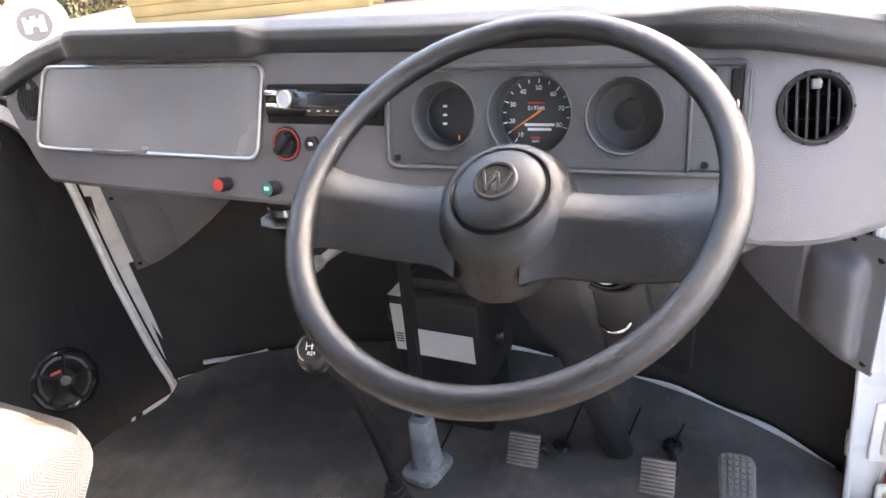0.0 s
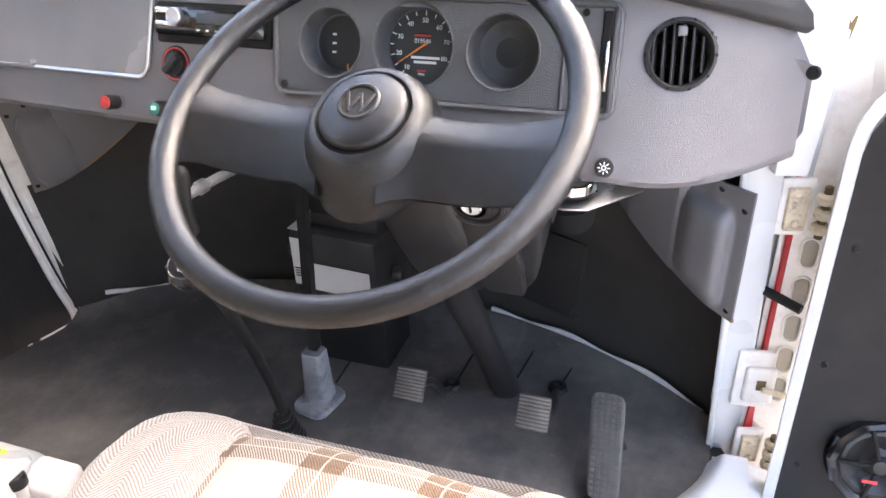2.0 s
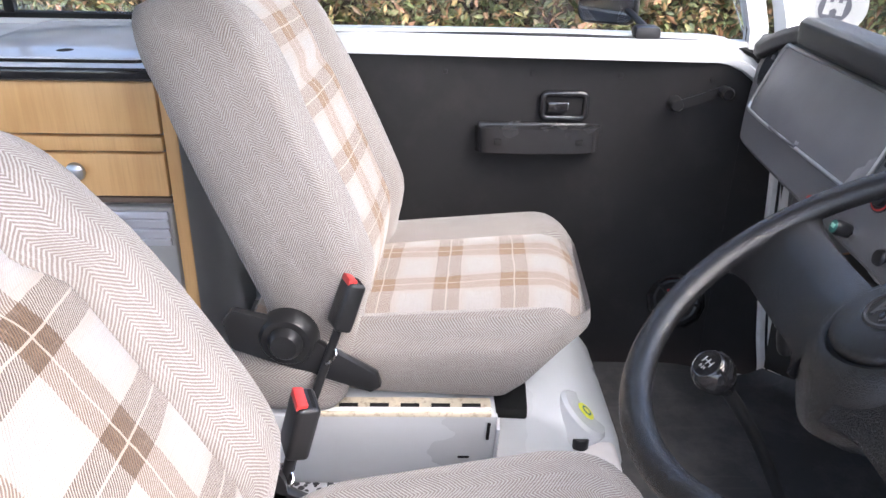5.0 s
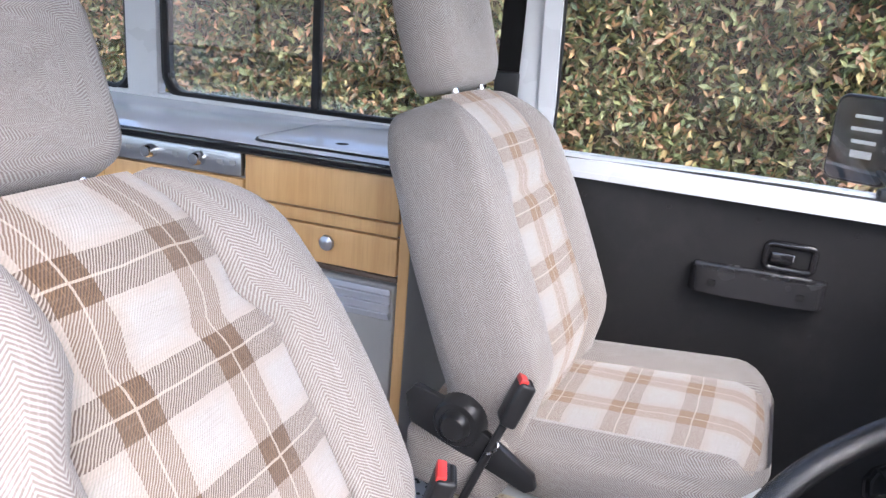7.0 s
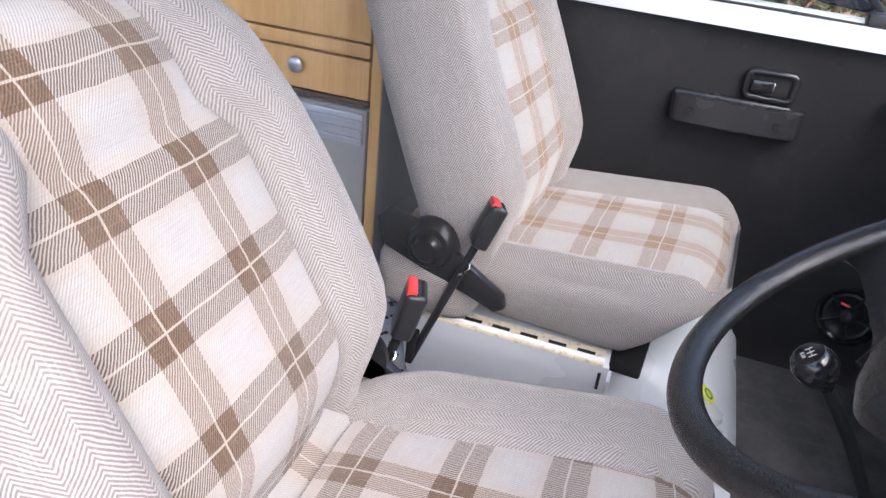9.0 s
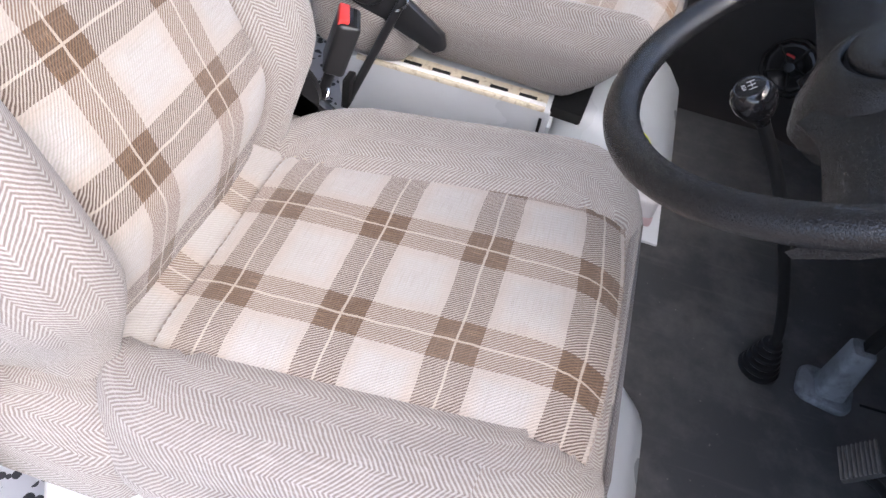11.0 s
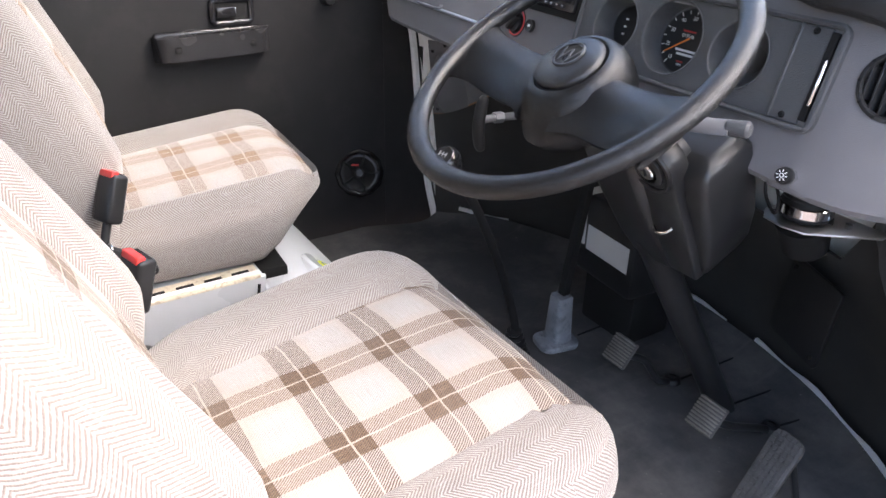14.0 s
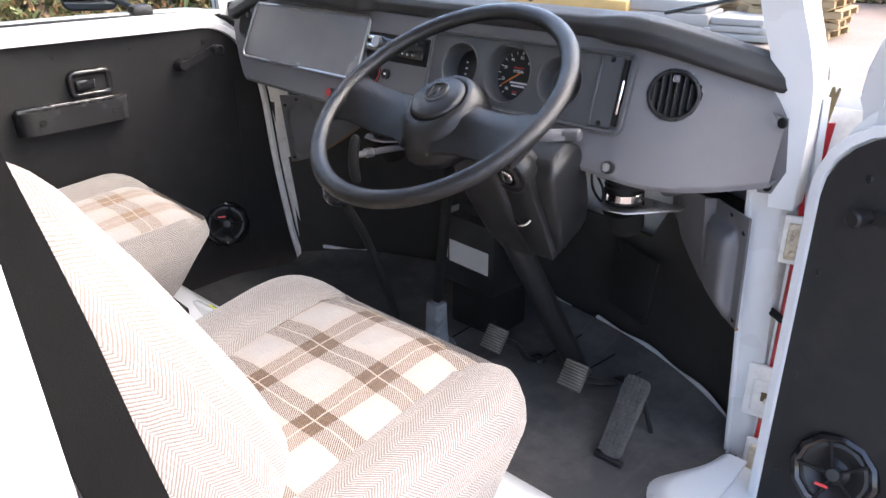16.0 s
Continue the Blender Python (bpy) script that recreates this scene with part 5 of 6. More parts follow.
        return fall(w) - 0.004 + bulge[0 if u < kink[3] else 1] * math.sin(math.pi * min(1.0, s) ** 0.9) ** 0.75 * (1 - 0.5 * ease(0.8, 1.0, w / H)) * (1 - (0.55 * ease(0.26, 0.02, w) if u > kink[3] else 0.0))

    rings = []
    for w in span(0, 0.08, 6)[:-1] + span(0.08, 0.50, 20) + span(0.50, H, 13)[1:]:
        r, p, d = width(w), panel_half(w), depth(w)
        f1 = fall(w)
        c = kink[3]
        sides = []
        for sg in (1, -1):
            out = sg * r - c
            hp = [(c + sg * p * s, front(c + sg * p * s, w) - 0.003) for s in (0.35, 0.7, 0.95)] + [(c + sg * p, f1 - 0.006)]
            for s in (0.08, 0.2, 0.35, 0.5, 0.65, 0.78, 0.89, 0.96):
                u = c + sg * p + (out - sg * p) * s
                hp.append((u, front(u, w)))
            hp += [(sg * r, f1 - 0.006), (sg * (r + 0.003), f1 - 0.03), (sg * (r + 0.004), f1 - d * 0.5), (sg * r, f1 - d * 0.78), (sg * (r - 0.012), f1 - d * 0.94), (sg * (r - 0.04), f1 - d), (sg * r * 0.45, f1 - d - 0.004)]
            sides.append(hp)
        ring = [(c, front(c, w) - 0.003)] + sides[0] + [(0.0, f1 - d - 0.005)] + sides[1][::-1]
        rings.append([tuple(hinge @ Vector((u, dd, w))) for u, dd in ring])
    part("backrest", loft(rings, close_top=True, close_bottom=True, swap=True), HERRING, st, "cream herringbone backrest", local=True, smooth=60)

    def face(a, w):
        u = kink[3] + a * panel_half(w) * 1.002
        wave = 0.003 * noise.noise(Vector((u * 10, w * 10, 7))) * (1 - abs(a) ** 6)
        return hinge @ Vector((u, front(kink[3] + a * panel_half(w) * 0.999, w) + 0.0025 + wave - 0.006 * abs(a) ** 60, w + (0.002 if w > H - 0.004 else 0)))

    us, ws = span(-1, 1, 25), span(0.035, H + 0.001, 54)
    bm = sheet(face, us, ws, uvs=lambda a, w: (a * panel_half(w) + bu, w + bv))
    part("backrest_panel", bm, plaid, st, "plaid cloth panel of the backrest", local=True, smooth=60)
    stitched("backrest_seam", [face(1, w) + Vector((0, 0.001, 0.0005)) for w in span(0.035, H, 50)], st)
    stitched("backrest_seam", [face(-1, w) + Vector((0, 0.001, 0.0005)) for w in span(0.035, H, 50)], st)
    # head restraint
    hm = hinge @ Matrix.Translation((0, head, H + 0.101))
    rings = []
    for inset, d in ((0.0912, -0.046), (0.080, -0.046), (0.05, -0.047), (0.018, -0.045), (0.004, -0.034), (0.0, 0.0), (0.004, 0.034), (0.016, 0.044), (0.05, 0.048), (0.080, 0.047), (0.0912, 0.047)):
        rings.append([tuple(hm @ Vector((x * (1.0 + 0.06 * w / 0.09), d + 0.010 * (w / 0.09), w))) for x, w in rounded(0.114 - inset * 1.24, 0.092 - inset, max(0.0003, 0.040 - inset * 0.434), 8)])
    hr = part("head_restraint", loft(rings, close_top=True, close_bottom=True), HERRING, st, "herringbone head restraint", local=True, smooth=60)
    for x in (-0.055, 0.055):
        part("post", rod(hinge @ Vector((x, head + 0.005, H - 0.06)), hinge @ Vector((x, head + 0.005, H + 0.03)), 0.006, n=12), CHROME, hr, local=True)
    # recliner and frame on the aisle side
    s = pedestal_side
    rx = s * 0.222
    rm = Matrix.Translation((rx, -0.215, 0.300)) @ pose(0, 0, 0, 0, s * 90, 0)
    part("recliner", lathe([(0, 0.022), (0.034, 0.022), (0.042, 0.012), (0.044, 0.0), (0, 0)], rm, 32), BLACK, st, "black round recliner cover", local=True)
    part("recliner_knob", lathe([(0, 0.036), (0.018, 0.035), (0.024, 0.028), (0.025, 0.020)], rm, 24), BLACK, st, local=True)
    bar = prism([(-0.10, 0.035), (-0.085, 0.055), (-0.02, 0.040), (0.115, -0.040), (0.122, -0.062), (0.105, -0.072), (-0.03, -0.03), (-0.09, -0.01)], 0.016, Matrix.Translation((rx - (0.0 if s > 0 else 0.016), -0.205, 0.290)) @ Matrix(((0, 0, 1), (1, 0, 0), (0, 1, 0))).to_4x4(), 0.005)
    part("side_cover", bar, BLACK, st, "black plastic hinge cover", local=True)
    part("frame", box((0.36, 0.30, 0.02), (0, -0.02, 0.150), 0.004), MATT, st, local=True)
    for x in (-0.15, 0.15):
        part("runner", box((0.03, 0.22, 0.014), (x, -0.07, 0.136), 0.003), MATT, st, local=True)
    return st


seat("driver_seat", pose(0.302, 0.410, 0.014), 28.3, -0.110, 0.240, -0.005, (0.462, 0.135, 0.100, 0.013), (-0.136, -0.160), (0.140, 0.128), PLAID, (0.112, 0.0845, 0.105, 0.0535), "cream plaid and herringbone driver seat with head restraint", -1, -0.090, (0.268, -0.026), (0.185, 0.060, 0.078), (0.032, 0.050))
seat("passenger_seat", pose(-0.414, 0.424, 0.034, 0, 0, -4), 23.5, -0.051, 0.212, 0.0, (0.440, 0.114, 0.098, 0.006), (-0.115, -0.130), (0.150, 0.150), GLARE_PLAID, (0.109, 0.0525, 0.136, -0.0275), "plaid passenger seat, bands lightened to tan for glare, with head restraint", 1, -0.060, (0.218, -0.022), (0.175, 0.03, 0.06), (0.026, 0.018))


# white wheel-arch pedestals under the seats
def arch(s, name, x0, x1, up, lean):
    """lean: how far the side plate's foot stands in from its top."""
    t = thing(name, (s * (x0 + x1) / 2, 0.42, 0.0), "white painted steel wheel-arch box under the seat", "wheel arch", "wheel arch boxes")
    lo, hi = min(s * (x0 + lean), s * x1), max(s * (x0 + lean), s * x1)
    rings = []
    for z, inn, front in ((-0.002, 0.0, 0.735), (0.035, 0.004, 0.726), (0.07, 0.010, 0.700), (0.10, 0.016, 0.664), (0.13, 0.026, 0.615), (0.152, 0.040, 0.555), (0.160, 0.06, 0.50)):
        hx, y0, y1 = (hi - lo) / 2 - inn, 0.14, front
        rings.append([((lo + hi) / 2 + x, (y0 + y1) / 2 + y, z) for x, y in rounded(hx, (y1 - y0) / 2, 0.07, 8)])
    part("body", loft(rings, close_top=True, close_bottom=True), PAINT, t, smooth=50)
    inner, top = s * x0, 0.172 + up
    part("deck", box((0.15, 0.345, 0.006), (inner + s * 0.077, 0.320, top - 0.006), 0.002), PAINT, t)
    part("rail", box((0.040, 0.30, 0.008), (inner + s * 0.016, 0.335, top + 0.001), 0.002), CREAM, t, "worn cream seat rail")
    part("rail_lip", box((0.006, 0.30, 0.012), (inner + s * 0.004, 0.335, top + 0.003), 0.002), LIT_WORN_PAINT, t)
    tilt = math.degrees(math.atan2(lean, top))
    plate = Matrix.Translation((inner + s * lean / 2, 0.322, top / 2)) @ pose(0, 0, 0, 0, -s * tilt, 0)
    part("side_plate", box((0.008, 0.345, math.hypot(lean, top)), plate, 0.003), PAINT, t)
    part("front_fold", box((0.05, 0.006, top * 0.9), Matrix.Translation((inner + s * (lean / 2 + 0.02), 0.497, top * 0.47)) @ pose(0, 0, 0, 0, -s * tilt, 0), 0.002), PAINT, t)
    for i in range(6):
        part("rail_slot", box((0.014, 0.028, 0.004), (inner + s * 0.010, 0.225 + i * 0.046, top + 0.0055)), MATT, t)
    part("end_slot", box((0.004, 0.005, 0.046), plate @ Matrix.Translation((-s * 0.0045, 0.160, math.hypot(lean, top) / 2 - 0.040)), 0.001, 1), MATT, t)
    part("edge_slot", box((0.004, 0.018, 0.004), plate @ Matrix.Translation((-s * 0.0045, 0.125, -0.012)), 0.001, 1), MATT, t)
    return t


arch(-1, "wheel_arch_box", 0.207, 0.72, 0.026, 0.075)
arch(1, "wheel_arch_box", 0.08, 0.58, 0.006, 0.03)

# sticker and milky reservoir before the passenger seat
can = thing("end_cylinder", (-0.349, 0.601, 0.068), "white painted steel cylinder end before the seat box", "cylinder")
cm = Matrix.Translation((-0.344, 0.661, 0.101)) @ pose(0, 0, 0, -40, 0, 0)
part("barrel", lathe([(0, -0.001), (0.046, -0.001), (0.052, -0.007), (0.052, -0.10)], cm, 40), PAINT, can)
tag = thing("round_sticker", (-0.344, 0.656, 0.103), "round yellow warning sticker on the white wheel arch", "sticker")
sm = Matrix.Translation((-0.344, 0.661, 0.101)) @ pose(0, 0, 0, -40, 0, 0)
part("disc", lathe([(0, 0.002), (0.017, 0.002), (0.018, 0)], sm, 28), YELLOW, tag)
part("printed_ring", lathe([(0.007, 0.0026), (0.0105, 0.0026), (0.0105, 0.001), (0.007, 0.001)], sm, 24), GREEN, tag)
res = thing("fluid_reservoir", (-0.280, 0.670, 0.0), "milky plastic fluid reservoir with a black cap", "reservoir")
part("tank", box((0.075, 0.060, 0.042), (-0.276, 0.677, 0.044), 0.010, 3), RESERVOIR, res)
part("fluid", box((0.076, 0.061, 0.022), (-0.276, 0.677, 0.020), 0.006, 3), FLUID, res)
part("neck", rod((-0.297, 0.645, 0.045), (-0.297, 0.645, 0.068), 0.014, n=20), RESERVOIR, res)
part("cap", lathe([(0, 0.018), (0.012, 0.018), (0.0145, 0.015), (0.0145, 0), (0, 0)], pose(-0.297, 0.645, 0.066), 20), BLACK, res, "ribbed black cap")
part("foot", box((0.13, 0.09, 0.006), (-0.273, 0.680, 0.004), 0.002), WHITE_PLASTIC, res)


# seat-belt buckles on stalks
def buckle(place, foot, name, label):
    p, f = Vector(place), Vector(foot)
    t = thing(name, foot, label, "seat belt", "seat belt buckles")
    d = (p - f).normalized()
    sd = Vector((0.92, 0.38, 0.0))
    sd = (sd - d * sd.dot(d)).normalized()
    m = Matrix((sd, d.cross(sd), d)).transposed().to_4x4()
    m.translation = p
    part("body", box((0.040, 0.026, 0.072), m @ Matrix.Translation((0, 0, -0.034)), 0.006, 3), BLACK, t)
    part("button", box((0.030, 0.012, 0.010), m @ Matrix.Translation((0.0, -0.0075, 0.001)), 0.002), RED_PLASTIC, t, "red press button")
    part("slot", box((0.028, 0.004, 0.002), m @ Matrix.Translation((0.0, 0.005, 0.0018))), MATT, t)
    part("strap", tube([p - d * 0.068, p - d * 0.11, f], 0.0065, 10, 4), BLACK, t)
    bm = sweep([m @ Vector((0.016 * math.cos(a), 0.004 * math.sin(a * 2), -0.112 + 0.012 * math.sin(a))) for a in span(0, 6.0, 24)], circle(0.0022, 8))
    part("wire_clip", bm, CHROME, t, "bright wire clip")
    part("anchor", box((0.03, 0.012, 0.05), Matrix.Translation(f) @ pose(0, 0, 0.02), 0.003), MATT, t)
    if foot[0] > 0:
        rings = [[(f.x + 0.012 + x * k, f.y + 0.030 + dy + y * k, z) for x, y in rounded(0.024, 0.075, 0.022, 6)] for z, k, dy in ((0.002, 1.0, 0.0), (0.10, 0.98, 0.0), (0.19, 0.86, -0.01), (0.235, 0.62, -0.02), (0.25, 0.3, -0.03))]
        part("boot", loft(rings, close_top=True, close_bottom=True), RUBBER, t, "black moulded hinge cover", smooth=60)


buckle((-0.207, 0.288, 0.420), (-0.150, 0.195, 0.155), "seat_belt_buckle", "black buckle with a red button beside the passenger seat")
buckle((0.057, 0.262, 0.418), (0.045, 0.180, 0.120), "seat_belt_buckle", "black buckle with an orange button beside the driver seat")

# driver's belt hanging from the door pillar
belt = thing("seat_belt", (0.56, 0.10, 0.3), "black webbing seat belt hanging by the door pillar", "seat belt")
pts = smooth_path([(0.66, -0.070, 1.10), (0.588, -0.004, 0.90), (0.561, 0.032, 0.77), (0.555, 0.047, 0.71), (0.555, 0.062, 0.64), (0.557, 0.076, 0.56), (0.560, 0.093, 0.47), (0.567, 0.122, 0.32), (0.575, 0.145, 0.14)], 6)
part("webbing", sweep(pts, [(-0.024, -0.0007), (0.024, -0.0007), (0.024, 0.0007), (-0.024, 0.0007)], up=(1, 0.2, 0.1)), WEBBING, belt)
part("reel", box((0.06, 0.07, 0.09), (0.590, 0.120, 0.09), 0.01), BLACK, belt)
belt2 = thing("seat_belt", (-0.70, 0.075, 0.3), "black webbing seat belt hung on the passenger pillar", "seat belt")
part("webbing", sweep(smooth_path([(-0.690, 0.080, 1.15), (-0.698, 0.078, 0.95), (-0.704, 0.076, 0.80), (-0.706, 0.076, 0.60), (-0.706, 0.080, 0.30)], 6), [(-0.022, -0.0007), (0.022, -0.0007), (0.022, 0.0007), (-0.022, 0.0007)], up=(1, 0.2, 0)), WEBBING, belt2)
part("tongue", box((0.014, 0.050, 0.060), (-0.700, 0.076, 0.79), 0.005), BLACK, belt2, "black belt tongue")
part("anchor", box((0.02, 0.05, 0.07), (-0.712, 0.080, 0.27), 0.006), BLACK, belt2)


# ---- doors ----
def door(name, D, label, open_door):
    """A cab door built on the driver's side, then carried to its place by D."""
    def door_at(y):
        return door_x(y, not open_door)

    t = thing(name, D @ Matrix.Translation((0.70, 0.6, -0.05)), label, "door", kind="structure")

    def put(nm, bm, mat, lab="", parent=None, smooth=40):
        bm.transform(D)
        return part(nm, bm, mat, parent or t, lab, smooth=smooth)

    Y0, Y1, Z0, Z1 = 0.165, 1.016, -0.085, 0.624

    outline = []
    for cy, cz, r, a0 in ((Y1 - 0.10, Z1 - 0.10, 0.10, 0), (Y0 + 0.04, Z1 - 0.04, 0.04, 90), (Y0 + 0.05, Z0 + 0.05, 0.05, 180), (Y1 - 0.07, Z0 + 0.07, 0.07, 270)):
        for i in range(7):
            a = radians(a0 + 15 * i)
            outline.append((cy + r * math.cos(a), cz + r * math.sin(a)))

    def slab(pts, off, thick, rows=14):
        """A sheet that follows the door's curve inside an outline of (y, z)."""
        bm = bmesh.new()
        f = bm.faces.new([bm.verts.new((0, y, z)) for y, z in pts])
        for c in span(Y0 + 0.04, Y1 - 0.02, rows):
            bmesh.ops.bisect_plane(bm, geom=bm.verts[:] + bm.edges[:] + bm.faces[:], plane_co=(0, c, 0), plane_no=(0, 1, 0))
        for v in bm.verts:
            v.co.x = door_at(v.co.y) + off
        ext = bmesh.ops.extrude_face_region(bm, geom=bm.faces[:])
        for v in ext["geom"]:
            if isinstance(v, bmesh.types.BMVert):
                v.co.x += thick
        return bm

    put("card", slab(outline, -0.002, 0.004), CARD, "black board door card")
    grow = [(y + (-0.004 if y > 0.6 else -0.028), z + (0.045 if z > 0.3 else -0.03)) for y, z in outline]
    put("shell", slab(grow, 0.006, 0.035), PAINT, "white painted door shell")
    # lip round the card
    ring = [Vector((door_at(y) - 0.001, y, z)) for y, z in [(y + (0.0075 if y > 0.6 else -0.008), z + (0.008 if z > 0.3 else -0.008)) for y, z in outline]]
    fine = [p.lerp(q, i / 4) for p, q in zip(ring, ring[1:] + ring[:1]) for i in range(4)]
    if not open_door:
        fine = fine[:88]  # the jamb's trim takes over along the front edge
    put("lip", sweep(fine, [(-0.0075, -0.005), (0.005, -0.006), (0.0075, -0.002), (0.0075, 0.006), (-0.0075, 0.006)], closed_path=open_door, up=(1, 0, 0)), PAINT)
    ring = [Vector((door_at(min(y, 1.02)) + 0.007, y, z)) for y, z in [(y + (0.021 if y > 0.6 else -0.024), z + (0.030 if z > 0.3 else -0.024)) for y, z in outline]]
    fine = [p.lerp(q, i / 4) for p, q in zip(ring, ring[1:] + ring[:1]) for i in range(4)]
    if not open_door:
        put("edge_rubber", sweep(fine, circle(0.008, 8), closed_path=True, up=(1, 0, 0)), RUBBER, "black rubber door seal")
    # window frame and pane
    wf = [(0.155, 0.645), (0.99, 0.645), (0.985, 0.69), (0.93, 0.84), (0.80, 1.15), (0.72, 1.30), (0.18, 1.30), (0.150, 1.25)]

    def wp(y, z, off=0.0):
        return Vector((door_at(min(y, 0.95)) - 0.19 * max(0.0, z - 0.66) ** 1.3 + 0.012 + off, y, z))

    loop = [wp(*p) for p in wf]
    fine = [p.lerp(q, i / 5) for p, q in zip(loop, loop[1:] + loop[:1]) for i in range(5)]
    fr = put("window_frame", sweep(fine, [(-0.018, -0.016), (0.016, -0.016), (0.016, 0.016), (-0.018, 0.016)], closed_path=True, up=(1, 0, 0)), PAINT)
    inner = [p + (Vector((p.x, 0.6, 0.95)) - p).normalized() * 0.017 for p in fine]
    put("rubber_seal", sweep(inner, circle(0.0065, 8), closed_path=True, up=(1, 0, 0)), RUBBER, "black rubber window seal", fr)
    bm = bmesh.new()
    bm.faces.new([bm.verts.new(p) for p in inner])
    ext = bmesh.ops.extrude_face_region(bm, geom=bm.faces[:])
    for v in ext["geom"]:
        if isinstance(v, bmesh.types.BMVert):
            v.co.x += 0.004
    pane = put("pane", bm, GLASS, "clear window pane", fr)
    pane.visible_shadow = False
    # rivets along the card's edges
    for y, z in [(y, 0.592) for y in span(0.25, 0.92, 5)] + [(1.0, z) for z in (-0.05, 0.08, 0.25, 0.415)] + [(0.965, 0.56)]:
        put("rivet", lathe([(0, 0.002), (0.0045, 0.0012), (0.006, -0.001)], Matrix.Translation((door_at(y) - 0.002, y, z)) @ pose(0, 0, 0, 0, -90, 0), 14), CARD)
    # pull handle
    gx = door_at(0.6)
    arm = put("pull_handle", sweep(smooth_path([(gx - 0.004, 0.492, 0.465), (gx - 0.028, 0.505, 0.468), (gx - 0.036, 0.60, 0.470), (gx - 0.034, 0.695, 0.472), (gx - 0.004, 0.708, 0.474)], 6), [(-0.014, -0.024), (0.012, -0.024), (0.016, -0.014), (0.016, 0.014), (0.012, 0.024), (-0.014, 0.024)], up=(0, 0, 1)), HANDLE, "black moulded pull handle")
    for y in (0.520, 0.677):
        put("screw_recess", box((0.004, 0.014, 0.012), (gx - 0.0505, y, 0.469), 0.002), MATT, "", arm)
    put("pull_back", box((0.014, 0.235, 0.056), (gx - 0.006, 0.600, 0.470), 0.006, 3), HANDLE, "", arm)
    # latch
    lx = door_at(0.65)
    la = put("latch_plate", sweep([Vector((lx - 0.004, 0.650 + y, 0.530 + z)) for y, z in rounded(0.042, 0.024, 0.010, 5)], circle(0.0075, 10), closed_path=True, up=(1, 0, 0)), GLOSS, "black recessed latch surround")
    put("latch_dish", box((0.004, 0.080, 0.044), (lx - 0.003, 0.650, 0.530), 0.001, 1), MATT, "", la)
    put("latch_lever", box((0.010, 0.040, 0.022), (lx - 0.010, 0.636, 0.529), 0.004), GLOSS, "", la)
    put("lever_tip", box((0.006, 0.004, 0.014), (lx - 0.010, 0.656, 0.531), 0.0015), CHROME, "", la)
    # winder
    if open_door:
        a, b = Vector((0, 0.86, 0.520)), Vector((0, 0.955, 0.512))
    else:
        a, b = Vector((0, 0.856, 0.545)), Vector((0, 0.935, 0.576))
    xa = door_at(a.y)
    wi = put("window_winder", sweep([(xa - 0.022, a.y, a.z), (xa - 0.028, *(a.lerp(b, 0.5))[1:]), (xa - 0.030, b.y, b.z)], [(-0.009, -0.004), (0.009, -0.004), (0.007, 0.004), (-0.007, 0.004)], up=(1, 0, 0)), BLACK, "black window winder")
    put("boss", rod((xa - 0.001, a.y, a.z), (xa - 0.028, a.y, a.z), 0.015, 0.012, 20, bevel=0.002), BLACK, "", wi)
    put("winder_knob", rod((xa - 0.030, b.y, b.z), (xa - 0.062, b.y, b.z), 0.010, 0.012, 20, bevel=0.003), BLACK, "", wi)
    # speaker on a pod that leans back and up
    y, z = 0.915, 0.126
    card = door_at(y)
    out = Vector((-1.0, -0.50, 0.38)).normalized()
    sm = Matrix.Translation(Vector((card - 0.012, y, z))) @ out.to_track_quat("Z", "X").to_matrix().to_4x4()
    spk = put("speaker", lathe([(0.060, -0.010), (0.061, 0.006), (0.058, 0.013), (0.052, 0.016), (0.047, 0.012), (0.044, 0.002)], sm, 12), GLOSS, "round black door speaker", smooth=20)
    rings = []
    for k, rad in ((0.0, 0.061), (0.5, 0.060), (1.0, 0.056)):
        ring_pts = []
        for i in range(24):
            ang = 2 * math.pi * i / 24
            p = sm @ Vector((rad * math.cos(ang), rad * math.sin(ang), -0.010))
            q = Vector((door_at(p.y) + 0.001, p.y, p.z))
            ring_pts.append(tuple(p.lerp(q, k)))
        rings.append(ring_pts)
    put("speaker_pod", loft(rings), BLACK, "", spk)
    put("speaker_cone", lathe([(0.047, 0.008), (0.040, 0.009), (0.020, -0.004), (0.012, 0.002), (0, 0.004)], sm, 32), BLACK, "", spk)
    for i in range(5):
        put("speaker_bar", box((0.040, 0.005, 0.006), sm @ pose(0, 0, 0, 0, 0, 18 + 72 * i) @ Matrix.Translation((0.030, 0, 0.012)), 0.0015, 1), MATT, "", spk)
    put("speaker_badge", box((0.018, 0.0045, 0.002), sm @ pose(0, 0, 0, 0, 0, 90 if open_door else -90) @ Matrix.Translation((0.010, 0.020, 0.0165)), 0.0005, 1), DIAL_RED, "", spk)
    put("speaker_hub", lathe([(0, 0.017), (0.009, 0.016), (0.013, 0.010)], sm, 20), BLACK, "", spk)
    return t


door("door_1", Matrix.Diagonal((-1, 1, 1, 1)), "closed white passenger door with black card and window", False)
HINGE = Vector((0.685, 1.06, 0))
OPEN = 66
door("door_2", Matrix.Translation(HINGE + Vector((-0.004, -0.014, 0))) @ pose(0, 0, 0, 0, 0, OPEN) @ Matrix.Translation(-HINGE), "open white driver door with black card, speaker and winder", True)

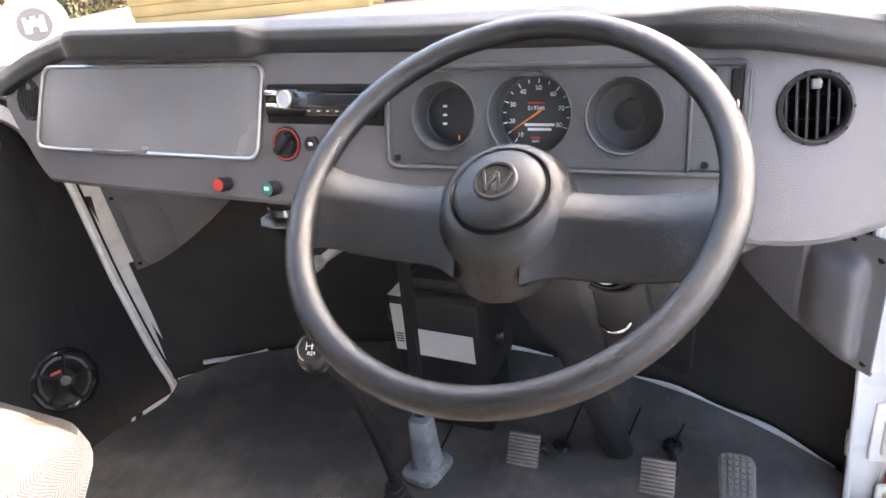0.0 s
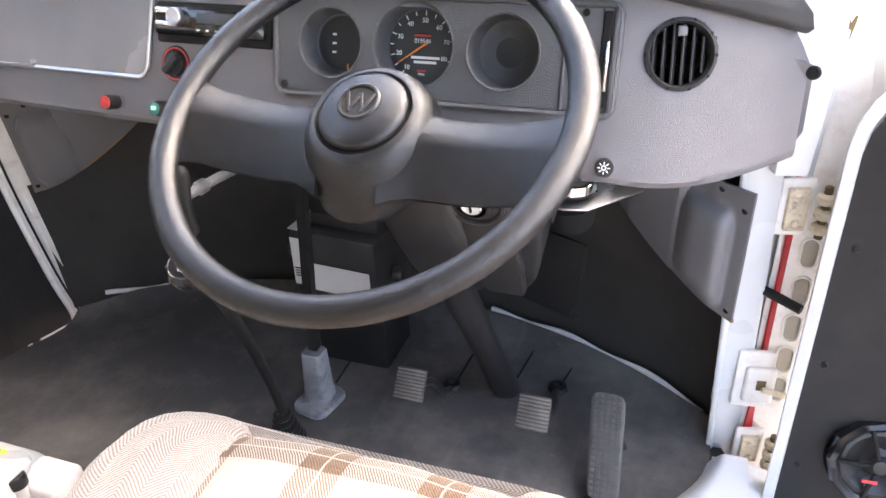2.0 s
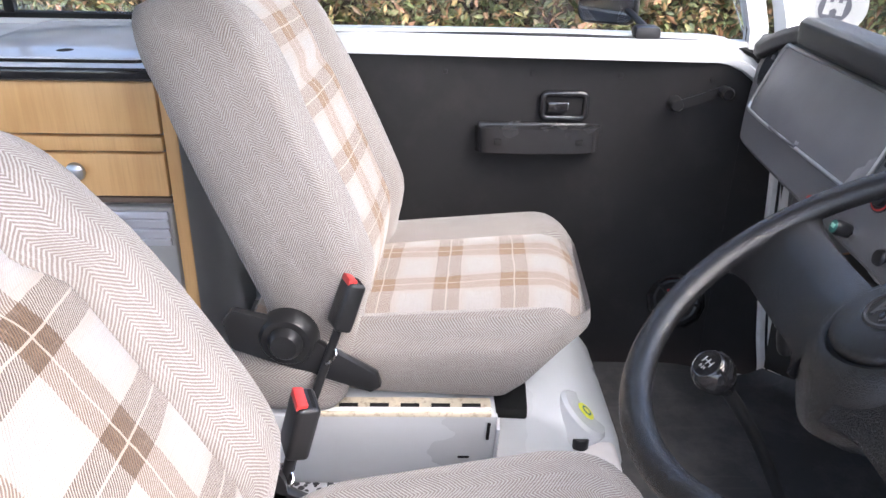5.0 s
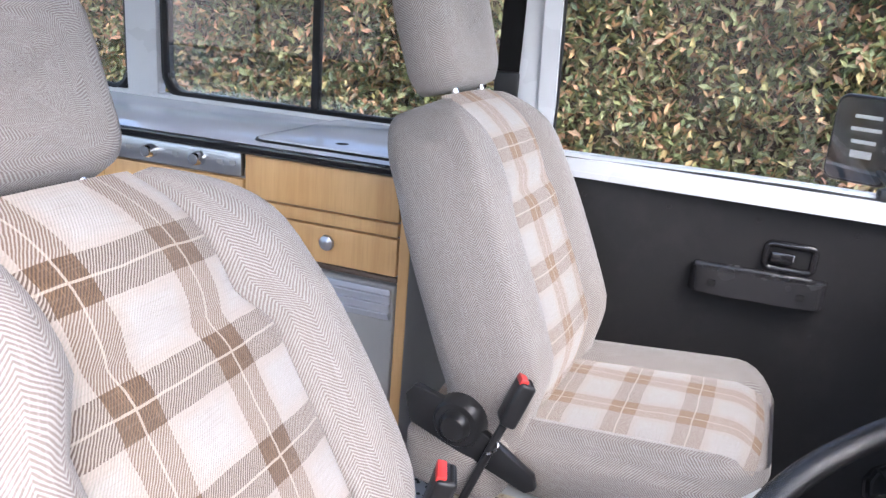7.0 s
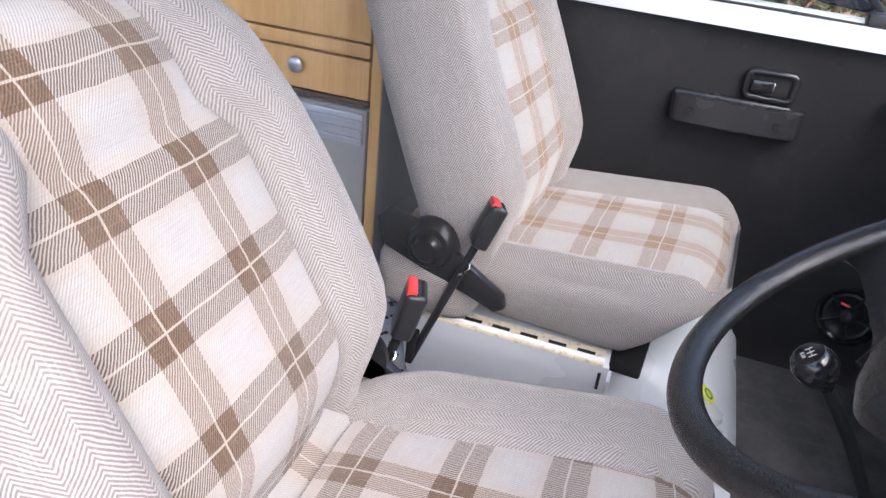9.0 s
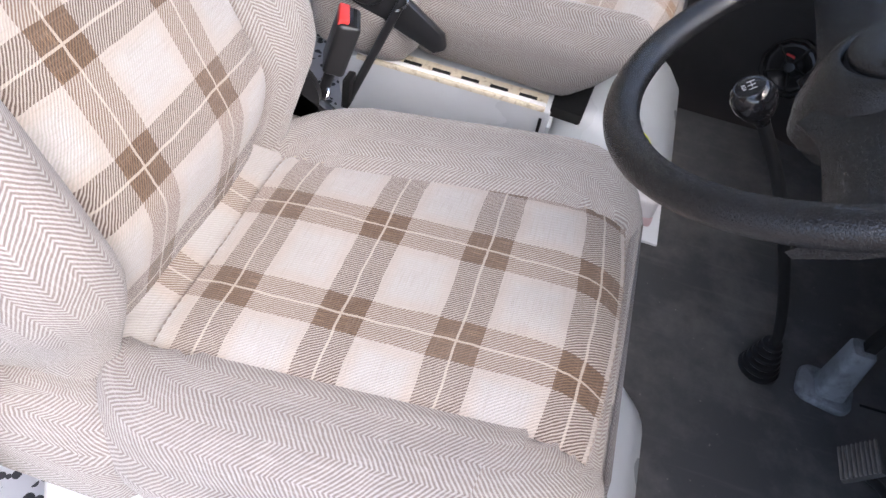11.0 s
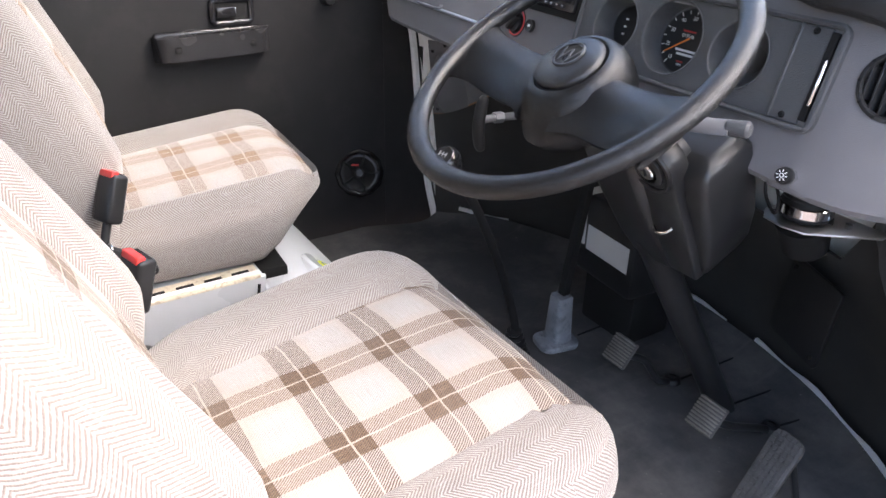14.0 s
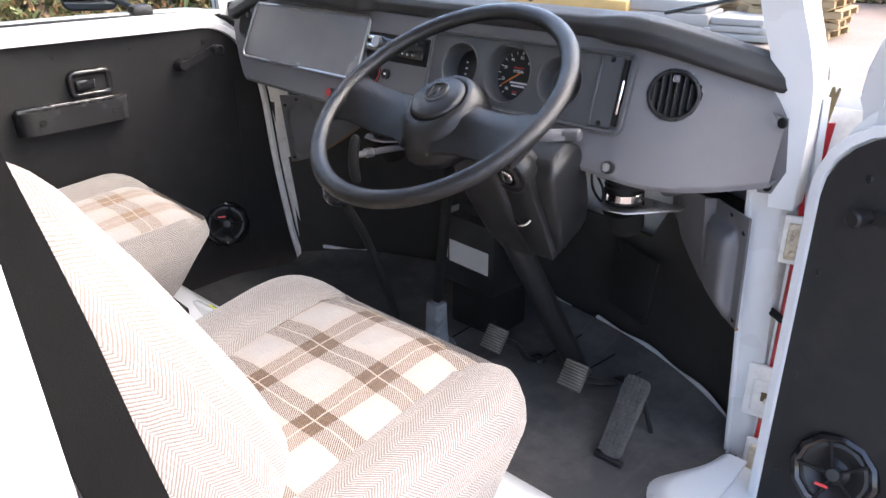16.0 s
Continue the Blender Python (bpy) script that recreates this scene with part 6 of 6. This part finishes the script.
# white edge of the passenger door and the jamb behind it
EDGE_LINE = ((0.56, 0.995), (0.457, 1.016), (0.266, 1.033), (0.086, 1.057), (0.0, 1.074), (-0.03, 1.070), (-0.055, 1.045), (-0.062, 1.01))
pts = smooth_path([(-door_x(y + 0.034, True) + 0.008, y + 0.034, z - 0.02 * max(0.0, (0.2 - z) / 0.26)) for z, y in EDGE_LINE], 6)
# lip and jamb take the brightened paint in place of light falling there
single("trim", sweep(pts, [(-0.006, -0.009), (0.005, -0.010), (0.007, 0.005), (0.0, 0.009), (-0.006, 0.005)], up=(0.3, -1, 0)), LIT_WORN_PAINT, "white lip along the closed passenger door", "door seal")
single("trim_card", sheet(lambda u, v: (-door_x(0.985 + (0.055 + 0.075 * v) * u, True) + 0.0035 * u, 0.985 + (0.055 + 0.075 * v) * u, 0.53 - 0.57 * v), span(0, 1, 4), span(0, 1, 12), thick=0.003), CARD, "black edge of the passenger door lining", "door lining")
single("trim_rubber", sweep([(p[0] + 0.002, p[1] + 0.011, p[2]) for p in pts], circle(0.0035, 8)), RUBBER, "black rubber seal of the passenger door", "door seal")
def west_jamb(u, v):
    """Wide beside the duct, narrow below it."""
    wide = 0.074 if v < 0.40 else 0.034
    return (-0.678 + wide * u, 1.056 + 0.066 * v + (0.022 if v < 0.40 else 0.012) * u, 0.51 - 0.56 * v)


single("trim_jamb", sheet(west_jamb, span(-0.15, 1, 6), span(0, 0.39, 10) + span(0.41, 1, 14), thick=0.004), LIT_WORN_PAINT, "worn white passenger door jamb", "door jamb")
single("trim_bead", sweep([(-0.656, 1.092 + 0.040 * (v - 0.4) / 0.6, 0.51 - 0.60 * v) for v in span(0.41, 1, 12)], circle(0.0055, 8)), LIT_WORN_PAINT, "rolled white edge of the passenger jamb", "door jamb")


# ---- driver's door jamb ----
jamb = thing("door_jamb", (0.66, 1.06, 0.0), "worn white driver door jamb with holes and red edge", "door jamb", kind="structure")
CAVITY = plain("shadowed_cavity", (0.35, 0.32, 0.27), 0.6, vary=0.2)


def jamb_line(z):
    """The bead along the inner edge of the jamb."""
    k = max(0.0, min(1.0, (0.50 - z) / 0.52))
    return Vector((0.592 + 0.022 * k, 1.030 + 0.062 * k - 0.016 * k * k, z))


part("edge_bead", sweep([jamb_line(z) for z in span(0.51, -0.03, 16)], circle(0.005, 8)), PAINT, jamb)
part("inner_flange", sheet(lambda u, v: jamb_line(0.53 - 0.60 * v) + Vector((0.042 * u, 0.004 + 0.012 * u * u, 0)), span(0, 1, 6), span(0, 1, 20), thick=0.004), PAINT, jamb)
part("step", sheet(lambda u, v: jamb_line(0.53 - 0.60 * v) + Vector((0.042 + 0.010 * u, 0.016 + 0.036 * u, 0)), span(0, 1, 4), span(0, 1, 20), thick=0.003), LIT_WORN_PAINT, jamb)


def red_half(z):
    return 0.0035 + 0.013 * max(0.0, (0.10 - z) / 0.20) ** 1.3 + 0.005 * math.exp(-(((z - 0.49) / 0.05) ** 2))


part("red_edge", sheet(lambda u, v: (0.660 + 0.012 * max(0.0, (0.48 - v) / -0.12) + u * red_half(v), 1.0772 + 0.004 * u, v), span(-1, 1, 4), span(-0.10, 0.60, 30), thick=0.003), RED, jamb, "bare red paint strip")
part("face", sheet(lambda u, v: (0.650 + 0.090 * u, 1.083 + 0.012 * u, -0.10 + 0.72 * v), span(0, 1, 8), span(0, 1, 20), thick=0.004), LIT_WORN_PAINT, jamb, "stained white jamb face")
part("rust_patch", sheet(lambda u, v: (0.658 + 0.012 * u + 0.010 * v, 1.064, 0.585 + 0.065 * v + 0.006 * math.sin(9 * u)), span(0, 1, 5), span(0, 1, 8), thick=0.003), RUST, jamb, "mossy rusty patch under the pillar")
for z in (0.347, 0.289, 0.230, 0.175, 0.122):
    part("oval_hole", prism(rounded(0.009, 0.020, 0.0088, 6), 0.003, pose(0.690, 1.0865, z, 90, 0, 8), 0.0), CAVITY, jamb)
    part("hole_rim", sweep([Vector((0.690 + x, 1.0835, z + y)) for x, y in rounded(0.0115, 0.0225, 0.0112, 6)], circle(0.0022, 6), closed_path=True, up=(0, 1, 0)), LIT_WORN_PAINT, jamb)


def hinge(z, x, h, material, label):
    hb = part("hinge", box((0.040, 0.008, h * 1.35), pose(x - 0.002, 1.070, z, 0, 0, 14), 0.003), LIT_WORN_PAINT, jamb, label)
    part("leaf", box((0.026, 0.010, h), pose(x, 1.062, z, 0, 0, 14), 0.003), material, hb)
    for dz in (-h * 0.3, h * 0.3):
        part("bolt", lathe([(0, 0.003), (0.004, 0.003), (0.005, 0.001), (0.006, 0)], Matrix.Translation((x, 1.057, z + dz)) @ pose(0, 0, 0, 90, 0, 14), 12), material, hb)
    for dz in (-0.020, 0.0, 0.020):
        part("knuckle", rod((x + 0.030, 1.058, z + dz - 0.007), (x + 0.030, 1.058, z + dz + 0.007), 0.011, n=16, bevel=0.003), CREAM, hb)
    part("pin", rod((x + 0.030, 1.058, z - 0.034), (x + 0.030, 1.058, z + 0.036), 0.005, n=10), RUST, hb)


hinge(0.418, 0.661, 0.058, CREAM, "stained cream door hinge")
hinge(0.020, 0.667, 0.048, CREAM, "rusty cream lower door hinge")
bracket = part("check_bracket", box((0.048, 0.008, 0.100), pose(0.652, 1.068, 0.145, 0, 0, 8), 0.004), LIT_WORN_PAINT, jamb, "white painted door check bracket")
part("boss", box((0.042, 0.014, 0.060), pose(0.662, 1.062, 0.140, 0, 0, 8), 0.006, 3), LIT_WORN_PAINT, bracket)
part("slot", box((0.012, 0.004, 0.016), pose(0.664, 1.0545, 0.145, 0, 0, 8), 0.001), RUST, bracket)
part("arm", box((0.040, 0.006, 0.008), pose(0.684, 1.052, 0.138, 0, 12, 8), 0.002), CREAM, bracket)
strap = thing("door_check_strap", (0.66, 1.06, 0.29), "black rubber door check strap", "door strap")
part("strap", tube([(0.640, 1.072, 0.292), (0.665, 1.060, 0.288), (0.690, 1.046, 0.284)], 0.0065, 12), RUBBER, strap)
# clips in the board's cut-outs beside the pedals
for z in (0.205, 0.085):
    c = thing("board_clip", (0.606, 1.10, z), "small white clip in a cut-out of the lining", "clip", "lining clips")
    part("cutout", box((0.004, 0.062, 0.040), pose(0.6165, 1.115, z, 0, 0, -5), 0.001, 1), MATT, c)
    part("clip", box((0.010, 0.030, 0.028), pose(0.611, 1.105, z + 0.002, 0, 0, -5), 0.003), WHITE_PLASTIC, c)
# sill under the driver's door
sill = sheet(lambda u, v: (0.615 + 0.16 * u + 0.02 * math.sin(v * 3), 0.10 + 0.94 * v, 0.022 - 0.05 * u * u - 0.012 * (1 - u) + (0.02 * max(0, 1 - v * 3))), span(0, 1, 10), span(0, 1, 24), thick=0.004)
single("sill_east", sill, PAINT, "white painted door sill", "door sill")


def sill_hump(u, v):
    """A rounded swelling of the sill in front of the seat box."""
    y = 0.66 + 0.37 * v
    x0 = 0.615 - 0.059 * math.exp(-(((y - 0.905) / 0.075) ** 2))
    return (x0 + (0.665 - x0) * u, y, 0.003 + 0.026 * math.sin(math.pi / 2 * min(1.0, u * 2.2)))


step = sheet(sill_hump, span(0, 1, 14), span(0, 1, 30), thick=0.003)
single("sill_step", step, PAINT, "white curved step of the door sill", "door sill")

# ---- kitchen unit behind the passenger seat ----
kit = thing("kitchen_unit", (-0.58, -0.75, 0.0), "beech kitchen cabinet with drawer and grey side panel", "cabinet")
KX = -0.508
part("carcass", box((0.385, 1.46, 0.575), (KX - 0.200, -0.775, 0.300)), GREY_PANEL, kit)
part("end_panel", box((0.40, 0.016, 0.61), (KX - 0.195, -0.032, 0.315), 0.002), GREY_PANEL, kit, "grey end panel")
part("stile", box((0.012, 0.022, 0.61), (KX + 0.002, -0.036, 0.315), 0.002), WOOD, kit)


def front_panel(y0, y1, z0, z1, name="door", knob=None):
    p = part(name, box((0.018, y1 - y0 - 0.004, z1 - z0 - 0.004), (KX + 0.002, (y0 + y1) / 2, (z0 + z1) / 2), 0.003), WOOD, kit)
    if knob:
        part("knob", lathe([(0, 0.022), (0.008, 0.021), (0.0145, 0.017), (0.016, 0.012), (0.012, 0.007), (0.006, 0.003), (0.008, 0)], Matrix.Translation((KX + 0.011, *knob)) @ pose(0, 0, 0, 0, 90, 0), 28), STEEL, p, "brushed metal knob")


front_panel(-0.392, -0.048, 0.532, 0.622, "panel")
front_panel(-0.392, -0.048, 0.503, 0.532, "rail")
front_panel(-0.392, -0.048, 0.424, 0.503, "drawer", (-0.194, 0.474))
front_panel(-0.75, -0.392, 0.424, 0.570, "panel")
front_panel(-1.05, -0.75, 0.424, 0.622, "panel", (-0.95, 0.49))
front_panel(-1.48, -1.05, 0.02, 0.622, "door", (-1.10, 0.49))
part("dark_strip", box((0.012, 0.344, 0.010), (KX + 0.002, -0.220, 0.418), 0.002), plain("dark_wood_strip", (0.10, 0.07, 0.05), 0.5), kit)
fr = part("fridge_front", box((0.020, 0.34, 0.39), (KX + 0.002, -0.220, 0.212), 0.004), GREY_PANEL, kit, "grey fridge front")
part("fridge_band", box((0.016, 0.33, 0.066), (KX + 0.010, -0.220, 0.368), 0.006), ALU, fr, "ribbed aluminium band")
for i in range(3):
    part("fridge_rib", box((0.010, 0.33, 0.006), (KX + 0.020, -0.220, 0.350 + i * 0.018), 0.002), ALU, fr)
cp = part("control_panel", box((0.012, 0.40, 0.046), (KX + 0.004, -0.600, 0.597), 0.002), STEEL, kit, "steel hob control panel")
for y in (-0.50, -0.62, -0.74):
    part("hob_knob", lathe([(0, 0.022), (0.011, 0.022), (0.013, 0.018), (0.015, 0.0)], Matrix.Translation((KX + 0.010, y, 0.598)) @ pose(0, 0, 0, 0, 90, 0), 24), CHROME, cp)
for y in (-0.42, -0.45, -0.56, -0.68):
    part("print_or_reflection_bar", box((0.001, 0.014, 0.010), (KX + 0.0105, y, 0.598)), GREY_PANEL, cp)
top = thing("worktop", (-0.57, -0.75, 0.61), "glossy worktop tinted with reflected sky, with a black front edge", "worktop")
part("board", box((0.415, 1.48, 0.016), (KX - 0.191, -0.775, 0.636), 0.003), WORKTOP, top)
part("edge", box((0.012, 1.48, 0.020), (KX + 0.022, -0.775, 0.634), 0.004), GLOSS, top, "black front edge")
lidk = thing("sink_lid", (-0.57, -0.30, 0.64), "glossy sink lid tinted with reflected sky, with a dark finger hole", "lid")
# the lid's colour holds the same painted sky reflection as the board
part("glass_lid", prism(rounded(0.185, 0.165, 0.03, 6), 0.006, pose(KX - 0.207, -0.230, 0.6455), 0.002), plain("sky_tinted_lid", (0.66, 0.71, 0.80), 0.07, vary=0.03), lidk)
part("finger_hole", lathe([(0, 0.0012), (0.013, 0.001), (0.014, 0)], pose(KX - 0.080, -0.222, 0.6510), 24), MATT, lidk)
part("lid_edge", sweep([Vector((KX - 0.207 + x, -0.230 + y, 0.6450)) for x, y in rounded(0.187, 0.167, 0.03, 6)], circle(0.004, 6), closed_path=True), RUBBER, lidk)
# side windows: window_1 behind the passenger, the other three added to let light in
def side_window(s, nm, y0, y1):
    w = thing(nm, (s * SIDE[s], (y0 + y1) / 2, 0.66), "side window with black rubber frame, some added to let light in", "window", kind="structure")
    zc, hh = 0.888, 0.235
    yc, hw = (y0 + y1) / 2, (y1 - y0) / 2
    loop = [Vector((s * SIDE[s], yc + y, zc + z)) for y, z in rounded(hw, hh, 0.06, 7)]
    part("rubber_frame", sweep(loop, circle(0.014, 8), closed_path=True, up=(1, 0, 0)), RUBBER, w)
    part("divider", box((0.016, 0.022, 2 * hh), (s * SIDE[s], -0.475 if nm == "window_1" else yc, zc), 0.003), RUBBER, w)
    bm = prism([(y, z) for y, z in rounded(hw, hh, 0.06, 7)], 0.004, Matrix.Translation((s * (SIDE[s] - 0.002), yc, zc)) @ Matrix(((0, 0, 1), (1, 0, 0), (0, 1, 0))).to_4x4())
    g = part("pane", bm, GLASS, w)
    g.visible_shadow = False


side_window(-1, "window_1", -0.93, 0.05)
side_window(1, "added_window_2", -0.98, -0.18)
side_window(-1, "added_window_3", -2.45, -1.05)
side_window(1, "added_window_4", -2.45, -1.08)
for s, nm in ((-1, "west"), (1, "east")):
    for y, w in ((-1.0, 0.10), (-2.53, 0.15)):
        single("wall_post_" + nm, box((0.03, w, 0.475), (s * SIDE[s], y, 0.888)), PAINT, "white painted window post", "wall")

# sticker and mirror
st = thing("window_sticker", (-0.690, 1.112, 0.728), "round clear sticker on the windscreen with a dark castle badge", "sticker")
sm = Matrix.Translation((-0.690, 1.112, 0.728)) @ pose(0, 0, 0, 68, 0, 45)
part("disc", lathe([(0, 0.001), (0.055, 0.001), (0.055, 0)], sm, 36), plain("milky_film", (0.26, 0.26, 0.25), 0.4), st)
part("dark_disc", lathe([(0, 0.0022), (0.028, 0.0022), (0.028, 0.001)], sm, 28), plain("slate_print", (0.05, 0.05, 0.06), 0.5), st)
castle = [(-0.017, -0.014), (-0.006, -0.014), (-0.006, -0.006), (0.0, -0.002), (0.006, -0.006), (0.006, -0.014), (0.017, -0.014), (0.017, 0.013), (0.011, 0.013), (0.011, 0.008), (0.004, 0.008), (0.004, 0.013), (-0.004, 0.013), (-0.004, 0.008), (-0.011, 0.008), (-0.011, 0.013), (-0.017, 0.013)]
part("castle", prism(castle, 0.0006, sm @ Matrix.Translation((0, 0, 0.0024))), bpy.data.materials["milky_film"], st)
mir = thing("wing_mirror", (-0.86, 0.90, 0.68), "rectangular black wing mirror on a black arm", "mirror")
part("arm", tube([(-0.74, 0.80, 0.670), (-0.79, 0.80, 0.675), (-0.89, 0.78, 0.70)], 0.007, 10), BLACK, mir)
mm = Matrix.Translation((-0.885, 0.745, 0.748)) @ pose(0, 0, 0, 90, 0, 62)
part("head", prism(rounded(0.062, 0.085, 0.022, 6), 0.022, mm @ Matrix.Translation((0, 0, -0.024)), 0.006), BLACK, mir, "black mirror housing")
part("glass", prism(rounded(0.056, 0.079, 0.018, 6), 0.0015, mm), MIRROR, mir, "mirror glass with its reflection darkened")
# pale bars paint the reflection of the van's side lettering on the glass
for i, w in enumerate((0.050, 0.056, 0.046, 0.040)):
    part("print_or_reflection_bar", box((w, 0.007 if i < 3 else 0.014, 0.0005), mm @ Matrix.Translation((0.004, 0.045 - 0.024 * i, 0.002)), 0.0, 1), SILVER_LABEL, mir)
part("mount", box((0.04, 0.05, 0.035), (-0.735, 0.79, 0.668), 0.01), BLACK, mir)

# wiper
wip = thing("windscreen_wiper", (0.45, 1.20, 0.72), "black wiper arm lying on the windscreen", "wiper")
part("arm", tube([(0.30, 1.285, 0.705), (0.42, 1.235, 0.735), (0.55, 1.15, 0.77)], 0.004, 8), BLACK, wip)
part("blade", tube([(0.18, 1.22, 0.80), (0.40, 1.185, 0.79), (0.58, 1.085, 0.80)], 0.005, 8), RUBBER, wip)
wip2 = thing("windscreen_wiper", (-0.2, 1.28, 0.72), "thin black wiper arm lying on the windscreen", "wiper")
part("arm", tube([(-0.02, 1.30, 0.705), (0.10, 1.25, 0.77), (0.16, 1.20, 0.85)], 0.004, 8), BLACK, wip2)

# ---- outside ----
GZ = -0.72
g = sheet(lambda u, v: (u, v, GZ + 0.01 * noise.noise(Vector((u * 0.7, v * 0.7, 0)))), [-400, -60, -20] + span(-10, 10, 60) + [20, 60, 400], [-400, -60, -20] + span(-8, 18, 70) + [30, 60, 400])
single("ground", g, GRAVEL, "dusty pinkish gravel yard", "ground")


def pallet(m, name="wooden_pallet"):
    t = thing(name, m, "weathered wooden pallet with gaps between boards", "pallet", "stacked pallets")
    L = m
    for i in range(7):
        part("board", box((1.0, 0.10, 0.02), L @ Matrix.Translation((0, -0.54 + i * 0.18, 0.125)), 0.003, 1), PALLET, t)
    for x in (-0.45, 0, 0.45):
        part("bearer", box((0.09, 1.2, 0.08), L @ Matrix.Translation((x, 0, 0.07)), 0.004, 1), PALLET, t)
    for i in (-0.5, 0, 0.5):
        part("foot_board", box((1.0, 0.10, 0.02), L @ Matrix.Translation((0, i, 0.012)), 0.003, 1), PALLET, t)
    return t


STACKS = ((-2.85, 11.7, 5, 94), (-4.15, 12.0, 4, 6), (-3.6, 14.2, 5, 14), (-5.6, 13.2, 3, 4), (-1.9, 15.6, 2, 20))
p0 = None
for x, y, n, a in STACKS:
    for i in range(n):
        m = pose(x + 0.04 * ((i * 7) % 3 - 1), y, GZ + 0.137 * i, 0, 0, a + ((i * 5) % 3 - 1) * 3)
        if p0 is None:
            p0 = pallet(m)
        else:
            copy_thing(p0, m)
for x, y, w, h, a in ((-4.6, 10.6, 2.0, 0.5, 10), (-6.4, 11.2, 2.2, 0.45, 14), (-3.3, 10.9, 0.9, 0.3, 8)):
    for k in range(3):
        single("stone_slab", box((w - 0.1 * k, 0.9, h / 3 - 0.01), pose(x, y, GZ + 0.02 + h / 3 * (k + 0.5), 0, 0, a + k), 0.015), SLAB, "pale stone slab stacked in the yard", "stone slab", "stone slabs", kind="object")
for k in range(3):
    for i in range(5):
        single("timber_beam", box((3.6, 0.22, 0.16), pose(-6.4 + 0.1 * i, 9.6 + 0.24 * i, GZ + 0.08 + k * 0.165, 0, 0, 12 + k), 0.01), TIMBER, "long yellow timber beam in a stack", "timber", "timber stack", kind="object")


def leaf_wall(name, x0, y0, x1, y1, h, count, seed, label, size=0.055):
    """A clipped hedge: a dark core with thousands of small leaf blades on its face."""
    rng = random.Random(seed)
    t = thing(name, ((x0 + x1) / 2, (y0 + y1) / 2, GZ), label, "hedge")
    along = Vector((x1 - x0, y1 - y0, 0))
    ln = along.length
    along /= ln
    face = Vector((-along.y, along.x, 0))
    core = bmesh.new()
    m = Matrix.Translation(((x0 + x1) / 2, (y0 + y1) / 2, GZ + h / 2)) @ pose(0, 0, 0, 0, 0, math.degrees(math.atan2(along.y, along.x)))
    box((ln, 0.22, h), m, into=core)
    part("twigs", core, TWIG, t)
    verts, faces = [], []
    for _ in range(count):
        a, z = rng.random() * ln, rng.random() * h
        depth = 0.25 + 0.16 * noise.noise(Vector((a * 1.7, z * 1.7, seed))) + 0.07 * noise.noise(Vector((a * 6, z * 6, seed))) + rng.uniform(-0.05, 0.05)
        p = Vector((x0, y0, GZ)) + along * a + face * depth + Vector((0, 0, z))
        q = Euler((rng.uniform(-1.2, 1.2), rng.uniform(-1.2, 1.2), rng.uniform(0, 6.28))).to_matrix()
        s = size * rng.uniform(0.5, 1.2)
        n = len(verts)
        for c in ((-0.5, 0, 0), (0, -0.22, 0.06), (0.6, 0, 0), (0, 0.22, 0.06)):
            verts.append(p + q @ (Vector(c) * s))
        faces.append((n, n + 1, n + 2, n + 3))
    me = bpy.data.meshes.new("leaves")
    me.from_pydata([tuple(v) for v in verts], [], faces)
    me.transform(WORLD_OF[t].inverted())
    me.materials.append(LEAF)
    ob = new("leaves", me)
    ob.parent = t
    tagged(ob, "small green and russet leaves", kind="stuff")


leaf_wall("hedge", -2.6, 2.5, -2.6, -4.5, 2.3, 130000, 5, "tall clipped hedge of green and russet leaves", 0.05)
leaf_wall("hedge", 4.0, 19.0, -16.0, 14.0, 2.4, 40000, 9, "hedge behind the pallets at the yard's edge", 0.10)
leaf_wall("hedge", -9.0, 16.0, -13.0, 5.0, 2.4, 26000, 3, "russet hedge along the side of the yard", 0.10)
